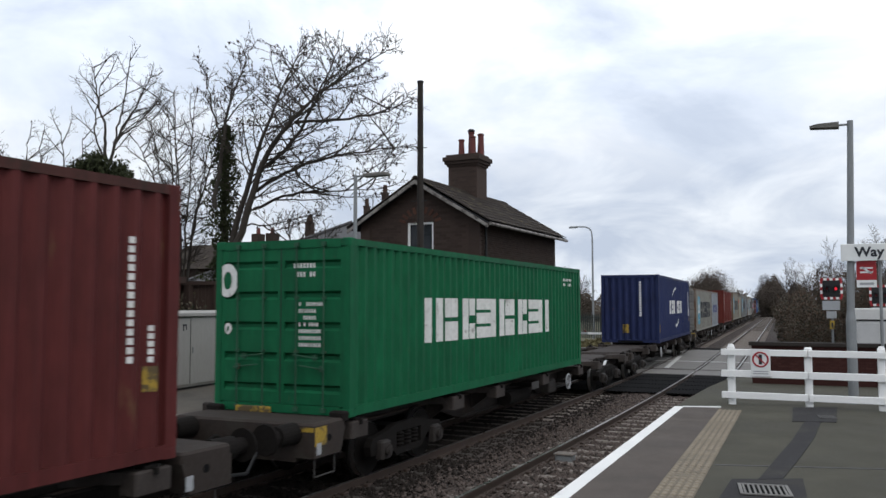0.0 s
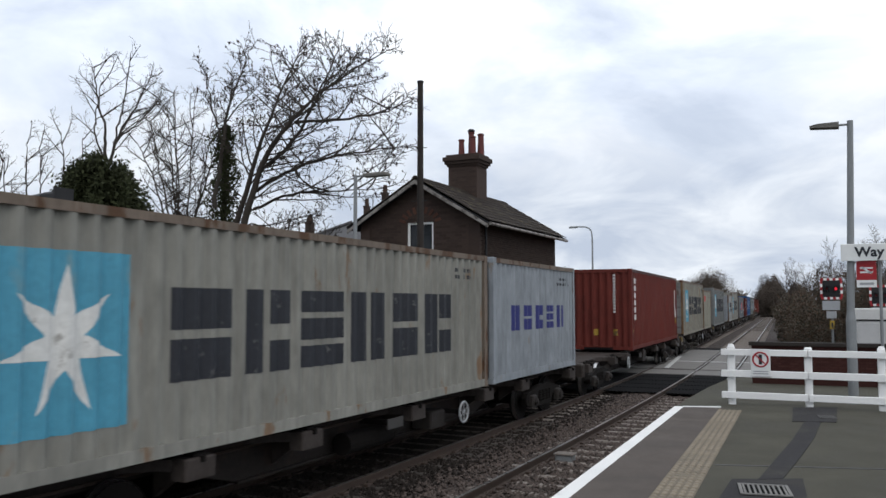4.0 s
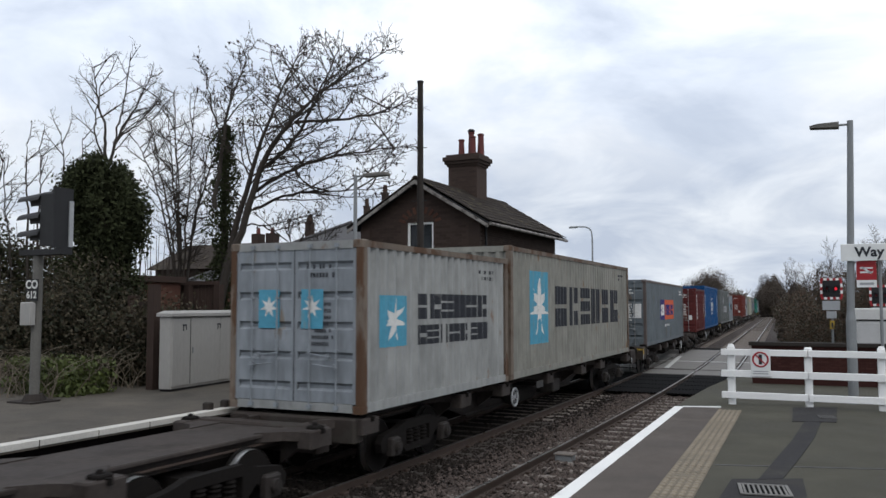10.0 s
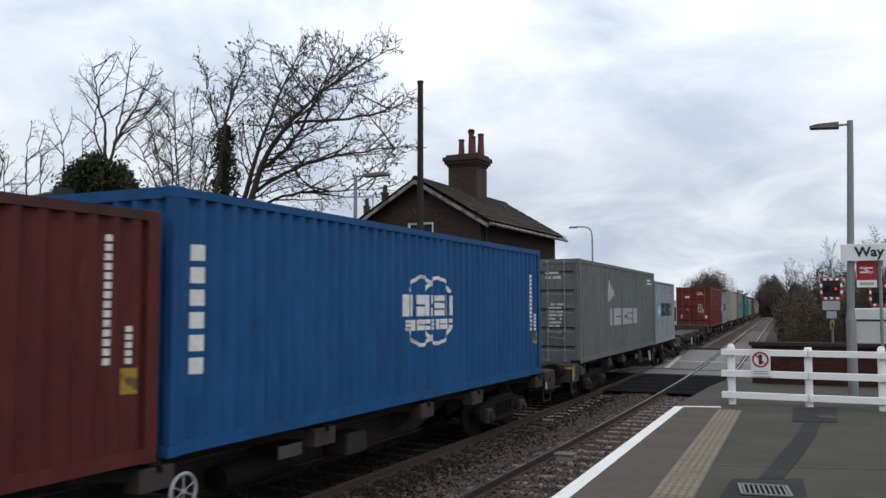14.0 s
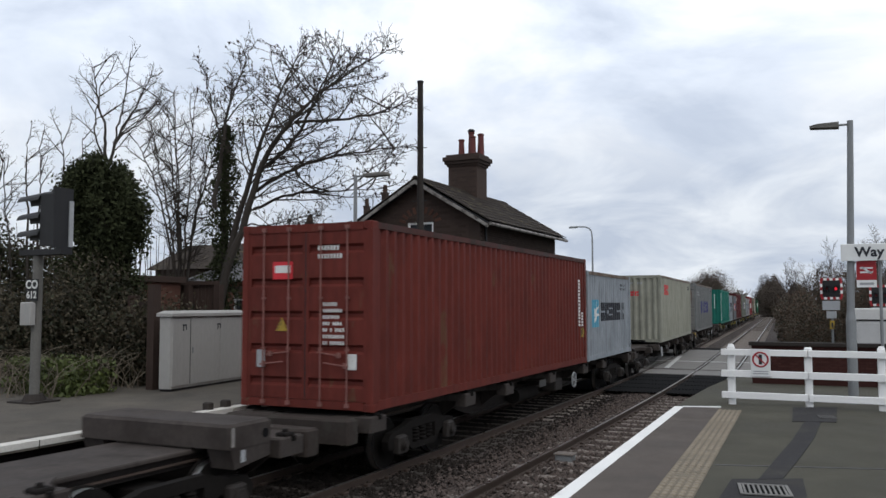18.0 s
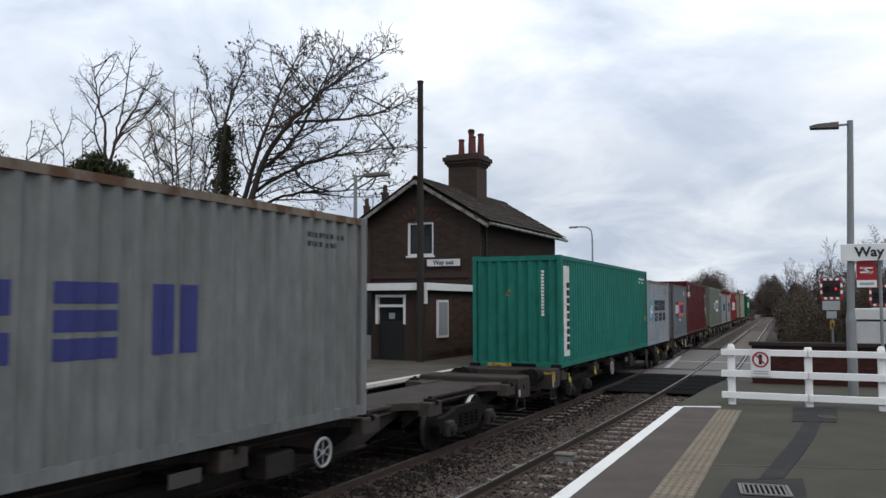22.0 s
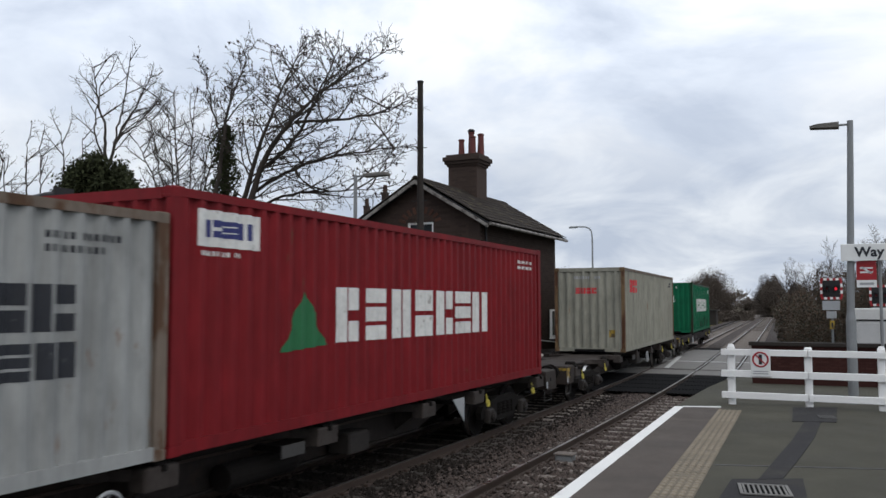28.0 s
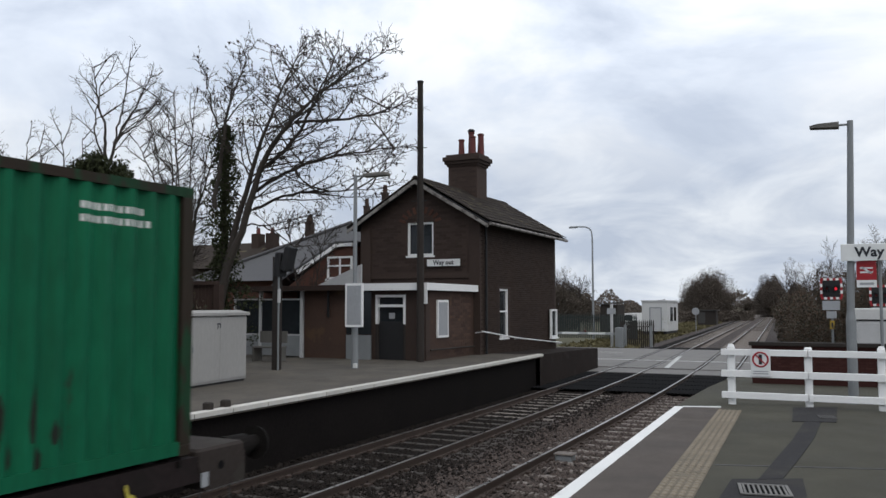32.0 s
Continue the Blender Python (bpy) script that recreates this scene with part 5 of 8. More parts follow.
# distance of the leading end along the train, length, height, paint, leading end, colour words
TRAIN = [
    (-5.29, S40, HC, P_RED, "blank", "brownish red", "x0"), (10.32, S40, STD, P_GREEN, "door", "bright green", "slab_name"),
    (35.81, S40, HC, P_NAVY, "blank", "navy blue", "navy"), (51.72, S40, STD, P_PALE, "door", "pale grey", "star_name"),
    (64.21, S20, STD, P_PALEBLUE, "blank", "pale grey", "small_blue"), (78.02, S40, HC, P_RED2, "blank", "brick red", "upright_name"),
    (92.98, S40, HC, P_PALE2, "door", "weathered pale grey", "star_name"), (105.47, S20, STD, P_CREAM2, "blank", "stained cream", "red_small"),
    (114.33, S40, HC, P_GREY, "door", "light grey", "star_name"), (133.61, S20, STD, P_WHITE, "door", "rust-streaked off-white", "star_two"),
    (139.81, S40, HC, P_PALE, "blank", "pale grey", "star_name"), (155.48, S40, STD, P_BLUEGREY, "door", "blue-grey", "panel"),
    (174.72, S20, STD, P_RED, "door", "dark red", "upright"), (180.94, S40, HC, P_BLUE, "blank", "strong blue", "globe"),
    (196.62, S40, HC, P_DKGREY, "door", "mid grey", "faint"), (209.07, S20, STD, P_PALEBLUE, "blank", "pale blue-grey", "star_name"),
    (237.48, S40, HC, P_RED2, "door", "brick red", "plain"), (249.82, S20, STD, P_PALEBLUE, "blank", "pale blue-grey", "star_name"),
    (263.03, S40, HC, P_CREAM, "blank", "greenish cream", "red_name"), (278.52, S40, HC, P_GREY, "door", "light grey", "blue_name"),
    (300.53, S40, HC, P_TEAL, "blank", "teal green", "strip"), (312.74, S20, STD, P_PALEBLUE, "blank", "pale grey", "star_two"),
    (320.37, S20, STD, P_BLUEGREY, "door", "blue-grey", "panel_small"), (326.56, S40, HC, P_MAROON, "blank", "maroon", "badge"),
    (342.29, S40, HC, P_OLIVE, "blank", "grey-green", "panel_white"), (354.83, S20, STD, P_PALEBLUE, "blank", "pale blue-grey", "star_name"),
    (362.08, S20, STD, P_WHITE, "door", "off-white", "star_two"), (368.17, S40, HC, P_BRIGHT, "blank", "bright red", "triangle"),
    (389.74, S40, HC, P_CREAM2, "blank", "stained cream", "red_name"), (411.18, S40, HC, P_GREEN2, "blank", "rusty bright green", "slab_name"),
]
CONTAINERS = []
P_POST_GREEN = paint("rusted_green_steel", (0.022, 0.075, 0.035), 0.52, stain=(0.03, 0.022, 0.016))
P_POST_CREAM = paint("rusted_cream_steel", (0.24, 0.155, 0.085), 0.55, stain=(0.075, 0.035, 0.02))
P_RAIL = paint("dirty_rail", (0.25, 0.20, 0.16), 0.56, stain=(0.09, 0.05, 0.03))
P_RAIL_RED = paint("dirty_red_rail", (0.11, 0.045, 0.038), 0.58, stain=(0.04, 0.025, 0.02))
P_DOOR = paint("grimy_door", (0.26, 0.255, 0.245), 0.62, stain=(0.10, 0.06, 0.04))
P_BAR_RED = paint("faded_red_bar", (0.34, 0.16, 0.14))
P_BAR_GREEN = paint("dull_green_bar", (0.05, 0.14, 0.085), 0.66)
P_POST_GREY = paint("rusted_grey_steel", (0.16, 0.13, 0.12), 0.6, stain=(0.07, 0.045, 0.035))
TOPS = {}
RUSTED = {P_PALE2: P_POST_CREAM, P_GREEN2: P_POST_GREEN, P_CREAM2: P_POST_CREAM, P_WHITE: P_RAIL, P_PALE: P_RAIL, P_BLUEGREY: P_POST_GREY}
TOPS.update({P_PALE: P_RAIL, P_PALE2: P_RAIL, P_PALEBLUE: P_RAIL, P_GREY: P_RAIL, P_CREAM: P_RAIL, P_CREAM2: P_RAIL, P_RED: P_RAIL_RED, P_RED2: P_RAIL_RED})


def make_container(i, spec):
    s, L, H, mat, near_end, words, livery = spec
    size = "forty-foot" if L > 8 else "twenty-foot"
    root = thing("shipping_container", f"{words} corrugated steel {size} container riding on a flat wagon", "container", group="containers on the train")
    extras = {P_PALE: P_PALE, P_PALE2: P_PALE, P_GREY: P_GREY, P_WHITE: P_PALEBLUE, P_GREEN: P_BAR_GREEN, P_RED2: P_BAR_RED}.get(mat)
    dmat = {P_WHITE: P_PALEBLUE, P_PALE: P_DOOR, P_PALE2: P_DOOR, P_GREY: P_DOOR}.get(mat)
    container_shell(root, L, H, mat, near_end, dmat, extras)
    W, K = M["mark_white"], M["mark_black"]
    light = mat in (P_PALE, P_PALE2, P_GREY, P_WHITE, P_PALEBLUE, P_CREAM, P_CREAM2)
    if near_end == "door":
        door_print(root, K if mat in (P_PALE, P_PALE2, P_WHITE) else W, H, i)
    # numbers at the trailing end of the side, as bars
    if livery in ("upright_name", "navy", "badge", "upright", "plain", "globe", "x0"):
        part("side_number", bars(side_point, L - 0.68, L - 0.63, 1.0, 2.3, 14, True, i), W, root)
        part("side_number", bars(side_point, L - 0.4, L - 0.35, 1.0, 1.4, 5, True, i), W, root)
        part("warning_label", plate(side_point, L - 0.45, L - 0.28, 0.72, 0.98), M["yellow"], root)
    else:
        part("side_number", bars(side_point, L - 1.5, L - 0.5, H - 0.55, H - 0.3, 2, False, i), K if light else W, root)
    if livery == "slab_name":
        z = 0.96 if H < 2.7 else 1.2
        part("lettering", word(side_point, 9, 2.54, 9.45, z, z + 0.77, 0.5, 0.13), W, root, "row of white slabs")
        pt = flat_end if near_end == "door" else end_point
        if near_end == "door":
            part("emblem", arc_band(flat_end, 0.22, H - 0.6, 0.2, 0.26, 0, 360, 0.12, 0.12, 20), W, root, "white round emblem")
            part("small_emblem", arc_band(flat_end, 0.24, 1.25, 0.07, 0.09, 0, 360, 0.05, 0.05, 12), W, root)
        else:
            part("emblem", arc_band(end_point, 1.13, 2.0, 0.19, 0.33, 95, 265, 0.17, 0.17, 12), W, root, "white half of a split emblem")
            part("emblem", arc_band(end_point, 1.2, 2.0, 0.19, 0.33, -85, 85, 0.17, 0.17, 12), W, root, "white half of a split emblem")
            for sg in (-1, 1):
                part("emblem_wing", arc_band(end_point, 1.165 + sg * 0.02, 1.98, 0.3, 0.28, 180 + sg * 90 + sg * 20, 180 + sg * 90 + sg * 75, 0.07, 0.02, 6) if sg > 0 else arc_band(end_point, 1.145, 1.98, 0.3, 0.28, 185, 240, 0.02, 0.07, 6), W, root)
            part("end_number", bars(end_point, 0.72, 1.95, H - 0.42, H - 0.22, 1), W, root)
    elif livery == "navy":
        part("lettering", word(side_point, 3, 3.7, 5.6, 1.19, 1.81), W, root, "white slabs")
        part("lettering", word(side_point, 3, 6.3, 8.4, 1.19, 1.81), W, root, "white slabs")
        part("swoosh", arc_band(side_point, 6.3, 1.5, 1.9, 0.98, 150, 95, 0.05, 0.14), W, root, "white curved stroke")
        part("swoosh", arc_band(side_point, 5.7, 1.5, 1.9, 0.98, -32, -85, 0.05, 0.14), W, root, "white curved stroke")
        part("end_number", bars(end_point, 1.62, 1.7, 1.1, 2.6, 14, True), W, root)
        part("warning_label", plate(end_point, 0.9, 1.15, 0.42, 0.78), M["yellow"], root)
        part("warning_label", plate(side_point, 0.2, 0.42, 0.42, 0.78), M["yellow"], root)
    elif livery == "star_name":
        star_name(root, L, H)
        if near_end == "door":
            for u in (0.5, 1.35):
                part("door_plate", plate(flat_end, u, u + 0.42, 1.3 if H < 2.7 else 1.45, 1.95 if H < 2.7 else 2.1, 0.006), W, root, "white plate on the door")
    elif livery == "star_two":
        star_name(root, L, H, two=True)
        if near_end == "door":
            for u in (0.55, 1.35):
                part("door_plate", plate(flat_end, u, u + 0.4, 1.25, 1.85, 0.006), M["mark_blue"], root, "pale blue plate on the door")
                b = Build()
                for k in range(7):
                    a = math.pi / 2 + 2 * math.pi * k / 7
                    q = [(u + 0.2, 1.58), (u + 0.2 + 0.07 * math.cos(a - 0.45), 1.58 + 0.07 * math.sin(a - 0.45)), (u + 0.2 + 0.18 * math.cos(a), 1.58 + 0.18 * math.sin(a)), (u + 0.2 + 0.07 * math.cos(a + 0.45), 1.58 + 0.07 * math.sin(a + 0.45))]
                    b.poly([flat_end(x, z, 0.009) for x, z in q])
                part("star", b, W, root, "white star")
    elif livery == "small_blue":
        part("lettering", word(side_point, 5, 1.08, 5.4, 1.05, 1.6, 0.5, 0.35), M["mark_navy"], root, "dark blue slabs")
    elif livery == "upright_name":
        part("lettering", bars(side_point, 0.46, 0.82, 1.0, 2.56, 6, True), W, root, "upright row of white slabs")
        part("end_number", bars(end_point, 1.75, 1.85, 1.3, 2.7, 13, True), W, root)
        for u in (1.05, 1.75):
            part("warning_label", plate(end_point, u, u + 0.16, 0.52, 0.74), M["yellow"], root)
        part("warning_label", plate(side_point, 0.19, 0.38, 0.53, 0.74), M["yellow"], root)
    elif livery == "red_small":
        part("lettering", word(side_point, 4, 0.59, 1.75, 1.85, 2.2), M["mark_red"], root, "row of red slabs")
    elif livery == "panel":
        part("purple_panel", plate(side_point, 3.92, 5.31, 0.96, 1.83), M["mark_purple"], root)
        part("orange_panel", plate(side_point, 5.31, 8.28, 0.96, 1.83), M["mark_orange"], root)
        b = word(side_point, 3, 4.05, 5.2, 1.15, 1.62)
        lift(b)
        part("lettering", b, W, root)
        b = word(side_point, 8, 5.45, 8.1, 1.15, 1.62)
        lift(b)
        part("lettering", b, M["mark_purple"], root)
        part("small_print", bars(side_point, 5.4, 7.7, 0.58, 0.75, 1), W, root)
        for u in (1.5, 1.95):
            part("door_plate", plate(flat_end, u, u + 0.3, 1.1, 1.65, 0.006), W, root, "white plate on the door")
    elif livery == "upright":
        part("lettering", bars(side_point, 0.6, 0.98, 0.66, 2.22, 6, True), W, root, "upright row of white slabs")
        part("door_plate", plate(flat_end, 0.62, 1.0, 1.65, 2.02, 0.006), W, root, "white plate on the door")
        part("door_plate", plate(flat_end, 2.0, 2.2, 0.72, 0.98, 0.006), W, root)
        part("door_plate", plate(flat_end, 0.25, 0.5, 0.7, 1.05, 0.006), M["mark_grey"], root)
    elif livery == "globe":
        for dx in (-0.33, 0.33):
            part("globe_ring", arc_band(side_point, 6.29 + dx, 1.5, 0.62, 0.62, 35, 145, 0.06, 0.06), W, root, "white ring of a globe")
            part("globe_ring", arc_band(side_point, 6.29 + dx, 1.52, 0.62, 0.62, 215, 325, 0.06, 0.06), W, root, "white ring of a globe")
        part("lettering", word(side_point, 5, 5.33, 7.28, 1.42, 1.78), W, root, "white slabs")
        part("lettering", word(side_point, 8, 5.4, 7.2, 1.18, 1.36), W, root, "white slabs")
        part("upright_marks", bars(side_point, 0.34, 0.57, 0.78, 2.28, 6, True), W, root, "upright row of white marks")
    elif livery == "faint":
        part("lettering", word(side_point, 5, 3.9, 8.6, 0.95, 1.5), M["mark_grey"], root, "faded grey slabs")
        b = Build()
        decal(b, side_point, [(3.7, 1.7), (4.6, 1.95), (3.75, 2.4)])
        part("faded_mark", b, M["mark_grey"], root)
        part("door_plate", plate(flat_end, 0.4, 0.62, 1.5, 1.9, 0.006), W, root)
    elif livery == "plain":
        part("door_plate", plate(flat_end, 0.6, 0.98, 2.02, 2.3, 0.006), M["mark_red"], root, "red plate with a white mark")
        part("plate_mark", plate(flat_end, 0.64, 0.94, 2.12, 2.24, 0.009), W, root)
        b = Build()
        b.poly([flat_end(0.66, 1.2, 0.006), flat_end(0.9, 1.2, 0.006), flat_end(0.78, 1.42, 0.006)])
        part("warning_label", b, M["yellow"], root)
        part("door_plate", plate(flat_end, 2.0, 2.16, 0.62, 0.86, 0.006), W, root)
        part("door_plate", plate(flat_end, 0.3, 0.46, 0.62, 0.9, 0.006), M["mark_grey"], root)
    elif livery == "red_name":
        part("lettering", word(side_point, 4, 1.05, 2.5, 2.05, 2.5), M["mark_red"], root, "row of red slabs")
        part("end_lettering", word(end_point, 4, 0.75, 1.5, 2.0, 2.2), M["mark_red"], root, "row of red slabs")
        part("end_number", bars(end_point, 0.7, 2.1, 2.42, 2.6, 1), M["mark_grey"], root)
        if mat is P_CREAM2:
            part("warning_label", plate(end_point, 1.9, 2.1, 0.5, 0.75), M["yellow"], root)
    elif livery == "blue_name":
        part("lettering", word(side_point, 5, 3.2, 9.1, 1.09, 1.83, 0.5, 0.4), M["mark_navy"], root, "row of dark blue slabs")
        part("small_print", bars(side_point, 0.6, 2.5, 2.12, 2.42, 2), M["mark_grey"], root)
        part("door_plate", plate(flat_end, 0.45, 0.7, 1.95, 2.2, 0.006), K, root)
        part("warning_label", plate(flat_end, 0.42, 0.72, 1.25, 1.5, 0.006), M["yellow"], root)
    elif livery == "strip":
        part("white_strip", plate(side_point, 0.38, 0.9, 0.28, 2.63), W, root, "white upright name strip")
        b = bars(side_point, 0.5, 0.78, 0.38, 2.2, 9, True)
        lift(b)
        part("lettering", b, K, root, "upright row of dark slabs")
        part("end_number", bars(end_point, 1.9, 1.96, 1.3, 2.5, 14, True), W, root)
        b = Build()
        decal(b, end_point, [(0.9, 1.85), (1.05, 1.85), (1.05, 2.05)])
        part("warning_label", b, M["yellow"], root)
        part("warning_label", plate(side_point, L - 0.5, L - 0.35, 1.0, 1.2), M["yellow"], root)
    elif livery == "panel_small":
        part("purple_panel", plate(side_point, 1.1, 2.26, 1.04, 1.74), M["mark_purple"], root)
        part("orange_panel", plate(side_point, 2.26, 4.6, 1.04, 1.74), M["mark_orange"], root)
        b = word(side_point, 3, 1.2, 2.2, 1.2, 1.6)
        lift(b)
        part("lettering", b, W, root)
        b = word(side_point, 8, 2.4, 4.5, 1.2, 1.6)
        lift(b)
        part("lettering", b, M["mark_purple"], root)
        part("small_print", bars(side_point, 2.5, 3.9, 0.75, 0.9, 1), W, root)
    elif livery == "badge":
        for u0, u1, z0, z1 in ((0.53, 1.64, 2.02, 2.04), (0.53, 1.64, 2.62, 2.64), (0.53, 0.56, 2.04, 2.62), (1.61, 1.64, 2.04, 2.62)):
            part("badge_edge", plate(side_point, u0, u1, z0, z1), W, root, "thin white outline of a badge")
        part("badge", plate(side_point, 0.62, 1.6, 2.36, 2.61), K, root, "black upper half of a badge")
        b = word(side_point, 6, 0.64, 1.58, 2.08, 2.31)
        lift(b)
        part("lettering", b, W, root)
        b = bars(side_point, 0.9, 1.6, 2.4, 2.58, 3)
        lift(b)
        part("badge_rays", b, M["mark_lime"], root)
    elif livery == "panel_white":
        part("purple_panel", plate(side_point, 3.95, 5.48, 1.08, 1.96), M["mark_purple"], root)
        part("white_panel", plate(side_point, 5.48, 8.3, 1.08, 1.96), W, root)
        b = word(side_point, 3, 4.1, 5.35, 1.3, 1.75)
        lift(b)
        part("lettering", b, W, root)
        b = word(side_point, 8, 5.6, 8.2, 1.3, 1.75)
        lift(b)
        part("lettering", b, K, root)
        part("end_number", bars(end_point, 0.3, 2.1, H - 0.5, H - 0.36, 1), W, root)
        part("warning_label", plate(end_point, 0.35, 0.9, 0.15, 0.28), M["yellow"], root)
    elif livery == "triangle":
        part("white_plate", plate(side_point, 0.41, 1.52, 2.27, 2.69), W, root, "white name plate")
        b = word(side_point, 3, 0.55, 1.4, 2.38, 2.58)
        lift(b)
        part("lettering", b, M["mark_navy"], root)
        part("small_print", bars(side_point, 0.45, 1.5, 2.12, 2.22, 1), W, root)
        b = Build()
        decal(b, side_point, [(2.0, 1.0), (3.0, 1.06), (2.5, 1.85)])
        part("green_triangle", b, M["mark_green"], root, "dark green triangle")
        part("lettering", word(side_point, 7, 3.23, 9.0, 1.08, 1.86), W, root, "row of white slabs")
    if mat is P_GREEN2:
        rng = random.Random(6)
        spots = [(rng.uniform(0.3, 4.6), rng.uniform(0.2, 1.0), rng.uniform(0.025, 0.05), rng.uniform(0.1, 0.28)) for k in range(9)]
        spots += [(5.0 + 0.13 * k + rng.uniform(-0.05, 0.05), rng.uniform(0.2, 0.75), rng.uniform(0.02, 0.06), rng.uniform(0.15, 0.5)) for k in range(44)]
        spots += [(4.75, 0.42, 0.16, 0.5), (6.35, 0.35, 0.12, 0.36), (7.9, 0.5, 0.16, 0.4), (9.3, 0.36, 0.14, 0.36), (8.75, 1.4, 0.05, 0.6), (9.0, 1.5, 0.03, 0.3)]
        for u, z, du, dz in spots:
            b = Build()
            top = rng.uniform(0.5, 0.9)
            decal(b, side_point, [(u - du, z - dz * 0.1), (u - du * 0.7, z - dz * 0.55), (u + du * 0.3, z - dz * 0.6), (u + du * 0.9, z - dz * 0.3), (u + du, z + dz * 0.2), (u + du * 0.4, z + dz * top * 0.6), (u, z + dz * top), (u - du * 0.6, z + dz * 0.4)], 0.003)
            part("rust_patch", b, M["rust"], root, "dark flaking rust patch")
    for ob in root.children:
        if ob.name.split(".")[0] in ("door_data", "door_number", "side_number", "end_number", "small_print", "badge_rays"):
            ob["kind"] = "stuff"
    CONTAINERS.append((root, s, L))


# ---------------- flat wagons ----------------
WAGONS = []
DECK = 1.07


def wheelset():
    b = Build()
    for s in (-1, 1):
        b.tube((s * 0.70, 0, 0), (s * 0.80, 0, 0), 0.418, n=28)
        b.tube((s * 0.67, 0, 0), (s * 0.70, 0, 0), 0.45, n=28)
    b.tube((-1.0, 0, 0), (1.0, 0, 0), 0.08, n=12)
    return b


def bogie_side():
    """Cast side frame: arched top, deep middle with a spring window, drooping horns over the axle boxes."""
    b = Build()
    top = [(-1.32, 0.50), (-1.22, 0.62), (-0.75, 0.68), (-0.45, 0.76), (0.45, 0.76), (0.75, 0.68), (1.22, 0.62), (1.32, 0.50)]
    low = [(-1.28, 0.36), (-0.98, 0.36), (-0.72, 0.48), (-0.45, 0.26), (0.45, 0.26), (0.72, 0.48), (0.98, 0.36), (1.28, 0.36)]
    for (ya, za), (yb, zb), (yc, zc), (yd, zd) in zip(top[:-1], top[1:], low[1:], low[:-1]):
        if ya < 0 < yb:
            for z0, z1 in ((0.62, 0.76), (0.26, 0.36)):
                b.box(0.94, ya, z0, 1.06, yb, z1)
            continue
        b.prism([(0.94, ya, za), (0.94, yb, zb), (0.94, yc, zc), (0.94, yd, zd)], (0.12, 0, 0))
    return b


def make_bogie(parent, y):
    bg = part("bogie_frame", cached("bogie", lambda: Build().box(-0.94, -0.22, 0.4, 0.94, 0.22, 0.68).mesh("bogie_frame")), M["bogie"], parent, "grimy bogie bolster")
    bg.location = (0, y, 0)
    for s in (-1, 1):
        f = part("side_frame", cached("bside", lambda: bogie_side().mesh("side_frame")), M["bogie"], bg, "grimy cast side frame")
        f.scale = (s, 1, 1)
        for dy in (-0.26, 0.0, 0.26):
            sp = part("spring", cached("spring", lambda: Build().tube((0, 0, 0), (0, 0, 0.26), 0.06, n=10).ring((0, 0, 0.05), (0, 0, 1), 0.07, 0.022, 12, 5)
                      .ring((0, 0, 0.11), (0, 0, 1), 0.07, 0.022, 12, 5).ring((0, 0, 0.17), (0, 0, 1), 0.07, 0.022, 12, 5).ring((0, 0, 0.22), (0, 0, 1), 0.07, 0.022, 12, 5).mesh("spring")), M["bogie"], bg)
            sp.location = (s * 1.0, dy, 0.36)
    for dy in (-0.95, 0.95):
        w = part("wheelset", cached("wheels", lambda: wheelset().mesh("wheelset")), M["bogie"], bg, "steel wheels on an axle")
        w.location = (0, dy, 0.42)
        for s in (-1, 1):
            t = part("tread", cached("tread", lambda: Build().tube((-0.045, 0, 0), (0.045, 0, 0), 0.423, n=36, caps=False).mesh("tread", True)), M["tyre"], bg, "polished wheel tread")
            t.location = (s * 0.75, dy, 0.42)
            a = part("axlebox", cached("abox", lambda: Build().bevel_box(-0.04, -0.15, -0.13, 0.1, 0.15, 0.15, 0.03).tube((0.1, 0, 0), (0.15, 0, 0), 0.095, n=14).tube((0.15, 0, 0), (0.165, 0, 0), 0.06, n=10).mesh("axlebox")), M["axlebox"], bg, "worn axle box cover")
            a.location = (s * 1.06, dy, 0.42)
            a.scale = (s, 1, 1)


def bearer_arm():
    """One arm of a load bearer, sweeping out of the spine to a boxed end."""
    b = Build().prism([(0.56, -0.62, 0.86), (0.8, -0.34, 0.86), (1.04, -0.24, 0.86), (1.21, -0.24, 0.86), (1.21, 0.24, 0.86), (1.04, 0.24, 0.86), (0.8, 0.34, 0.86), (0.56, 0.62, 0.86)], (0, 0, 0.125))
    b.bevel_box(0.98, -0.25, 0.76, 1.215, 0.25, 1.0, 0.02)
    b.prism([(0.56, -0.05, 0.86), (1.05, -0.05, 0.86), (0.56, -0.05, 0.5)], (0, 0.1, 0))
    return b


def twistlock():
    return Build().bevel_box(-0.09, -0.1, 0, 0.09, 0.1, 0.05, 0.015).tube((0, 0, 0.05), (0, 0, 0.09), 0.045, 0.03, 10).box(0.09, -0.02, -0.05, 0.16, 0.02, 0.02)


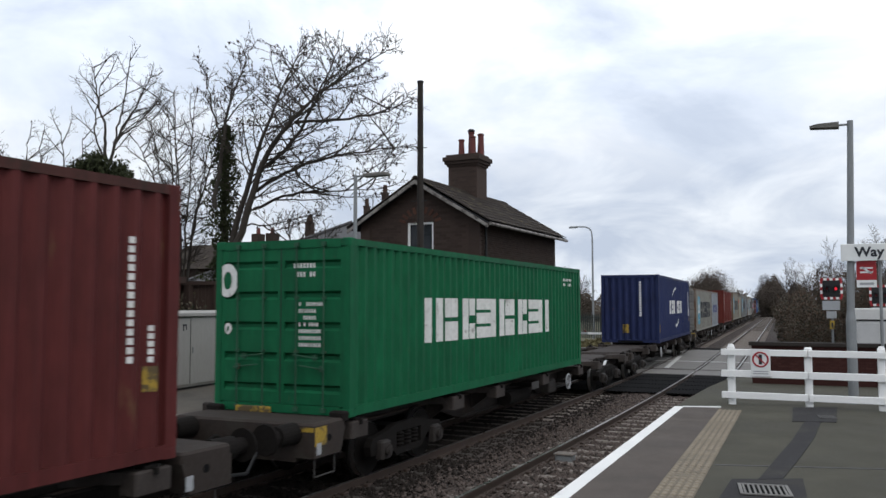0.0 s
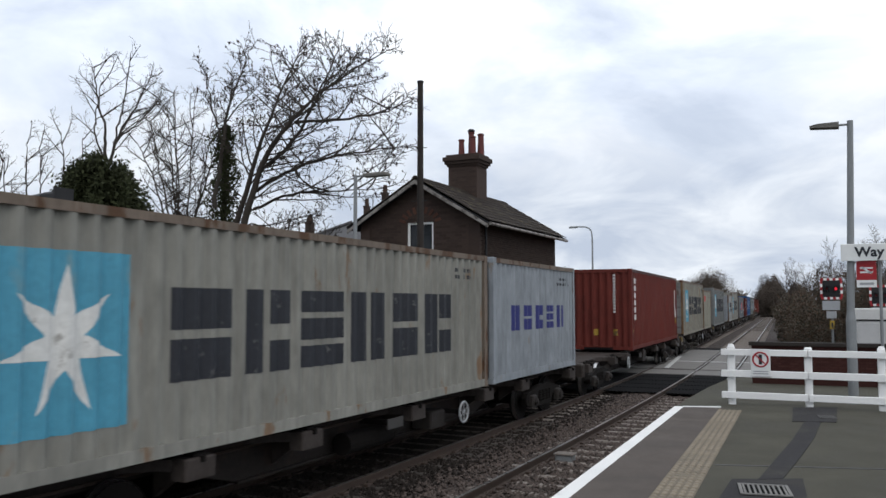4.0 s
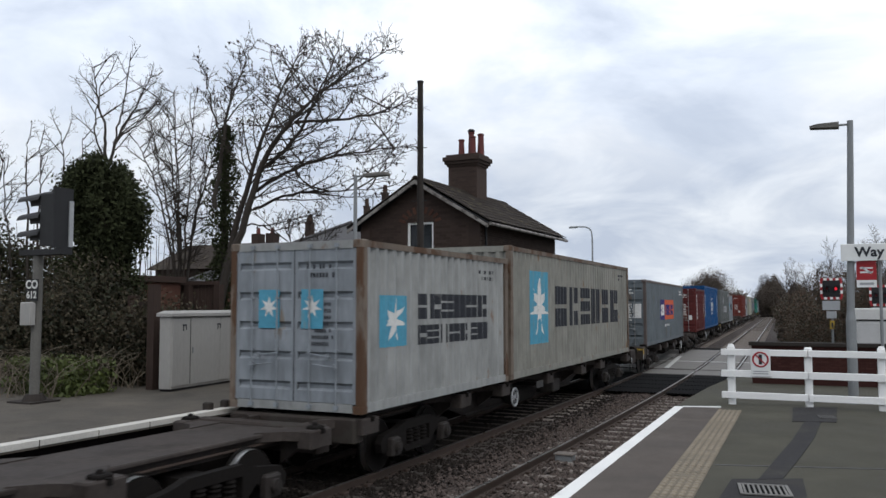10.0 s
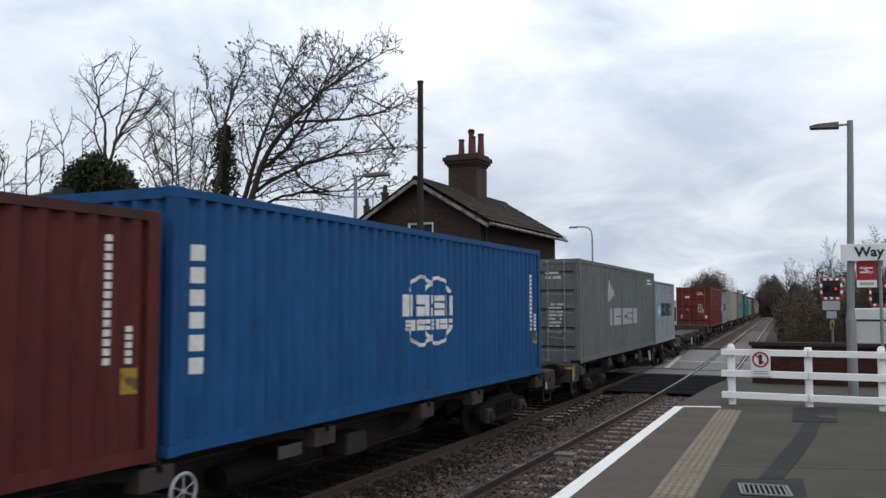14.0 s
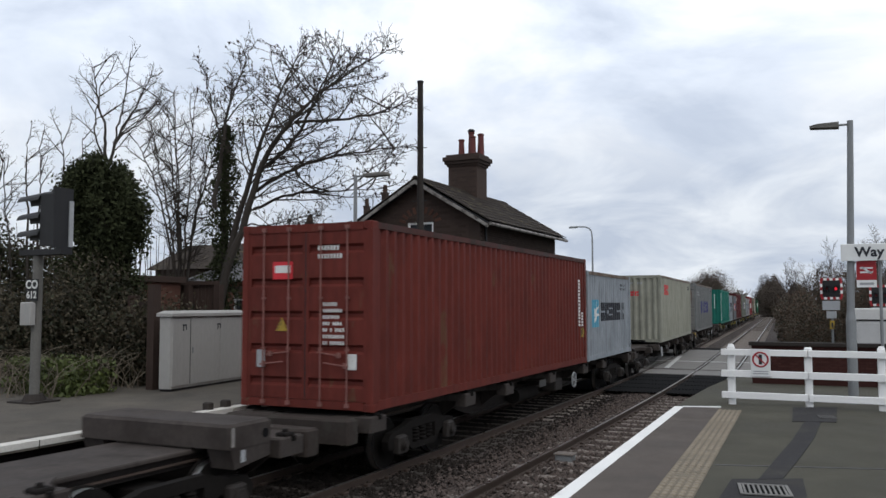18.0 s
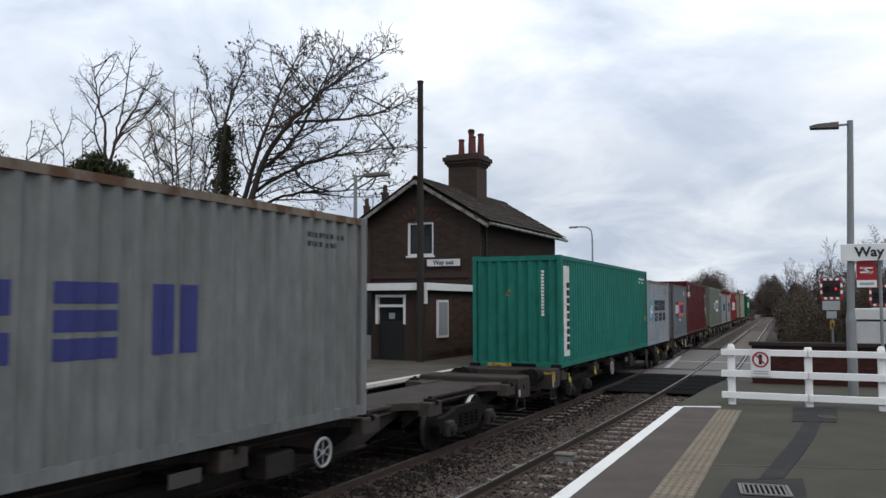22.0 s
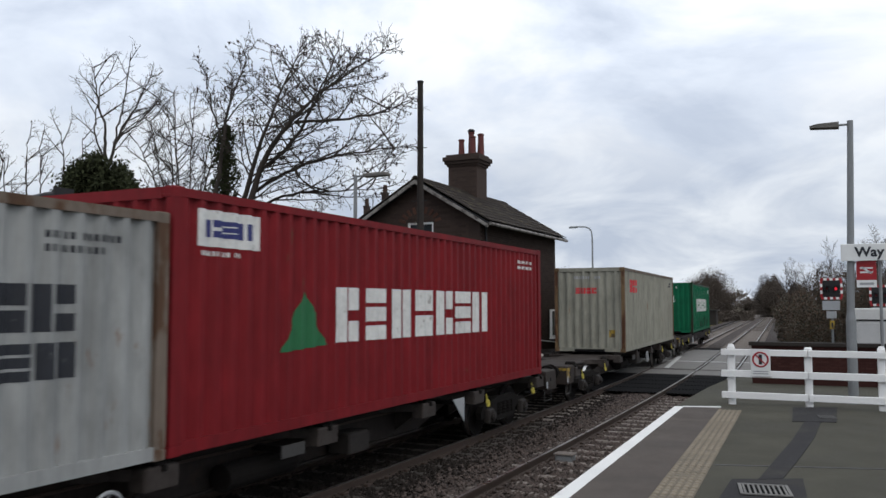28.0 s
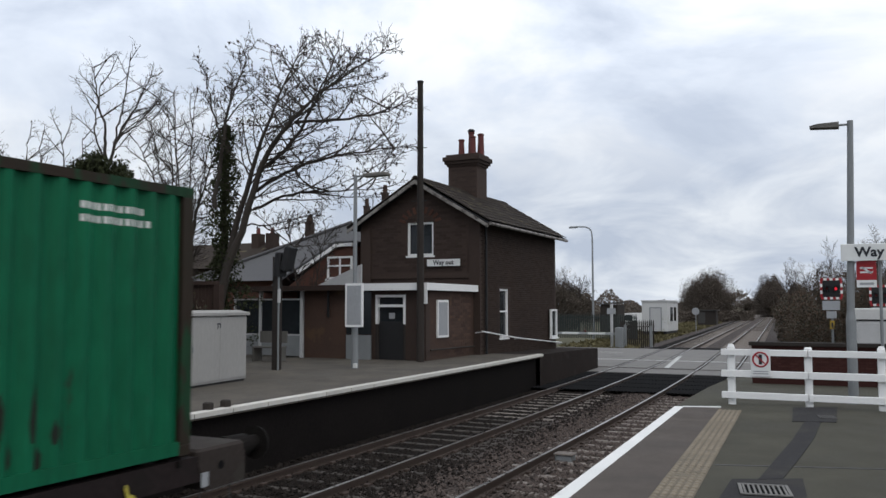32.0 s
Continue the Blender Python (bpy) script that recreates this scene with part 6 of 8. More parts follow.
def make_spine(w, y0, y1, D):
    """A broad spine plate over deep webs that rise above the bogies, with bearers reaching out to the sides."""
    ya, yb = y0 + 0.3, y1 - 0.3
    part("spine_plate", Build().bevel_box(-0.64, ya, 0.925, 0.64, yb, 0.97, 0.012), M["deck_steel"], w, "worn grey-brown top plate")
    for s in (-1, 1):
        x = s * 0.52
        b = Build()
        for p in ([(ya, 0.925), (ya, 0.76), (4.0, 0.76), (5.3, 0.42), (5.3, 0.925)], [(5.3, 0.925), (5.3, 0.42), (D - 5.3, 0.42), (D - 5.3, 0.925)], [(D - 5.3, 0.925), (D - 5.3, 0.42), (D - 4.0, 0.76), (yb, 0.76), (yb, 0.925)]):
            b.prism([(x, y, z) for y, z in p], (s * 0.03, 0, 0))
        part("web", b, M["web_steel"], w, "rust-brown fish-bellied side web")
        part("lower_flange", Build().box(min(x - s * 0.06, x + s * 0.12), 5.3, 0.39, max(x - s * 0.06, x + s * 0.12), D - 5.3, 0.42), M["web_steel"], w)
    for y in (0.3, 3.95, 6.15, 9.3, 12.45, D - 3.95, D - 0.3):
        for s in (-1, 1):
            o = part("load_bearer", cached("bearer", lambda: bearer_arm().mesh("load_bearer")), M["deck_steel"], w, "boxed side arm of the load bearer")
            o.location, o.scale = (0, y, 0), (s, 1, 1)
            k = part("twistlock", cached("tlock", lambda: twistlock().mesh("twistlock")), M["bogie"], w)
            k.location, k.scale = (s * 1.1, y, 0.995), (s, 1, 1)
    # brake pipe and rodding along the web
    for s in (-1, 1):
        part("brake_pipe", Build().tube((s * 0.6, ya, 0.83), (s * 0.6, yb, 0.83), 0.018, n=6), M["rail_side"], w)


def make_ladder(w, y0, y1, D):
    """A deck of long bars and cross bars inside deep outer sills, open between."""
    for s in (-1, 1):
        b = Build()
        x = s * 1.14
        for p in ([(y0, 1.0), (y0, 0.74), (3.9, 0.74), (4.8, 0.6), (4.8, 1.0)], [(4.8, 1.0), (4.8, 0.6), (D - 4.8, 0.6), (D - 4.8, 1.0)], [(D - 4.8, 1.0), (D - 4.8, 0.6), (D - 3.9, 0.74), (y1, 0.74), (y1, 1.0)]):
            b.prism([(x, y, z) for y, z in p], (s * 0.06, 0, 0))
        part("side_sill", b, M["ladder_steel"], w, "deep rusty outer sill")
        part("long_bar", Build().bevel_box(s * 0.3 - 0.085, y0 + 0.3, 0.8, s * 0.3 + 0.085, y1 - 0.3, 0.965, 0.012), M["ladder_steel"], w)
        part("sill_cap", Build().box(s * 1.14 - 0.06, y0, 1.0, s * 1.14 + 0.06, y1, 1.02), M["ladder_steel"], w)
    for y in (0.2, 2.35, 4.6, 6.2, 7.9, 9.3, 10.7, 12.4, D - 4.6, D - 2.35, D - 0.2):
        part("cross_bar", Build().bevel_box(-1.14, y - 0.09, 0.8, 1.14, y + 0.09, 0.955, 0.012), M["ladder_steel"], w)
        for s in (-1, 1):
            if 0.5 < y < D - 0.5:
                # gusset struts that splay from the long bar out to the sill
                for e in (-1, 1):
                    part("gusset", Build().prism([(s * 0.38, y + e * 0.75, 0.86), (s * 0.38, y + e * 0.95, 0.86), (s * 0.8, y + e * 0.42, 0.86), (s * 1.14, y + e * 0.22, 0.86), (s * 1.14, y + e * 0.09, 0.86), (s * 0.72, y + e * 0.3, 0.86)], (0, 0, 0.085)), M["ladder_steel"], w)
    for y in (0.2, 6.0, 6.4, 12.2, 12.6, D - 0.2):
        for s in (-1, 1):
            k = part("twistlock", cached("tlock", lambda: twistlock().mesh("twistlock")), M["bogie"], w)
            k.location, k.scale = (s * 1.08, y, 1.0), (s, 1, 1)


def make_wagon(i, s0, lead, rear, hooks=False):
    """A long skeletal container wagon; lead and rear are the lengths by which its frame pokes out past the load."""
    D = 18.6
    y0, y1 = -lead, D + rear
    w = thing("flat_wagon", "dark rusty ladder-framed container wagon on two bogies" if i == 20 else "dark rusty spine-framed container wagon on two bogies", "wagon", group="wagons of the train")
    if i == 20:
        make_ladder(w, y0, y1, D)
    else:
        make_spine(w, y0, y1, D)
    make_bogie(w, 2.2)
    make_bogie(w, D - 2.2)
    for ya, d, ext in ((y0, -1, lead), (y1, 1, rear)):
        if ext > 0.5:
            lo, hi = min(ya, ya - d * 0.8), max(ya, ya - d * 0.8)
            b = Build().bevel_box(-1.21, lo, DECK - 0.1, 1.21, hi, DECK + 0.02, 0.03)
            for s in (-1, 1):
                b.prism([(s * 1.21, lo, DECK - 0.1), (s * 1.21, hi, DECK - 0.1), (s * 1.21, hi - (0.12 if d < 0 else 0), DECK - 0.44), (s * 1.21, lo + (0 if d < 0 else 0.12), DECK - 0.44)], (-s * 0.3, 0, 0))
            b.box(-0.91, min(ya, ya - d * 0.12), DECK - 0.5, 0.91, max(ya, ya - d * 0.12), DECK - 0.1)
            hb = part("end_block", b, M["end_block"], w, "boxy brown end platform")
            for s in (-1, 1):
                # no opening here: a thin near-black disc paints the shade of the hole
                part("lashing_hole", Build().tube((s * 1.2, (lo + hi) / 2 - 0.02, DECK - 0.2), (s * 1.213, (lo + hi) / 2 - 0.02, DECK - 0.2), 0.05, n=10), M["rubber"], hb)
                part("data_plate", Build().box(s * 1.212 - 0.004, lo + 0.06, DECK - 0.4, s * 1.212 + 0.004, lo + 0.17, DECK - 0.24), M["mark_grey"], hb, "small pale data plate")
                if d < 0:
                    part("hazard_corner", Build().box(s * 1.212 - 0.003, lo + 0.02, DECK - 0.28, s * 1.212 + 0.003, lo + 0.3, DECK - 0.03).box(min(s * 0.92, s * 1.2), lo - 0.004, DECK - 0.09, max(s * 0.92, s * 1.2), lo - 0.001, DECK - 0.03), M["yellow"], hb, "scuffed yellow corner")
                part("buffer", Build().tube((s * 0.87, ya, DECK - 0.12), (s * 0.87, ya + d * 0.4, DECK - 0.12), 0.15, 0.14, 18).tube((s * 0.87, ya + d * 0.4, DECK - 0.12), (s * 0.87, ya + d * 0.6, DECK - 0.12), 0.1, n=16)
                     .tube((s * 0.87, ya + d * 0.6, DECK - 0.12), (s * 0.87, ya + d * 0.64, DECK - 0.12), 0.21, 0.2, 20), M["bogie"], w, "round dark buffer")
                part("step_iron", Build().tube((s * 1.15, lo + 0.1, DECK - 0.44), (s * 1.15, lo + 0.1, DECK - 0.7), 0.011, n=6).tube((s * 1.15, lo + 0.1, DECK - 0.7), (s * 1.15, hi - 0.2, DECK - 0.7), 0.011, n=6).tube((s * 1.15, hi - 0.2, DECK - 0.7), (s * 1.15, hi - 0.2, DECK - 0.44), 0.011, n=6), M["panel_grey"], w)
                if d < 0:
                    part("corner_stop", Build().bevel_box(s * 1.1 - 0.13, -0.18, DECK - 0.02, s * 1.1 + 0.13, -0.02, DECK + 0.1, 0.02), M["bogie"], w)
            if d < 0:
                part("stop_plate", Build().bevel_box(-0.76, -0.07, DECK + 0.015, -0.12, -0.03, DECK + 0.1, 0.01), M["yellow"], w, "yellow stop plate on the deck end")
            part("coupling", Build().tube((0, ya, DECK - 0.2), (0, ya + d * 0.75, DECK - 0.28), 0.05, n=8).ring((0, ya + d * 0.55, DECK - 0.3), (1, 0, 0), 0.16, 0.035, 14, 6), M["bogie"], w)
            part("brake_hose", Build().tube((0.35, ya, DECK - 0.3), (0.42, ya + d * 0.4, DECK - 0.62), 0.025, n=6).tube((0.42, ya + d * 0.4, DECK - 0.62), (0.3, ya + d * 0.75, DECK - 0.6), 0.025, n=6), M["black"], w)
        else:
            part("headstock", Build().bevel_box(-1.12, min(ya, ya - d * 0.3), DECK - 0.42, 1.12, max(ya, ya - d * 0.3), DECK - 0.06, 0.03), M["end_block"], w)
            part("drawbar", Build().tube((0, ya, DECK - 0.25), (0, ya + d * 0.5, DECK - 0.25), 0.07, n=8), M["bogie"], w)
    if i == 11:
        # raised end platform of the empty wagon, with a boxed skirt at each side
        b = Build().bevel_box(-1.21, 17.08, 1.0, 1.21, 17.88, 1.29, 0.035)
        b.box(-0.6, 17.12, 0.965, 0.6, 17.84, 1.0)
        for s in (-1, 1):
            b.prism([(s * 1.2, 17.45, 1.01), (s * 1.2, 17.86, 1.01), (s * 1.2, 17.86, 0.84), (s * 1.2, 17.2, 0.76), (s * 1.2, 17.12, 1.01)], (-s * 0.35, 0, 0))
        hb = part("raised_platform", b, M["deck_steel"], w, "raised boxy end platform with worn edges")
        for s in (-1, 1):
            # hole shown by a near-black disc, its shade in the colour
            part("lashing_hole", Build().tube((s * 1.2, 17.75, 1.12), (s * 1.214, 17.75, 1.12), 0.06, n=12), M["rubber"], hb)
            part("worn_edge", Build().box(s * 1.212 - 0.003, 17.12, 1.03, s * 1.212 + 0.003, 17.17, 1.25), M["verge_grey"], hb, "pale worn edge")
            part("data_plate", Build().box(s * 1.202 - 0.004, 17.3, 0.83, s * 1.202 + 0.004, 17.38, 0.97), M["mark_grey"], hb, "small pale data plate")
    # brake gear, hand wheel, hanging boxes
    yw = {2: 7.1, 7: 6.6, 9: 6.5, 11: 5.5, 13: 6.6, 16: 5.0, 18: 5.4}.get(i, 11.1 if i in (1, 3, 5, 6, 8, 10, 12, 14, 17, 19) else 5.9)
    part("hand_wheel", Build().ring((1.24, yw, 0.68), (1, 0, 0), 0.19, 0.02, 24, 6).tube((1.2, yw, 0.68), (1.26, yw, 0.68), 0.025, n=10)
         .tube((1.24, yw, 0.5), (1.24, yw, 0.86), 0.008, n=6).tube((1.24, yw - 0.17, 0.6), (1.24, yw + 0.17, 0.76), 0.008, n=6).tube((1.24, yw - 0.17, 0.76), (1.24, yw + 0.17, 0.6), 0.008, n=6), M["mark_grey"], w, "pale brake hand wheel")
    part("wheel_bracket", Build().box(0.55, yw - 0.03, 0.64, 1.21, yw + 0.03, 0.72), M["bogie"], w)
    part("brake_tank", Build().tube((0.75, 7.6, 0.56), (0.75, 9.0, 0.56), 0.17, n=16), M["bogie"], w)
    part("brake_box", Build().bevel_box(0.6, 10.2, 0.46, 1.0, 10.8, 0.76, 0.03), M["axlebox"], w)
    part("data_panel", Build().box(1.18, 8.25, 0.72, 1.2, 8.75, 0.88), M["panel_grey"], w, "grey data panel")
    part("panel_bracket", Build().box(0.55, 8.45, 0.76, 1.18, 8.55, 0.84), M["bogie"], w)
    if hooks:
        if i in (16, 18):
            part("bracket", Build().prism([(1.2, 13.4, 0.95), (1.2, 13.9, 0.95), (1.2, 13.9, 0.5)], (0.02, 0, 0)), M["mark_grey"], w, "pale triangular bracket")
            part("bracket_arm", Build().box(0.55, 13.6, 0.84, 1.2, 13.72, 0.9), M["bogie"], w)
        for y in (0.7, 3.6, D - 3.6, D - 0.9):
            part("lifting_hook", Build().ring((1.23, y + 0.03, 0.72), (1, 0, 0.15), 0.06, 0.022, 14, 6).tube((1.22, y - 0.03, 0.9), (1.23, y + 0.0, 0.77), 0.018, n=6), M["hook_yellow"], w, "yellow hook")
    WAGONS.append((w, s0, D))


# leading end of each load deck along the train
DECKS = [-11.7, 10.32, 29.4, 51.72, 71.6, 92.98, 114.3, 133.6, 155.45, 174.7, 196.6, 217.2, 237.4, 256.6, 278.5, 300.5, 320.3, 342.3, 362.0, 383.3, 404.8]


def make_train():
    for i, spec in enumerate(TRAIN):
        make_container(i, spec)
    for i, s in enumerate(DECKS):
        before = s - DECKS[i - 1] - 18.6 if i else 3.4
        after = DECKS[i + 1] - s - 18.6 if i + 1 < len(DECKS) else 3.4
        make_wagon(i, s, 0.9 if before > 1.8 else max(0.05, before / 2 - 0.35), 0.9 if after > 1.8 else max(0.05, after / 2 - 0.35), i >= 15)


make_train()


# ---------------- things on the far platform ----------------
def make_cabinet():
    c = thing("equipment_cabinet", "pale grey steel lineside cabinet with double doors on the platform", "cabinet", pose(-4.22, 12.5, 1.0, rz=7.4))
    # front along the line
    D, L = 0.3, 2.73
    part("plinth", Build().box(-D, 0.05, 0, -0.04, L - 0.05, 0.05), M["tarmac_dark"], c)
    part("body", Build().bevel_box(-D, 0.0, 0.05, -0.02, L, 1.46, 0.02), M["cabinet"], c)
    lid = Build()
    ring = [(-D - 0.04, -0.04), (0.04, -0.04), (0.04, L + 0.04), (-D - 0.04, L + 0.04)]
    top = [(-D + 0.02, 0.1), (-0.06, 0.1), (-0.06, L - 0.25), (-D + 0.02, L - 0.25)]
    lid.v = [(x, y, 1.46) for x, y in ring] + [(x, y, 1.52) for x, y in ring] + [(x, y, 1.575) for x, y in top]
    lid.f = [(3, 2, 1, 0), (8, 9, 10, 11)] + [(a + i, a + (i + 1) % 4, a + 4 + (i + 1) % 4, a + 4 + i) for a in (0, 4) for i in range(4)]
    part("lid", lid, M["cabinet"], c, "shallow hipped steel lid")
    for y0, y1 in ((0.03, 0.6), (0.62, 1.66), (1.668, L - 0.03)):
        part("door", Build().bevel_box(-0.03, y0, 0.1, 0.0, y1, 1.43, 0.008), M["cabinet"], c)
    part("door_gap", Build().box(-0.018, 0.602, 0.12, -0.002, 0.618, 1.4), M["black"], c)
    for y in (0.4, 1.6):
        part("marking", Build().box(0.0, y - 0.07, 1.27, 0.004, y + 0.07, 1.3).box(0.0, y - 0.05, 1.17, 0.004, y - 0.02, 1.27).box(0.0, y + 0.04, 1.19, 0.004, y + 0.07, 1.27), M["mark_black"], c)
    part("hasp", Build().box(0.0, 0.66, 0.72, 0.02, 0.69, 0.84), M["grey_metal"], c)


def make_signal():
    s = thing("colour_light_signal", "black colour-light railway signal with hooded lamps on a grey post", "signal", pose(-5.16, 10.2, 1.0))
    part("post", Build().tube((0, 0, 0.12), (0, 0, 2.6), 0.085, n=14), M["signal_post"], s)
    part("base", Build().tube((0, 0, 0), (0, 0, 0.14), 0.22, 0.15, 14).box(-0.3, -0.3, 0, 0.3, 0.3, 0.03), M["timber_dark"], s)
    head = part("head", Build().bevel_box(0.12, -0.12, 2.72, 0.56, 0.12, 3.66, 0.04), M["black"], s, "black signal head")
    part("backboard", Build().box(0.56, -0.2, 2.66, 0.6, 0.2, 3.72), M["black"], head)
    part("edge_strip", Build().box(0.6, 0.11, 2.7, 0.63, 0.19, 3.5), M["mark_grey"], head, "pale edge of the casing")
    for z in (3.5, 3.18, 2.88):
        h = Build()
        for i in range(10):
            a0, a1 = math.pi * i / 9 - 0.15, math.pi * (i + 1) / 9 - 0.15
            if i == 9:
                break
            p = [(0.15, 0.16 * math.cos(a0), z + 0.16 * math.sin(a0)), (0.15, 0.16 * math.cos(a1), z + 0.16 * math.sin(a1)),
                 (-0.42, 0.14 * math.cos(a1), z - 0.02 + 0.13 * math.sin(a1)), (-0.42, 0.14 * math.cos(a0), z - 0.02 + 0.13 * math.sin(a0))]
            h.prism(p, (0, 0, 0.008))
        part("hood", h, M["black"], head)
    part("bracket", Build().box(-0.35, -0.12, 2.56, 0.7, 0.12, 2.66), M["black"], s)
    pl = part("number_plate", Build().box(-0.14, -0.115, 1.76, 0.14, -0.09, 2.14), M["black"], s, "black plate with white characters")
    writing("CO", 0.2, M["mark_white"], pl, pose(0, -0.118, 2.04, 90))
    writing("612", 0.17, M["mark_white"], pl, pose(0, -0.118, 1.86, 90))
    part("phone_box", Build().bevel_box(-0.19, -0.2, 1.34, 0.09, -0.085, 1.74, 0.02), M["cabinet"], s, "pale grey telephone box")


def make_far_posts():
    l = thing("platform_lamp", "grey platform lamp post with a flat lantern", "lamp post", pose(-4.28, 19.3, 1.0))
    part("base", Build().tube((0, 0, 0), (0, 0, 1.1), 0.1, 0.09, 14), M["grey_metal"], l)
    part("pole", Build().tube((0, 0, 1.1), (0, 0, 5.2), 0.06, 0.05, 14), M["grey_metal"], l)
    part("arm", Build().tube((0, 0, 5.15), (0.25, 0.1, 5.2), 0.025, n=8), M["grey_metal"], l)
    part("lantern", Build().bevel_box(0.2, 0.0, 5.14, 0.95, 0.28, 5.24, 0.04), M["signal_post"], l, "flat dull grey lantern")
    part("base_mark", Build().box(0.04, -0.14, 0.02, 0.14, -0.08, 0.14), M["mark_white"], l)
    nb = thing("notice_board", "white framed notice board fixed to the lamp post", "notice board", pose(-4.2, 19.12, 2.1))
    part("frame", Build().box(-0.27, 0, 0, 0.27, 0.05, 1.16), M["white_paint"], nb)
    part("poster", Build().box(-0.22, -0.004, 0.06, 0.22, 0.0, 1.1), M["mark_grey"], nb)
    # dark mast
    m = thing("timber_mast", "tall dark timber pole in front of the house", "pole", pose(-3.86, 22.3, 1.0))
    part("pole", Build().tube((0, 0, 0), (0.0, 0, 8.4), 0.115, 0.085, 14), M["timber_dark"], m)
    part("cap", Build().tube((0, 0, 8.4), (0, 0, 8.46), 0.1, n=14), M["black"], m)
    part("step_bolt", Build().tube((-0.3, -0.05, 4.8), (0.25, -0.05, 4.8), 0.012, n=6).tube((0.05, -0.05, 6.4), (0.25, -0.05, 6.4), 0.012, n=6), M["black"], m)
    # post with a pair of hooded boxes
    p = thing("repeater_post", "dark post with a cable and two black hooded indicators", "signal post", pose(-5.86, 18.0, 1.0))
    part("post", Build().box(-0.09, -0.09, 0, 0.09, 0.09, 2.95), M["timber_dark"], p)
    part("cable_pipe", Build().tube((0.12, -0.1, 0), (0.12, -0.1, 2.7), 0.025, n=8), M["grey_metal"], p)
    part("control_box", Build().bevel_box(0.12, -0.16, 1.75, 0.18, -0.08, 2.1, 0.01), M["grey_trim"], p)
    for x, z, tl in ((0.1, 2.75, 5), (0.36, 2.9, 14)):
        h = part("indicator", Build().bevel_box(-0.1, -0.18, -0.32, 0.1, 0.18, 0.32, 0.03), M["black"], p, "black hooded indicator")
        h.matrix_basis = pose(x, 0, z, 0, tl, 0)
    part("bracket", Build().box(-0.05, -0.04, 2.55, 0.5, 0.04, 2.62), M["black"], p)
    # small trolley-like seat by the shelter
    t = thing("bench", "small dull metal bench by the shelter", "bench", pose(-8.1, 20.6, 1.0))
    part("seat", Build().box(-0.5, -0.2, 0.4, 0.5, 0.2, 0.45), M["signal_post"], t)
    for x in (-0.45, 0.45):
        part("leg", Build().box(x - 0.03, -0.2, 0, x + 0.03, 0.2, 0.4), M["signal_post"], t)
    part("backrest", Build().box(-0.5, 0.2, 0.55, 0.5, 0.24, 0.9), M["signal_post"], t)
    for k in range(2):
        b = thing("timber_block", "small dark block lying on the platform edge", "block", pose(-1.66, 10.65 + 0.42 * k, 1.0))
        part("block", Build().bevel_box(-0.07, -0.07, 0, 0.07, 0.07, 0.12, 0.02), M["timber_dark"], b)
    # fence behind the platform
    f = thing("timber_fence", "weathered brown timber fence with posts behind the platform", "fence", kind="structure")
    for (x, y, h) in ((-4.95, 12.75, 2.1), (-6.7, 13.9, 1.9), (-8.6, 16.4, 2.2), (-7.6, 16.6, 2.2), (-6.75, 16.75, 2.2)):
        part("post", Build().box(x - 0.09, y - 0.09, 0.6, x + 0.09, y + 0.09, 1.0 + h), M["timber_brown"], f)
    for i in range(5):
        z = 1.25 + 0.33 * i
        part("board", Build().prism([(-4.98, 12.82, z), (-6.7, 14.0, z), (-6.7, 14.0, z + 0.2), (-4.98, 12.82, z + 0.2)], (-0.02, 0.04, 0)), M["timber_brown"], f)
    n = 18
    for i in range(n):
        t0, t1 = i / n, (i + 0.94) / n
        a, b = Vector((-8.6, 16.5, 0)), Vector((-6.75, 16.8, 0))
        pa, pb = a.lerp(b, t0), a.lerp(b, t1)
        part("board", Build().prism([(pa.x, pa.y, 0.7), (pb.x, pb.y, 0.7), (pb.x, pb.y, 3.2), (pa.x, pa.y, 3.2)], (-0.015, 0.02, 0)), M["timber_brown"], f)
    part("top_rail", Build().prism([(-8.65, 16.42, 3.2), (-6.7, 16.72, 3.2), (-6.7, 16.72, 3.3), (-8.65, 16.42, 3.3)], (-0.06, 0.06, 0)), M["timber_brown"], f)
    sh = thing("garden_shed", "reddish brick outbuilding with a flat dark roof", "shed", pose(-8.2, 14.9, 0.5))
    part("wall", Build().box(-1.2, 0, 0, 0.6, 1.4, 2.75), M["brick_red"], sh)
    part("roof", Build().box(-1.3, -0.1, 2.75, 0.7, 1.5, 2.9), M["timber_brown"], sh)


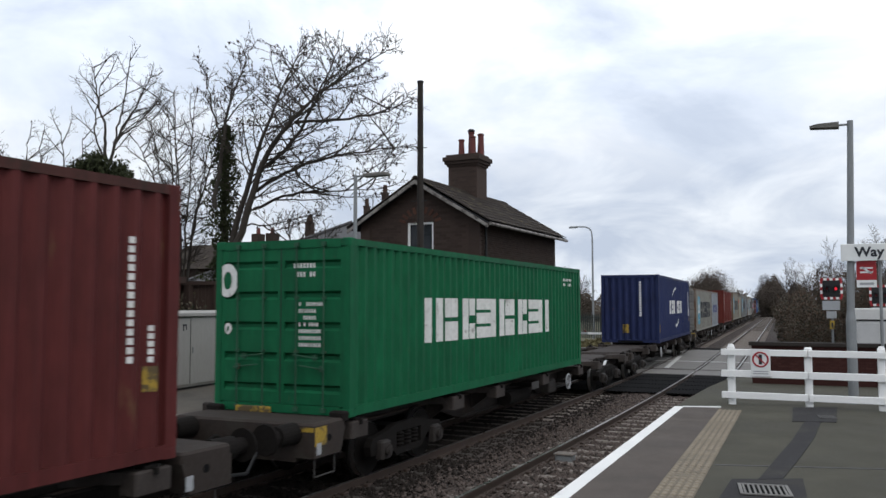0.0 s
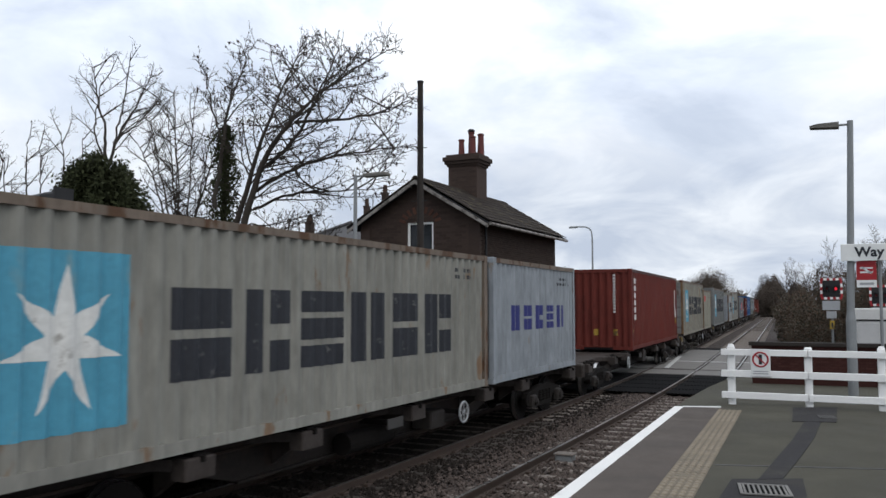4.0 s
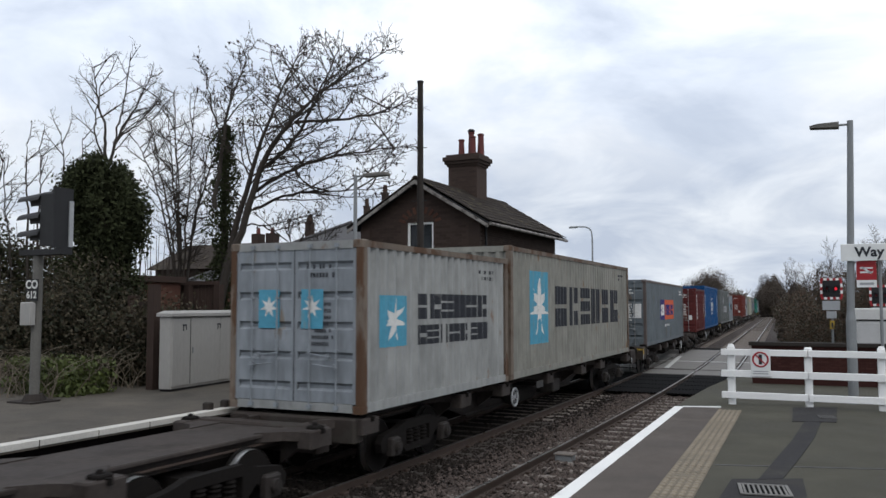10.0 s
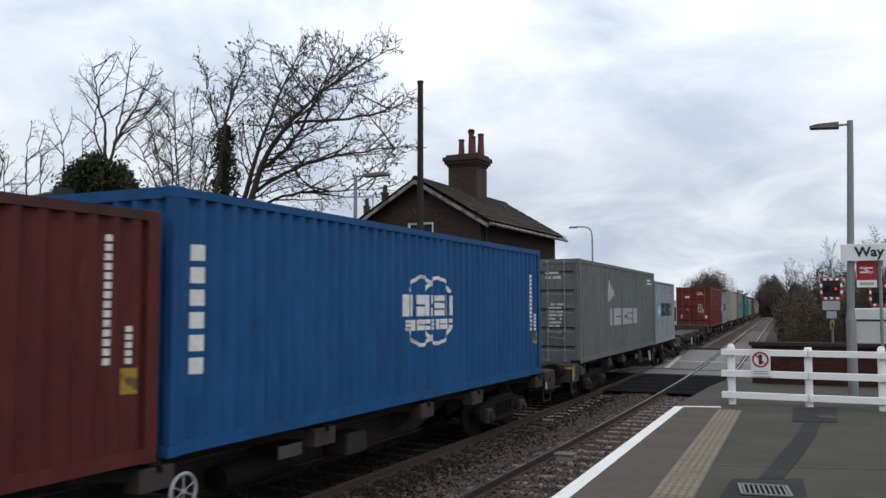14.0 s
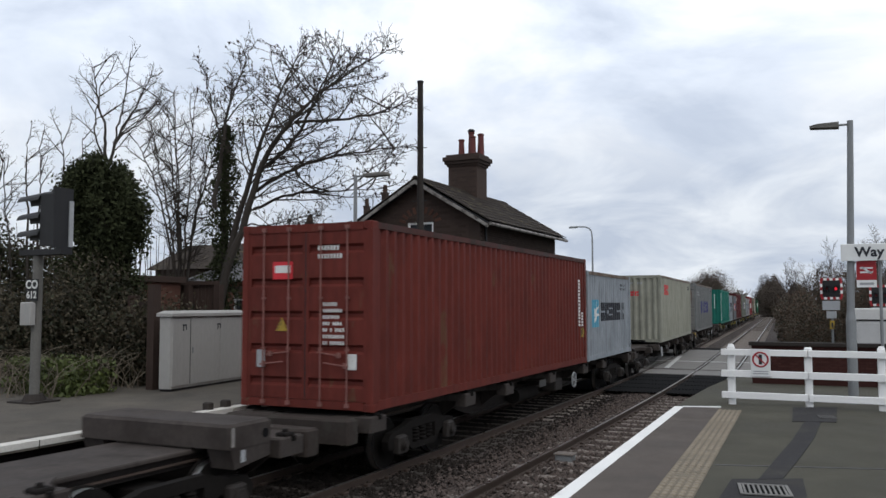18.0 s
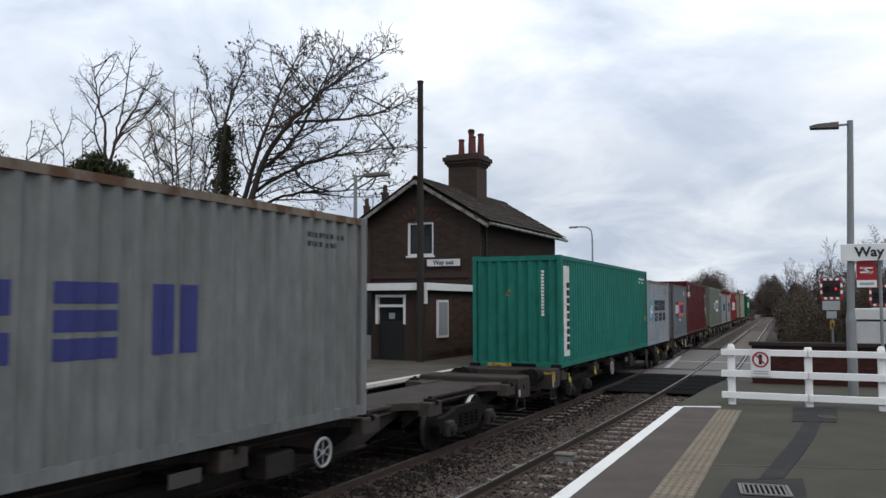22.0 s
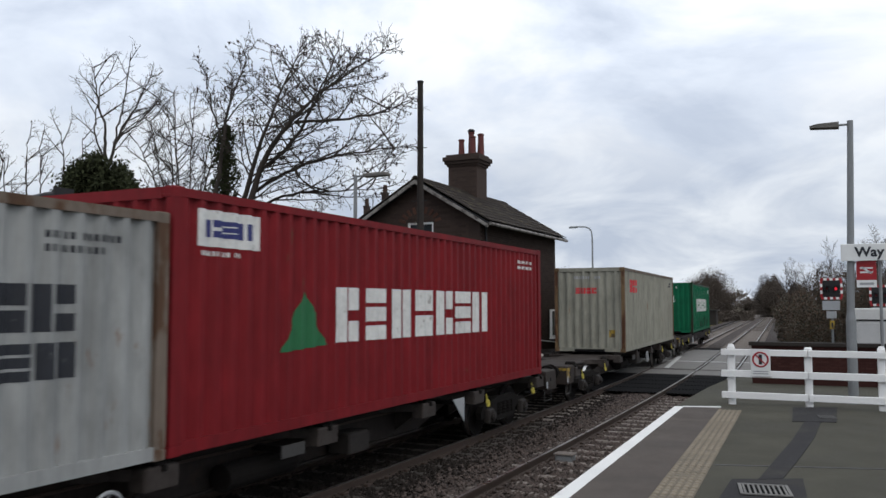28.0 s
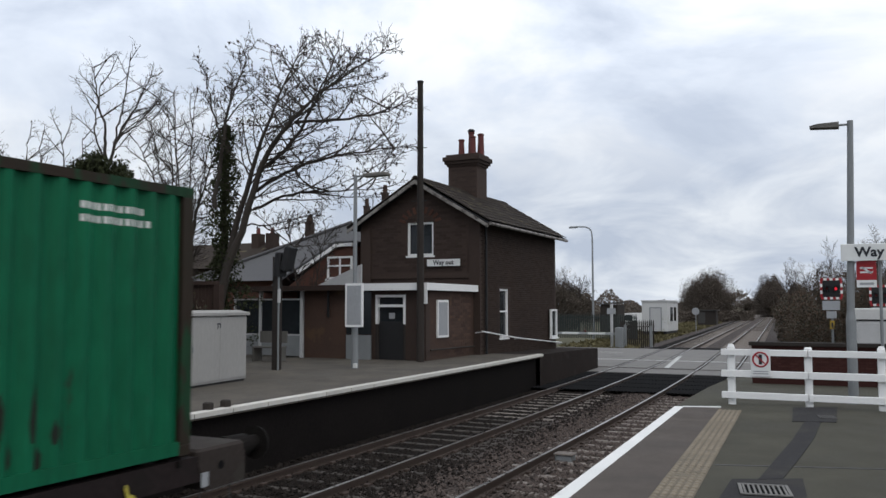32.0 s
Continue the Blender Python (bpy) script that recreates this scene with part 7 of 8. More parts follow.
# ---------------- things on the near platform ----------------
def make_near_things():
    Z = 0.825
    f = thing("platform_fence", "white painted post-and-rail fence across the platform end", "fence")
    for x in (5.64, 6.97, 8.15, 9.35, 10.55):
        part("post", Build().bevel_box(x - 0.065, 16.62, Z - 0.02, x + 0.065, 16.76, 1.9, 0.02), M["white_paint"], f)
        if x < 6 or x > 8:
            part("post_cap", Build().tube((x, 16.69, 1.895), (x, 16.69, 1.94), 0.065, 0.04, 10), M["white_paint"], f)
    for z0, z1 in ((1.735, 1.85), (1.335, 1.46), (0.94, 1.06)):
        for xa, xb in ((5.47, 6.96), (6.975, 9.34), (9.36, 11.2)):
            part("rail", Build().bevel_box(xa, 16.57, z0, xb, 16.615, z1, 0.008), M["white_paint"], f)
    s = thing("warning_sign", "white sign with a red barred circle fixed to the fence", "sign", pose(6.17, 16.55, 1.36))
    part("board", Build().box(-0.17, -0.012, 0, 0.17, 0.01, 0.5), M["sign_white"], s)
    part("ring", Build().ring((0, -0.016, 0.31), (0, 1, 0), 0.13, 0.016, 28, 4), M["sign_red"], s)
    o = part("bar", Build().box(-0.13, -0.003, -0.012, 0.13, 0.003, 0.012), M["sign_red"], s)
    o.matrix_basis = pose(0, -0.018, 0.31, 0, 45, 0)
    part("symbol", Build().box(-0.03, -0.016, 0.22, 0.03, -0.0125, 0.4), M["mark_black"], s)
    part("small_print", Build().box(-0.13, -0.014, 0.04, 0.13, -0.0125, 0.06).box(-0.13, -0.014, 0.08, 0.13, -0.0125, 0.1), M["mark_grey"], s)
    # lamp post and signs
    l = thing("platform_lamp", "grey galvanised lamp post with a flat lantern", "lamp post", pose(7.69, 17.9, Z))
    part("base", Build().tube((0, 0, -0.1), (0, 0, 1.55), 0.09, n=16), M["grey_metal"], l)
    part("collar", Build().tube((0, 0, 1.55), (0, 0, 1.72), 0.09, 0.07, 16), M["grey_metal"], l)
    part("pole", Build().tube((0, 0, 1.7), (0.1, 0, 5.4), 0.07, 0.055, 16), M["grey_metal"], l)
    part("arm", Build().tube((0.07, 0, 5.33), (-0.12, 0, 5.33), 0.022, n=8), M["grey_metal"], l)
    part("lantern", Build().prism([(-0.1, -0.12, 5.27), (-0.62, -0.12, 5.3), (-0.62, -0.12, 5.34), (-0.48, -0.12, 5.37), (-0.1, -0.12, 5.38)], (0, 0.24, 0)), M["signal_post"], l, "flat dull grey lantern")
    w = thing("way_out_sign", "white sign with black lettering on the lamp post", "sign", pose(8.35, 17.78, 3.66))
    part("board", Build().bevel_box(-0.8, -0.02, -0.155, 0.8, 0.02, 0.165, 0.01), M["sign_white"], w)
    writing("Way out", 0.255, M["mark_black"], w, pose(-0.1, -0.025, 0.0, 90))
    r = thing("station_sign", "red sign with white bars over a pale panel", "sign", pose(7.98, 17.84, 3.0))
    part("post", Build().tube((0.23, 0.05, -2.2), (0.23, 0.05, 0.5), 0.03, n=8), M["grey_metal"], r)
    part("red_panel", Build().box(-0.17, 0, 0.14, 0.17, 0.03, 0.5), M["sign_red"], r)
    part("bar", Build().box(-0.11, -0.004, 0.35, 0.11, 0.0, 0.38).box(-0.11, -0.004, 0.27, 0.11, 0.0, 0.3), M["sign_white"], r)
    o = part("bar", Build().box(-0.1, -0.004, -0.016, 0.1, 0.0, 0.016), M["sign_white"], r)
    o.matrix_basis = pose(0.0, 0, 0.325, 0, 35, 0)
    part("lower_panel", Build().box(-0.17, 0, 0.0, 0.17, 0.03, 0.135), M["sign_white"], r)
    part("print_bar", Build().box(-0.12, -0.004, 0.045, 0.12, 0.0, 0.09), M["mark_grey"], r)
    # low brick wall behind the fence
    wall = tagged(part("boundary_wall", Build().box(5.05, 26.0, -0.1, 14.0, 26.22, 1.5), M["brick_maroon"]), "low dark red brick wall beside the crossing", "wall", kind="structure")
    me = Build().box(-0.105, -0.006, -0.03, 0.105, 0.02, 0.03).mesh("brick")
    for j in range(12):
        for i in range(18):
            o = part("brick", me, M["brick_maroon"], wall)
            o.location = (5.18 + i * 0.225 + (0.11 if j % 2 else 0), 26.0, 0.62 + j * 0.075)
    part("wall_cap", Build().box(4.98, 25.92, 1.5, 14.0, 26.3, 1.6), M["timber_dark"], wall, "dark coping")
    # white equipment box
    b = thing("relay_room", "white equipment cabin with grey doors behind the wall", "cabin", pose(7.84, 38.0, 0.0))
    part("body", Build().box(0, 0, 0, 4.5, 2.5, 2.0), M["cabin_white"], b)
    part("roof_band", Build().bevel_box(-0.08, -0.08, 2.08, 4.6, 2.6, 2.52, 0.03), M["cabin_white"], b)
    part("shadow_gap", Build().box(0.02, 0.02, 2.0, 4.48, 2.48, 2.08), M["black"], b)
    for x in (0.05, 0.85, 1.65):
        part("door", Build().box(x, -0.02, 0.2, x + 0.77, -0.003, 1.9), M["grey_trim"], b)
    for (x, y, z, lit) in ((6.93, 40.0, 3.34, 1), (8.85, 41.5, 3.05, 0)):
        k_s = 0.88
        g = thing("crossing_signal", "crossing signal with red lamps in a red and white frame", "traffic signal", pose(x, y, z))
        g.scale = (k_s, k_s, 1.0)
        part("post", Build().tube((0, 0.12, -3.4), (0, 0.12, 0.4), 0.055, n=10), M["grey_metal"], g)
        part("backboard", Build().box(-0.4, 0, -0.38, 0.4, 0.05, 0.38), M["black"], g)
        k = 0
        for i in range(7):
            for zz in (-0.44, 0.38):
                part("border_block", Build().box(-0.47 + i * 0.134, -0.012, zz, -0.47 + i * 0.134 + 0.134, 0.05, zz + 0.1), M["sign_white"] if i % 2 else M["sign_red"], g)
        for i in range(5):
            for xx in (-0.5, 0.4):
                part("border_block", Build().box(xx, -0.012, -0.34 + i * 0.144, xx + 0.1, 0.05, -0.34 + i * 0.144 + 0.144), M["sign_white"] if i % 2 else M["sign_red"], g)
        for i, xx in enumerate((-0.2, 0.2)):
            on = (i == 1 and lit) or (i == 9)
            part("lamp", Build().tube((xx, -0.03, 0.02), (xx, 0.0, 0.02), 0.062, n=16), M["lamp_red"] if on else M["lamp_off"], g, "lit red lamp" if on else "dark red lamp")
            part("lamp_hood", Build().tube((xx, -0.2, 0.03), (xx, 0.0, 0.03), 0.12, n=16, caps=False), M["black"], g)
        part("text_plate", Build().box(-0.42, 0.0, -0.9, 0.36, 0.03, -0.5), M["mark_grey"], g, "grey plate with small print")
        part("text_plate", Build().box(-0.25, 0.0, -1.25, 0.2, 0.03, -0.95), M["mark_grey"], g, "grey plate with small print")
        if lit:
            part("yellow_plate", Build().box(-0.12, -0.01, -1.72, 0.1, 0.03, -1.35), M["yellow"], g, "yellow tag")
            part("yellow_mark", Build().box(-0.04, -0.014, -1.64, 0.02, -0.01, -1.43), M["mark_black"], g)
        part("arm", Build().box(-0.06, 0.02, -1.0, 0.06, 0.12, 0.2), M["black"], g)


# ---------------- beyond the crossing ----------------
def make_beyond():
    l = thing("street_lamp", "tall thin street lamp with a curved arm", "street lamp", pose(-12.93, 73.0, -0.3))
    part("pole", Build().tube((0, 0, 0), (0, 0, 9.0), 0.11, 0.07, 10), M["grey_metal"], l)
    a = Build()
    pts = [(0, 0, 9.0), (-0.06, 0, 9.5), (-0.25, 0, 9.8), (-0.6, 0, 9.95), (-1.4, 0, 10.0)]
    for p, q in zip(pts[:-1], pts[1:]):
        a.tube(p, q, 0.06, n=8)
    part("arm", a, M["grey_metal"], l)
    part("lantern", Build().bevel_box(-2.1, -0.15, 9.88, -1.35, 0.15, 10.05, 0.05), M["grey_metal"], l)
    f = thing("palisade_fence", "grey-green steel palisade fence along the road", "fence", kind="structure")
    pale = Build().prism([(-0.045, 0, 0), (0.045, 0, 0), (0.045, 0, 1.85), (0.0, 0, 2.05), (-0.045, 0, 1.85)], (0, 0.02, 0)).mesh("pale")
    green = surface("fence_green", (0.028, 0.036, 0.034), 0.6, vary=0.2, scale=2, grain=20, bump=0.0)
    for i in range(52):
        o = part("pale", pale, green, f)
        o.location = (-15.9 + i * 0.155, 68.0, -0.05)
    for z in (0.35, 1.6):
        part("fence_rail", Build().box(-15.9, 68.03, z, -7.9, 68.08, z + 0.06), green, f)
    for i in range(17):
        o = part("pale", pale, M["timber_dark"], f)
        o.location = (-7.3 + i * 0.14, 60.3 + i * 0.02, -0.4)
    part("fence_rail", Build().box(-7.3, 60.65, 0.2, -5.0, 60.72, 0.26).box(-7.3, 60.65, 1.1, -5.0, 60.72, 1.16), M["timber_dark"], f)
    b = thing("crossing_barrier", "white barrier arm lowered across the road", "barrier", pose(-6.6, 57.0, 0.0))
    part("cabinet", Build().bevel_box(-0.25, -0.3, -0.2, 0.25, 0.3, 1.15, 0.04), M["grey_metal"], b)
    for i in range(9):
        part("arm_section", Build().box(-0.35 - (i + 1) * 0.62, -0.04, 0.66, -0.35 - i * 0.62, 0.04, 0.8), M["sign_white"] if i % 3 else M["mark_grey"], b)
    part("lamp", Build().tube((-2.4, 0, 0.8), (-2.4, 0, 0.95), 0.06, n=8), M["lamp_off"], b)
    for x, y, h in ((-6.45, 58.0, 1.5), (-4.25, 56.0, 1.5), (-7.25, 57.5, 2.95)):
        p = thing("marker_post", "short grey post beside the crossing", "post", pose(x, y, -0.2))
        part("post", Build().box(-0.08, -0.08, 0, 0.08, 0.08, h), M["grey_metal"] if h < 2 else M["grey_trim"], p)
        if h > 2:
            part("plate", Build().box(-0.3, -0.1, h - 0.7, 0.3, -0.08, h - 0.3), M["mark_grey"], p)
    c = thing("portable_cabin", "off-white portable cabin with a door and dark window", "cabin", pose(-11.1, 84.0, -0.05))
    part("body", Build().box(0, 0, 0.15, 2.5, 5.5, 3.05), M["cabin_white"], c)
    part("roof", Build().bevel_box(-0.08, -0.08, 3.05, 2.58, 5.6, 3.2, 0.03), M["grey_trim"], c)
    part("door", Build().box(0.85, -0.03, 0.2, 1.85, -0.003, 2.4), M["grey_trim"], c)
    part("door_frame", Build().box(0.75, -0.04, 2.4, 1.95, -0.003, 2.5).box(0.75, -0.04, 0.2, 0.85, -0.003, 2.4).box(1.85, -0.04, 0.2, 1.95, -0.003, 2.4), M["grey_metal"], c)
    part("window", Build().box(2.503, 1.4, 1.1, 2.53, 2.6, 2.5), M["window_glass"], c)
    part("window", Build().box(2.503, 3.3, 1.1, 2.53, 4.4, 2.5), M["window_glass"], c)
    part("skid", Build().box(0.1, 0, -0.1, 0.4, 5.5, 0.15).box(2.1, 0, -0.1, 2.4, 5.5, 0.15), M["black"], c)
    # white vehicle in the yard
    v = thing("white_van", "white van parked in the yard beyond the road", "van", pose(-16.4, 92.0, -0.42, rz=8))
    part("body", Build().prism([(0, 0, 0.4), (0, 0, 1.1), (0.9, 0, 1.3), (1.5, 0, 2.2), (4.4, 0, 2.25), (4.5, 0, 0.4)], (0, 1.8, 0)), M["white_paint"], v)
    part("windscreen", Build().prism([(0.98, -0.01, 1.38), (1.5, -0.01, 2.0), (2.4, -0.01, 2.0), (2.4, -0.01, 1.38)], (0, 0.008, 0)), M["window_glass"], v)
    for x in (0.9, 3.6):
        w = part("wheel", Build().tube((x, -0.03, 0.35), (x, 0.2, 0.35), 0.35, n=18), M["black"], v)
        part("rim", Build().tube((x, -0.04, 0.35), (x, -0.03, 0.35), 0.2, n=14), M["grey_metal"], w)
    hs = thing("yard_shed", "low dark shed behind the fence", "shed", pose(-15.85, 86.0, -0.1))
    part("wall", Build().box(0, 0, 0, 1.8, 3, 2.8), M["timber_dark"], hs)
    part("roof", Build().prism([(-0.2, -0.2, 2.8), (2.0, -0.2, 3.0), (2.0, -0.2, 3.1), (-0.2, -0.2, 2.9)], (0, 3.4, 0)), M["panel_grey"], hs)
    # round sign and small hut up the line
    s = thing("speed_sign", "round pale trackside sign on a post", "sign", pose(-7.2, 92.0, -0.1))
    part("post", Build().tube((0, 0, 0), (0, 0, 2.4), 0.05, n=8), M["grey_metal"], s)
    part("disc", Build().tube((0, -0.08, 2.1), (0, -0.04, 2.1), 0.38, n=24), M["mark_grey"], s)
    h = thing("trackside_hut", "small dark hut with a grey roof beside the far track", "hut", pose(-11.2, 118.0, 0.0))
    part("wall", Build().box(0, 0, 0, 2.4, 2, 1.9), M["timber_dark"], h)
    part("roof", Build().box(-0.2, -0.2, 1.9, 2.6, 2.2, 2.0), M["panel_grey"], h)
    part("front", Build().box(0.1, -0.03, 0.2, 1.0, -0.003, 1.7), M["panel_grey"], h)
    d = thing("direction_sign", "dark finger sign on a post behind the house", "sign", pose(-12.6, 57.0, -0.2))
    part("post", Build().tube((0, 0, 0), (0, 0, 4.6), 0.06, n=8), M["timber_dark"], d)
    part("arm", Build().box(-0.1, -0.03, 4.35, 1.5, 0.03, 4.5), M["timber_dark"], d)
    o = part("brace", Build().tube((0, 0, 3.6), (0.8, 0, 4.35), 0.04, n=6), M["timber_dark"], d)
    q = thing("timber_gate", "dark timber gate post and rails beside the line", "gate", pose(2.95, 68.0, -0.3))
    part("post", Build().box(-0.1, -0.1, 0, 0.1, 0.1, 2.2), M["timber_dark"], q)
    part("rail", Build().box(0.1, -0.05, 0.6, 3.5, 0.0, 0.75).box(0.1, -0.05, 1.3, 3.5, 0.0, 1.45), M["timber_dark"], q)


make_cabinet()
make_signal()
make_far_posts()
make_near_things()
make_beyond()


# ---------------- trees and hedges ----------------
class Wood:
    """Branches as tapered tubes in one mesh."""

    def __init__(self, seed):
        self.rng = np.random.default_rng(seed)
        self.tubes = {}
        self.tips = []

    def limb(self, pts, r0, r1, kind, sides):
        self.tubes.setdefault(kind, []).append((pts, r0, r1, sides))

    def grow(self, p, d, length, r, level, plan):
        """plan: per level (children, length ratio, spread, segments, lean vector, sides, kind, start)"""
        n_child, ratio, spread, seg, lean, sides, kind, start = plan[level]
        rng = self.rng
        pts = [p]
        q, v = np.array(p, float), np.array(d, float)
        step = length / seg
        for i in range(seg):
            v = v + rng.normal(0, 0.10, 3) + np.array(lean) * 0.10
            v /= np.linalg.norm(v)
            q = q + v * step
            pts.append(q.copy())
        self.limb(pts, r, r * (0.4 if level + 1 < len(plan) else 0.3), kind, sides)
        if level + 1 >= len(plan):
            self.tips.append(pts[-1])
            self.tips.append(pts[len(pts) // 2])
            return
        for k in range(n_child):
            f = start + (1 - start) * (k + rng.random()) / n_child
            i = min(int(f * seg), seg - 1)
            base = np.array(pts[i]) + (np.array(pts[i + 1]) - np.array(pts[i])) * (f * seg - i)
            ax = np.array(pts[i + 1]) - np.array(pts[i])
            ax /= np.linalg.norm(ax)
            side = np.cross(ax, rng.normal(0, 1, 3))
            side /= np.linalg.norm(side)
            nd = ax * math.cos(spread) + side * math.sin(spread) + np.array(lean) * 0.3
            nd /= np.linalg.norm(nd)
            self.grow(base, nd, length * ratio * (1.15 - 0.6 * f) * rng.uniform(0.75, 1.2), r * (0.42 - 0.22 * f) + 0.0025, level + 1, plan)

    def mesh(self, kind):
        vs, fs = [], []
        for pts, r0, r1, n in self.tubes[kind]:
            base = len(vs)
            m = len(pts)
            for i, p in enumerate(pts):
                a = np.array(pts[min(i + 1, m - 1)]) - np.array(pts[max(i - 1, 0)])
                a = Vector(a).normalized()
                u = a.orthogonal().normalized()
                w = a.cross(u)
                r = r0 + (r1 - r0) * i / (m - 1)
                for k in range(n):
                    t = 2 * math.pi * k / n
                    vs.append(tuple(Vector(p) + u * (r * math.cos(t)) + w * (r * math.sin(t))))
            for i in range(m - 1):
                for k in range(n):
                    k2 = (k + 1) % n
                    fs.append((base + i * n + k, base + i * n + k2, base + (i + 1) * n + k2, base + (i + 1) * n + k))
        me = bpy.data.meshes.new(kind)
        me.from_pydata(vs, [], fs)
        return me


def leaves(points, size, rng, droop=False):
    """Small pointed leaf blades, one at each point."""
    pts = np.asarray(points)
    n = len(pts)
    a = rng.normal(0, 1, (n, 3))
    if droop:
        a[:, 2] = -np.abs(a[:, 2]) - 1.2
    a /= np.linalg.norm(a, axis=1)[:, None]
    b = np.cross(a, rng.normal(0, 1, (n, 3)))
    b /= np.linalg.norm(b, axis=1)[:, None]
    s = (size * rng.uniform(0.6, 1.4, n))[:, None]
    v = np.stack([pts - a * s, pts + b * s * 0.5, pts + a * s, pts - b * s * 0.5], 1).reshape(-1, 3)
    f = np.arange(4 * n).reshape(-1, 4)
    me = bpy.data.meshes.new("leaves")
    me.from_pydata(v.tolist(), [], f.tolist())
    return me


def clump_points(rng, centre, radii, n, lumps=24, shell=0.6):
    """Points in a lumpy crown: many smaller balls over an egg-shaped body."""
    c, r = np.array(centre), np.array(radii)
    d = rng.normal(0, 1, (lumps, 3))
    d /= np.linalg.norm(d, axis=1)[:, None]
    lc = c + d * r * rng.uniform(0.45, 0.85, (lumps, 1))
    lr = rng.uniform(0.22, 0.42, lumps)
    k = rng.integers(0, lumps, n)
    e = rng.normal(0, 1, (n, 3))
    e /= np.linalg.norm(e, axis=1)[:, None]
    return lc[k] + e * (lr[k] * rng.uniform(shell, 1.05, n))[:, None] * r


RIGHT = np.array((0.9, 0.437, 0.0))


def limb_tree(w, origin, stems, env, limb_max, twig_len, kinds, density=6.0, thin=1.0):
    """Stems drawn as polylines across the sight line; limbs leave them and end near the crown's outline, and carry twigs.
    stems: (points (side, height), depth drift, base radius, first limb, limbs, lift range in degrees, share that sweeps right)"""
    rng = w.rng
    org = np.array((*origin, 0.0))
    deep = np.array((-0.437, 0.9, 0.0))
    cr, cz, er, ez = env
    up = np.array((0, 0, 1.0))
    for (line, drift, rad, t0, n_limb, lift, bias) in stems:
        line = np.array(line, float)

        def at(t):
            f = t * (len(line) - 1)
            i = min(int(f), len(line) - 2)
            u = f - i
            # a rounded path through the points
            p = [line[max(i - 1, 0)], line[i], line[i + 1], line[min(i + 2, len(line) - 1)]]
            q = 0.5 * (2 * p[1] + (p[2] - p[0]) * u + (2 * p[0] - 5 * p[1] + 4 * p[2] - p[3]) * u * u + (3 * p[1] - p[0] - 3 * p[2] + p[3]) * u ** 3)
            return org + RIGHT * q[0] + up * q[1] + deep * drift * t
        m = 18
        pts = [at(i / m) + rng.normal(0, 0.018, 3) for i in range(m + 1)]
        w.limb(pts, rad, 0.009, kinds[0], 8)
        for k in range(n_limb):
            t = min(t0 + (1 - t0) * (k + rng.random()) / n_limb, 0.99)
            p = at(t)
            side = 1 if rng.random() < bias else -1
            el = radians(rng.uniform(*lift)) + (0.45 * t if side > 0 else 0.5)
            d = RIGHT * (side * math.cos(el)) + up * math.sin(el) + deep * rng.normal(0, 0.4)
            d /= np.linalg.norm(d)
            ln = 0.3
            while ln < limb_max:
                e = p + d * ln - org
                if ((e[:2] @ RIGHT[:2] - cr) / er) ** 2 + ((e[2] - cz) / ez) ** 2 > 1:
                    break
                ln += 0.1
            ln *= rng.uniform(0.7, 1.0)
            ln = max(ln, 0.45)
            seg = 8
            q, lp = np.array(p), [np.array(p)]
            for i in range(seg):
                d = d + rng.normal(0, 0.085, 3) + np.array((0, 0, 0.03))
                d /= np.linalg.norm(d)
                q = q + d * ln / seg
                lp.append(q)
            r0 = min(0.012 + 0.008 * ln, rad * 0.55)
            w.limb(lp, r0, 0.007, kinds[1], 5)
            n_tw = int(3 + ln * density)
            for j in range(n_tw):
                f = 0.12 + 0.88 * (j + rng.random()) / n_tw
                i = min(int(f * seg), seg - 1)
                b0 = lp[i] + (lp[i + 1] - lp[i]) * (f * seg - i)
                ax = lp[i + 1] - lp[i]
                ax /= np.linalg.norm(ax)
                sd = np.cross(ax, rng.normal(0, 1, 3))
                sd /= np.linalg.norm(sd)
                nd = ax * 0.7 + sd * 0.8 + np.array((0, 0, 0.06))
                nd /= np.linalg.norm(nd)
                tl = twig_len * (1.2 - 0.6 * f) * rng.uniform(0.5, 1.3)
                tp = [b0]
                for _ in range(4):
                    nd = nd + rng.normal(0, 0.16, 3)
                    nd /= np.linalg.norm(nd)
                    tp.append(tp[-1] + nd * tl / 4)
                w.limb(tp, 0.0105 * thin, 0.0055 * thin, kinds[2], 3)
                w.tips += [tp[-1], tp[2]]
                for c in range(3):
                    i2 = rng.integers(1, 5)
                    cd = nd + rng.normal(0, 0.65, 3)
                    cd /= np.linalg.norm(cd)
                    e = tp[i2] + cd * tl * rng.uniform(0.25, 0.5)
                    w.limb([tp[i2], (tp[i2] + e) / 2 + rng.normal(0, 0.012, 3), e], 0.0075 * thin, 0.0045 * thin, kinds[2], 3)
                    w.tips.append(e)


KINDS = ("trunk", "limb_system", "fine_branching")


def finish_tree(w, t, trunk_label=""):
    part("trunk", w.mesh("trunk"), M["bark"], t, trunk_label)
    part("limb_system", w.mesh("limb_system"), M["bark"], t)["kind"] = "stuff"
    part("fine_branching", w.mesh("fine_branching"), M["twig"], t)["kind"] = "stuff"


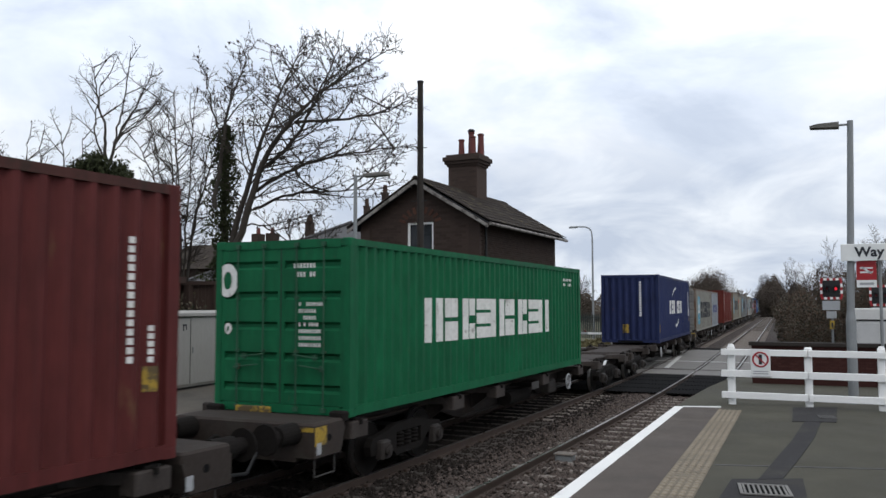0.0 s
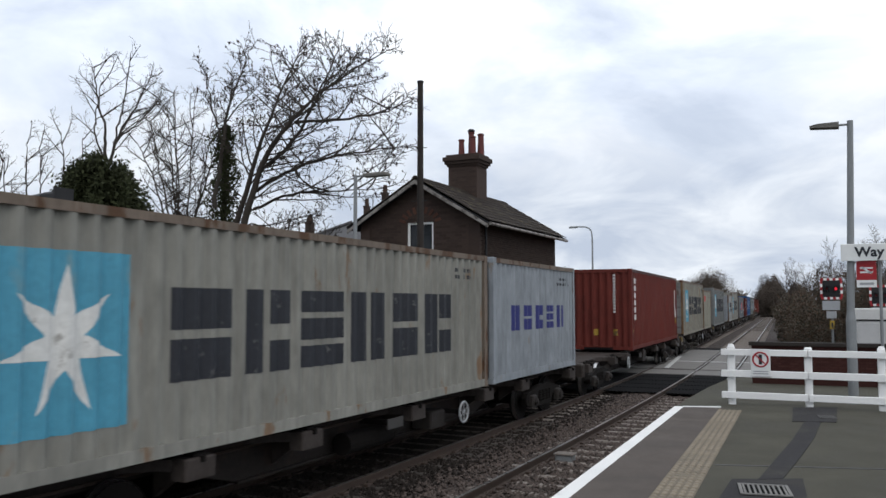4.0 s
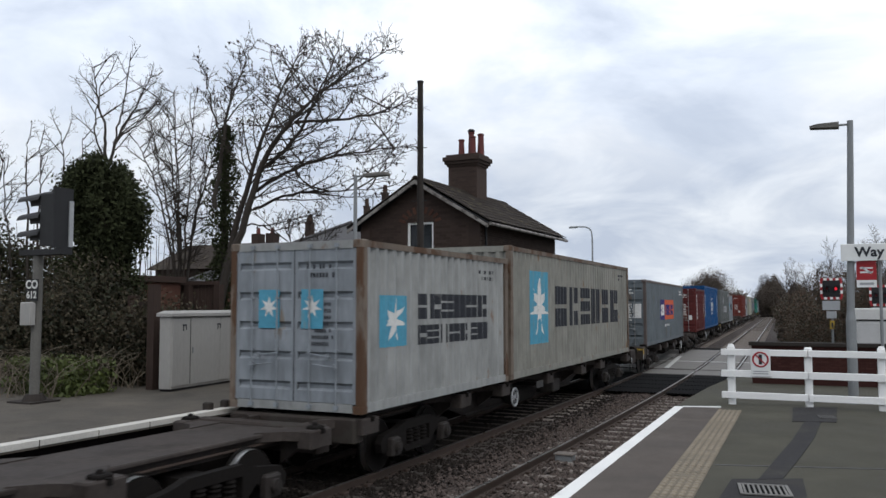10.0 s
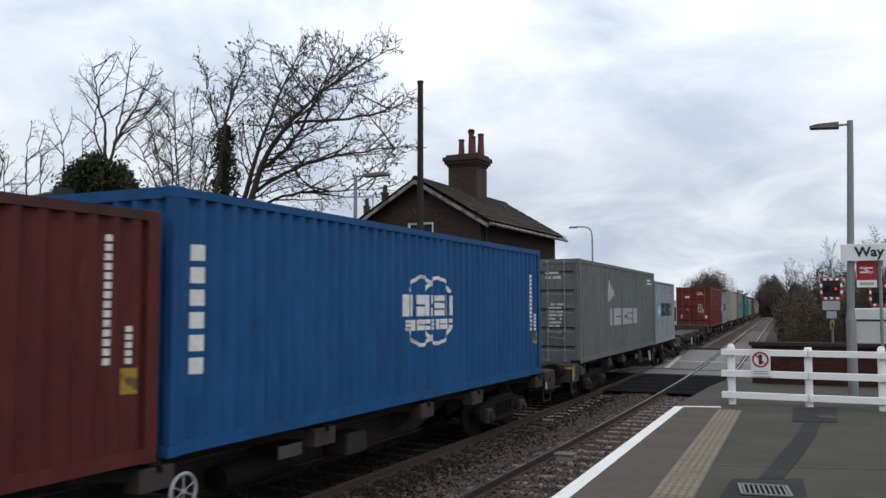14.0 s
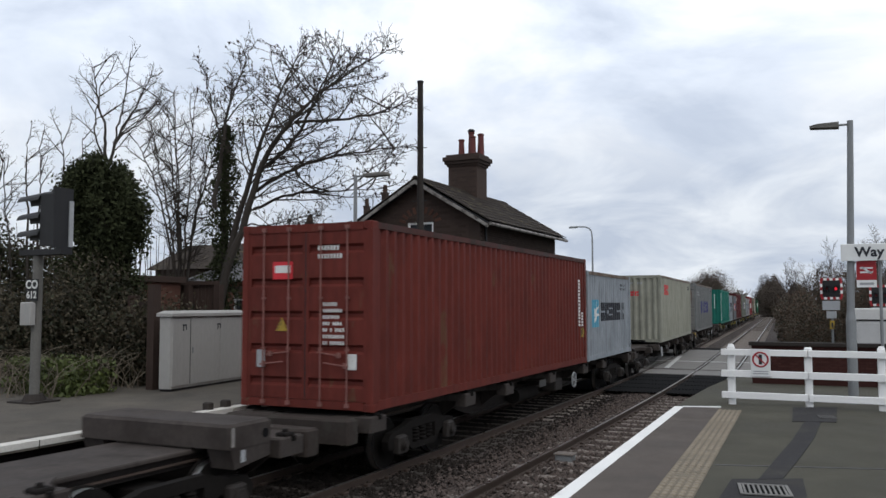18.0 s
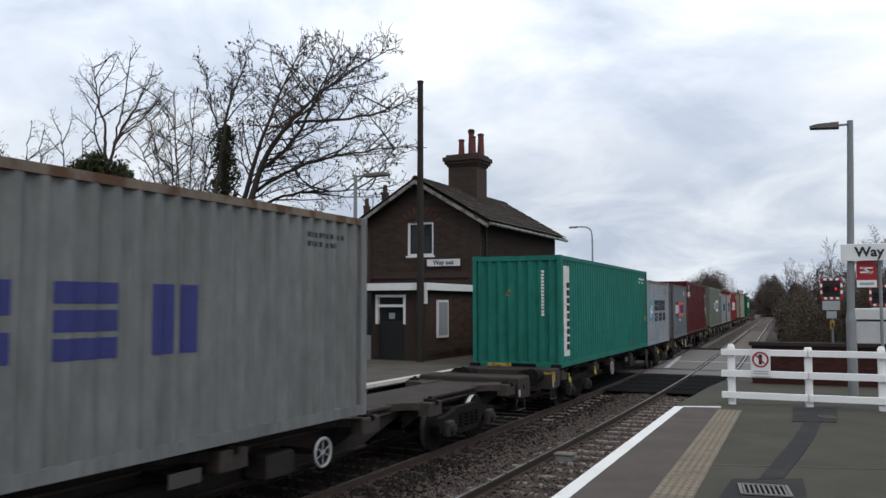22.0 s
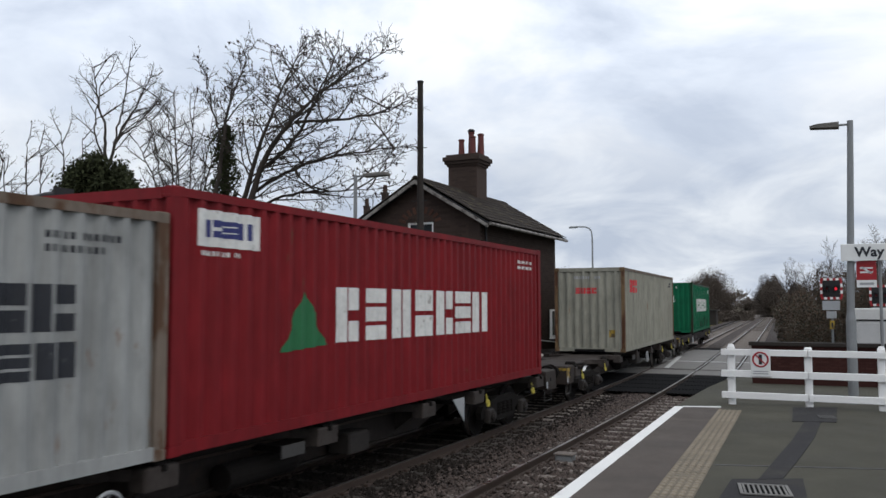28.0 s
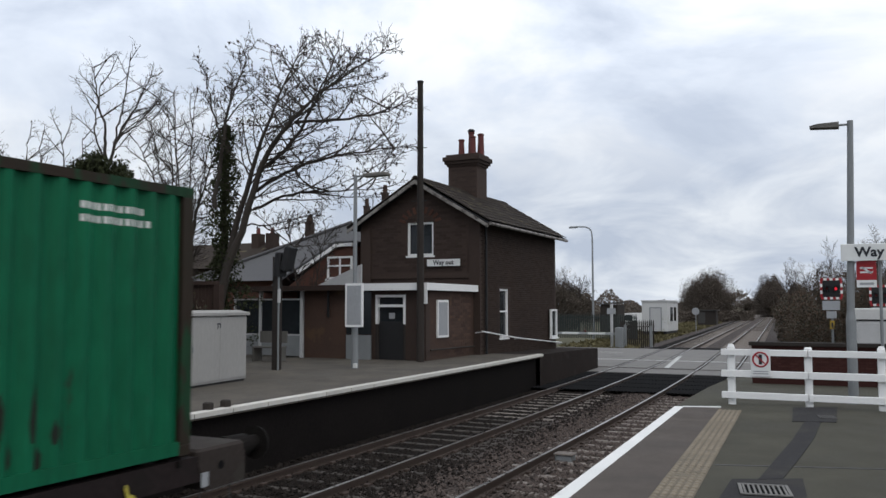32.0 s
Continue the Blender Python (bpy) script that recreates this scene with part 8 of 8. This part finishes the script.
def make_big_tree():
    w = Wood(11)
    t = thing("bare_tree", "large leafless alder with hanging cones, leaning over the platform", "tree", pose(0, 0, 0))
    limb_tree(w, (-8.4, 19.0), [
        ([(-0.55, 0.7), (-0.25, 2.8), (0.05, 4.3), (0.36, 5.5), (0.74, 7.1), (1.38, 8.8), (2.02, 10.4)], 0.4, 0.15, 0.5, 20, (5, 50), 0.6),
        ([(-0.4, 0.7), (-0.1, 3.2), (0.45, 4.8), (0.99, 6.6), (1.88, 8.0), (3.18, 9.1), (4.66, 10.0)], -0.5, 0.15, 0.42, 30, (-22, 30), 0.78),
        ([(-0.4, 5.5), (-0.17, 7.5), (-0.02, 8.6), (0.53, 10.2)], 0.2, 0.07, 0.45, 12, (15, 60), 0.45),
        ([(-0.17, 7.4), (-0.5, 8.3), (-0.8, 9.5)], 0.3, 0.04, 0.3, 7, (25, 65), 0.4),
        ([(0.99, 6.6), (1.9, 7.6), (2.5, 8.9), (3.1, 10.4)], 0.7, 0.07, 0.25, 14, (0, 45), 0.6),
        ([(0.8, 6.0), (2.2, 6.7), (3.7, 7.0), (5.1, 7.1)], -0.8, 0.06, 0.2, 12, (-25, 30), 0.85),
        ([(0.65, 5.4), (1.8, 5.9), (3.0, 6.0), (4.3, 6.1)], 0.5, 0.05, 0.2, 10, (-25, 25), 0.85),
        ([(1.9, 8.0), (3.3, 8.1), (4.6, 8.4), (5.1, 8.7)], 0.4, 0.05, 0.2, 10, (-20, 35), 0.8),
        ([(0.3, 4.9), (0.9, 5.0), (1.6, 4.6), (1.9, 4.3)], 0.3, 0.03, 0.2, 6, (-40, 30), 0.8)],
        (2.25, 7.35, 3.05, 3.25), 2.2, 0.5, KINDS)
    finish_tree(w, t, "grey-brown leaning trunk")
    rng = np.random.default_rng(5)
    tips = np.array(w.tips)
    keep = tips[rng.random(len(tips)) < 0.22]
    part("catkin", leaves(keep + np.array((0, 0, -0.04)), 0.05, rng, True), M["twig"], t, "hanging cones and catkins")["kind"] = "stuff"


def make_ivy_trunk():
    rng = np.random.default_rng(3)
    t = thing("ivy_tree", "slender trunk wrapped in dark ivy", "tree", pose(0, 0, 0))
    part("trunk", Build().tube((-8.85, 19.3, 0.8), (-8.75, 19.3, 7.7), 0.12, 0.05, 8), M["bark"], t)
    n = 11000
    z = rng.uniform(1.5, 8.0, n)
    a = rng.uniform(0, 6.28, n)
    r = np.clip((8.15 - z) / 0.6, 0.35, 1) * np.maximum(0.72 - 0.13 * (z - 1.5), 0.33) * (0.85 + 0.3 * np.sin(z * 2.3 + 2 * a) + 0.28 * np.sin(z * 5.1 - a)) * rng.uniform(0.1, 1.6, n)
    part("ivy", leaves(np.stack([-8.8 + r * np.cos(a), 19.3 + r * np.sin(a), z], 1), 0.05, rng), M["ivy"], t, "dark glossy ivy")["kind"] = "stuff"


def make_ivy_tree():
    rng = np.random.default_rng(9)
    t = thing("ivy_clad_tree", "stout tree smothered in dark green ivy", "tree", pose(0, 0, 0))
    c = (-8.05, 14.2, 4.95)
    part("trunk", Build().tube((-8.1, 14.2, 0.6), (-8.0, 14.2, 5.0), 0.28, 0.14, 10), M["bark"], t)
    pts = np.concatenate([clump_points(rng, c, (1.15, 1.0, 1.4), 30000, 60, 0.4), clump_points(rng, (-8.3, 14.3, 3.3), (1.25, 0.9, 1.1), 14000, 30, 0.4)])
    part("ivy", leaves(pts, 0.05, rng), M["ivy"], t, "dense dark ivy")["kind"] = "stuff"


def make_back_trees():
    g = "bare trees behind the platform"
    lab = "leafless multi-stemmed small tree behind the platform"
    w = Wood(31)
    t = thing("bare_shrub_tree", lab, "tree", pose(0, 0, 0), group=g)
    stems = []
    for k, (r, z) in enumerate(((-1.55, 8.4), (-1.15, 8.9), (-0.7, 9.2), (-0.2, 9.0), (0.3, 8.6), (-1.8, 7.6), (0.6, 7.8), (-0.9, 8.0))):
        stems.append(([(-0.5, 0.6), (-0.5 + 0.22 * (r + 0.5), 4.2), (-0.5 + 0.6 * (r + 0.5), 6.4), (r, z)], 0.5 * math.sin(k * 2.1), 0.045, 0.28, 15, (-10, 50), 0.5))
    limb_tree(w, (-10.2, 19.8), stems, (-0.6, 6.0, 1.9, 3.4), 1.2, 0.42, KINDS, 7.0, 0.62)
    finish_tree(w, t)
    w = Wood(32)
    t = thing("bare_shrub_tree", lab, "tree", pose(0, 0, 0), group=g)
    limb_tree(w, (-11.6, 16.2), [
        ([(1.0, 0.6), (0.97, 6.2), (0.9, 7.5), (0.65, 8.5), (0.5, 9.4)], 0.2, 0.06, 0.55, 8, (5, 45), 0.5),
        ([(0.97, 6.0), (1.3, 7.3), (1.75, 8.2), (2.16, 9.1)], 0.1, 0.05, 0.2, 9, (0, 40), 0.6),
        ([(1.2, 7.1), (1.42, 8.4), (1.56, 9.8)], 0.2, 0.03, 0.2, 5, (10, 50), 0.5),
        ([(1.0, 6.6), (0.7, 7.6), (0.95, 9.0)], -0.2, 0.03, 0.3, 5, (10, 50), 0.5),
        ([(1.3, 7.3), (2.0, 7.8), (2.6, 8.5)], -0.2, 0.03, 0.2, 6, (0, 40), 0.6)],
        (1.3, 7.6, 1.6, 2.4), 1.0, 0.34, KINDS, 5.0, 0.62)
    finish_tree(w, t)
    w = Wood(33)
    t = thing("bare_shrub_tree", lab, "tree", pose(0, 0, 0), group=g)
    limb_tree(w, (-11.6, 16.2), [
        ([(-1.6, 0.6), (-1.9, 4.0), (-2.1, 5.4), (-2.0, 6.7)], 0.3, 0.03, 0.5, 8, (5, 55), 0.5),
        ([(-1.4, 0.6), (-1.5, 4.0), (-1.65, 5.4), (-1.7, 6.9)], -0.3, 0.03, 0.5, 8, (5, 55), 0.5),
        ([(-1.0, 0.6), (-1.15, 5.0), (-1.25, 6.0), (-1.3, 7.2)], 0.2, 0.04, 0.6, 5, (10, 55), 0.5),
        ([(-0.8, 0.6), (-0.8, 5.0), (-0.7, 6.1), (-0.75, 7.0)], -0.2, 0.03, 0.6, 5, (10, 55), 0.5),
        ([(-0.4, 0.6), (-0.3, 5.0), (-0.2, 6.2), (-0.35, 7.5)], 0.2, 0.04, 0.6, 5, (10, 55), 0.5),
        ([(0.0, 0.6), (0.1, 5.0), (0.25, 6.2), (0.15, 7.4)], 0.4, 0.03, 0.6, 5, (10, 55), 0.5)],
        (-0.8, 7.0, 1.8, 1.8), 0.8, 0.3, KINDS, 4.5, 0.6)
    finish_tree(w, t)
    w = Wood(34)
    t = thing("bare_shrub_tree", lab, "tree", pose(0, 0, 0), group=g)
    limb_tree(w, (-9.6, 24.5), [([(0, 0.6), (-0.2, 3.0), (-0.6, 5.4)], 0, 0.05, 0.4, 12, (20, 70), 0.5), ([(0, 0.6), (0.3, 3.0), (0.7, 5.2)], 0.3, 0.05, 0.4, 12, (20, 70), 0.5)],
              (0, 4.6, 1.6, 1.7), 1.0, 0.4, KINDS, 6.0)
    finish_tree(w, t)


def make_hedge():
    rng = np.random.default_rng(14)
    n = 34000
    t = rng.random(n)
    x = np.minimum(-11.5 + 6.1 * t + rng.normal(0, 0.35, n), -5.3 - 0.5 * rng.random(n))
    y = 10.4 + 2.8 * t + rng.uniform(-0.1, 1.8, n)
    top = 1.9 + 0.5 * np.sin(x * 2.3) + 0.4 * np.sin(x * 5.1 + 1) + 0.6 * rng.random(n)
    z = 0.7 + top * rng.random(n) ** 0.8
    h = thing("bramble_hedge", "tangled brown winter brambles behind the platform", "hedge", pose(0, 0, 0), kind="stuff")
    part("dead_leaves", leaves(np.stack([x, y, z], 1), 0.042, rng), M["leaf_brown"], h)
    part("dark_leaves", leaves(np.stack([x + 0.1, y + 0.25, z * 0.9], 1)[::1], 0.05, rng), M["leaf_dark"], h)
    k = 2600
    part("weeds", leaves(np.stack([rng.uniform(-7.0, -5.2, k), 10.9 + rng.uniform(0, 1.2, k), 1.0 + 0.7 * rng.random(k) ** 2], 1), 0.06, rng), M["leaf_green"], h, "fresh green weeds")
    w = Build()
    for i in range(380):
        px, py = rng.uniform(-11, -5.3), rng.uniform(10.4, 13.0)
        q = np.array((px, py, 0.6))
        d = np.array((rng.normal(0, 0.35), rng.normal(0, 0.3), 1.0))
        for k in range(5):
            q2 = q + d * rng.uniform(0.25, 0.5)
            w.tube(q, q2, 0.011 - 0.0016 * k, 0.0095 - 0.0016 * k, 4, False)
            q = q2
            d = d + np.array((rng.normal(0, 0.3), rng.normal(0, 0.25), -0.22))
    part("stalks", w, M["dry_stalk"], h, "dry arching stalks")
    part("earth_bank", Build().prism([(-30, 9, -0.4), (-9.0, 9, -0.4), (-8.6, 9, 0.9), (-30, 9, 1.1)], (0, 16, 0)), M["earth"], h)
    # added fill, not a bank: stands in for the dark inside the brambles
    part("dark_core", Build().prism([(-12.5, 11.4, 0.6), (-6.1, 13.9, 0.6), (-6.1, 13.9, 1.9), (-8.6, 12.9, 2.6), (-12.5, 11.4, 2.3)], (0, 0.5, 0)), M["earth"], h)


def make_thicket():
    """Dark overgrown shrubs that close the view behind the brambles."""
    rng = np.random.default_rng(77)
    t = thing("evergreen_thicket", "dark overgrown evergreen shrubs behind the platform fence", "hedge", pose(0, 0, 0), kind="stuff")
    n = 60000
    u = rng.random(n)
    x = -17.5 + 8.2 * u
    y = 13.8 + 4.6 * u + rng.uniform(-0.5, 0.9, n)
    top = 3.5 + 0.55 * np.sin(x * 1.7) + 0.35 * np.sin(x * 4.3 + 1) + 0.2 * np.sin(x * 9.1) + 0.35 * rng.random(n) ** 3
    top = top * (1.0 - 0.4 * np.clip((u - 0.45) / 0.3, 0, 1))
    z = 0.7 + top * rng.random(n) ** 0.75
    pts = np.stack([x, y, z], 1)
    part("dark_leaves", leaves(pts[::3], 0.06, rng), M["ivy"], t)
    part("brown_leaves", leaves(pts[1::3], 0.055, rng), M["leaf_brown"], t)
    part("green_leaves", leaves(pts[2::3], 0.055, rng), M["leaf_dark"], t)
    w = Build()
    for i in range(220):
        px = rng.uniform(-17, -9.5)
        py = 13.8 + 4.6 * (px + 17.5) / 8.2 + rng.normal(0, 0.3)
        w.tube((px, py, 0.7), (px + rng.normal(0, 0.3), py, rng.uniform(3.4, 5.2)), 0.018, 0.006, 4, False)
    part("bare_stems", w, M["twig"], t)


def bush(name, label, centre, radii, n, mats, seed, size, group="", lumps=26, twig=0):
    rng = np.random.default_rng(seed)
    t = thing(name, label, "bush" if "bush" in name else "tree", pose(0, 0, 0), group=group)
    c, r = np.array(centre), np.array(radii)
    share = len(mats)
    pts = clump_points(rng, c, r, n, lumps, 0.5)
    pts = pts[pts[:, 2] > -0.4]
    for i, m in enumerate(mats):
        part("foliage", leaves(pts[i::share], size, rng), M[m], t)["kind"] = "stuff"
    part("trunk", Build().tube((c[0], c[1], -0.4), (c[0], c[1], c[2]), 0.1 + 0.02 * r[2], 0.05, 7), M["bark"], t)
    if twig:
        w = Wood(seed)
        up = np.array((0, 0, 0.4))
        plan = [(8, 0.5, 0.6, 6, up, 5, "fine_branching", 0.35), (6, 0.5, 0.6, 4, up, 3, "fine_branching", 0.2), (5, 0.5, 0.6, 3, up, 3, "fine_branching", 0.2), (3, 0.5, 0.6, 2, up, 3, "fine_branching", 0.2), (0, 0, 0, 2, up, 3, "fine_branching", 0)]
        for k in range(twig):
            d = np.array((rng.normal(0, 0.25), rng.normal(0, 0.25), 1.0))
            w.grow(c + np.array((rng.normal(0, 0.5) * r[0], 0, 0)), d / np.linalg.norm(d), r[2] * 1.15, 0.006 * r[2] + 0.01, 0, plan)
        part("fine_branching", w.mesh("fine_branching"), M["twig"], t)["kind"] = "stuff"


def make_right_bank():
    g = "bushes along the near track"
    lab = "winter bush with dark green and brown leaves beside the track"
    mix = ("leaf_rust", "leaf_grey", "leaf_dark", "leaf_grey")
    for (c, r, n, seed, size, twig) in (
            ((6.9, 46, 1.3), (2.2, 3.0, 2.5), 34000, 41, 0.040, 4), ((9.6, 44, 1.9), (2.6, 3.0, 3.0), 37400, 42, 0.043, 6),
            ((5.0, 56, 1.2), (1.6, 3.5, 2.2), 27200, 43, 0.046, 3), ((8.0, 58, 2.2), (3.0, 4.0, 3.2), 34000, 44, 0.053, 6),
            ((3.6, 72, 1.5), (1.7, 6.0, 2.1), 23800, 45, 0.059, 3), ((6.0, 80, 2.2), (3.0, 8.0, 3.3), 27200, 46, 0.066, 5),
            ((2.5, 98, 1.5), (2.0, 9.0, 2.4), 20400, 47, 0.079, 0), ((12.5, 48, 2.1), (3.0, 4.0, 3.1), 30600, 48, 0.046, 5),
            ((0.6, 128, 1.8), (3.0, 12.0, 3.2), 20400, 49, 0.106, 0)):
        bush("bush", lab, c, r, n, mix, seed, size, g, lumps=40, twig=twig)


def make_far_trees():
    bush("round_tree", "broad dark rounded tree beside the far track", (-15.8, 160, 3.2), (5.0, 5.0, 5.9), 110000, ("wood_hazed",), 51, 0.085, lumps=220)
    bush("far_tree", "dark far tree where the line bends away", (-8.8, 205, 4.0), (3.7, 5.0, 5.3), 60000, ("wood_hazed",), 52, 0.11, lumps=90)
    bush("far_tree", "dark far tree where the line bends away", (-3.8, 215, 3.4), (2.8, 4.0, 5.2), 16000, ("wood_hazed",), 53, 0.12, lumps=50, twig=4)
    bush("far_tree", "low dark trees closing the view along the line", (-14, 260, 1.4), (9, 5, 3.4), 45000, ("wood_hazed",), 54, 0.16, lumps=60)
    bush("far_tree", "bare grey trees behind the yard", (-20.3, 93, 2.0), (1.7, 3.0, 2.9), 15000, ("leaf_grey", "wood_hazed"), 55, 0.085, twig=6)
    bush("far_tree", "bare grey trees behind the yard", (-23.4, 96, 2.2), (2.5, 3.0, 3.6), 18000, ("leaf_grey", "wood_hazed"), 56, 0.09, twig=6)
    rng = np.random.default_rng(60)
    # wood along the horizon
    ang = rng.uniform(-1.25, 0.75, 70000)
    dist = rng.uniform(300, 420, 70000)
    x, y = 7.7 + dist * np.sin(ang), dist * np.cos(ang)
    top = 5.0 + 1.8 * np.sin(ang * 40) + 1.5 * np.sin(ang * 97 + 1) + 1.2 * np.sin(ang * 213)
    z = -0.5 + np.maximum(top, 1.5) * rng.random(70000) ** 0.7
    t = thing("distant_wood", "low line of dark woodland on the horizon", "wood", pose(0, 0, 0), kind="stuff")
    part("foliage", leaves(np.stack([x, y, z], 1), 0.5, rng), M["wood_hazed"], t)
    h = thing("field_hedge", "low dark hedge across the field", "hedge", pose(0, 0, 0), kind="stuff")
    n = 26000
    x = rng.uniform(-60, -8, n)
    y = 150 + (x + 30) * 0.4 + rng.normal(0, 1.2, n)
    part("foliage", leaves(np.stack([x, y, -0.4 + 2.0 * rng.random(n)], 1), 0.18, rng), M["wood_hazed"], h)
    # grass tufts on the verge
    n = 9000
    y = rng.uniform(56, 150, n)
    x = np.array([bend(v) for v in y]) - rng.uniform(3.4, 9.0, n)
    gme = leaves(np.stack([x, y, -0.38 + 0.2 * rng.random(n)], 1), 0.16, rng)
    tagged(part("verge_grass", gme, M["grass_tuft"]), "pale rough grass on the railway verge", "grass", kind="stuff")


make_big_tree()
make_ivy_trunk()
make_ivy_tree()
make_back_trees()
make_hedge()
make_thicket()
make_right_bank()
make_far_trees()


# ---------------- what moves ----------------
def run(t):
    """How far the train has come after t seconds; it gathers speed slowly."""
    u = t / 32.0
    return 382.55 * u + 31.16 * u ** 2 + 15.63 * u ** 3 - 13.08 * u ** 4


def ride(s, length, t, z):
    """Pose of a load or wagon whose leading end lies s metres down the train."""
    ya = s - run(t)
    yb = ya + length
    xa, xb = bend(ya), bend(yb)
    return pose(xa, ya, z, 0, 0, math.degrees(-math.atan2(xb - xa, yb - ya)))


def motions():
    times = [k * 0.8 for k in range(41)]
    for root, s, length in CONTAINERS:
        walk(root, [(t, ride(s, length, t, DECK)) for t in times])
    for root, s, length in WAGONS:
        walk(root, [(t, ride(s, length, t, 0.0)) for t in times])


motions()
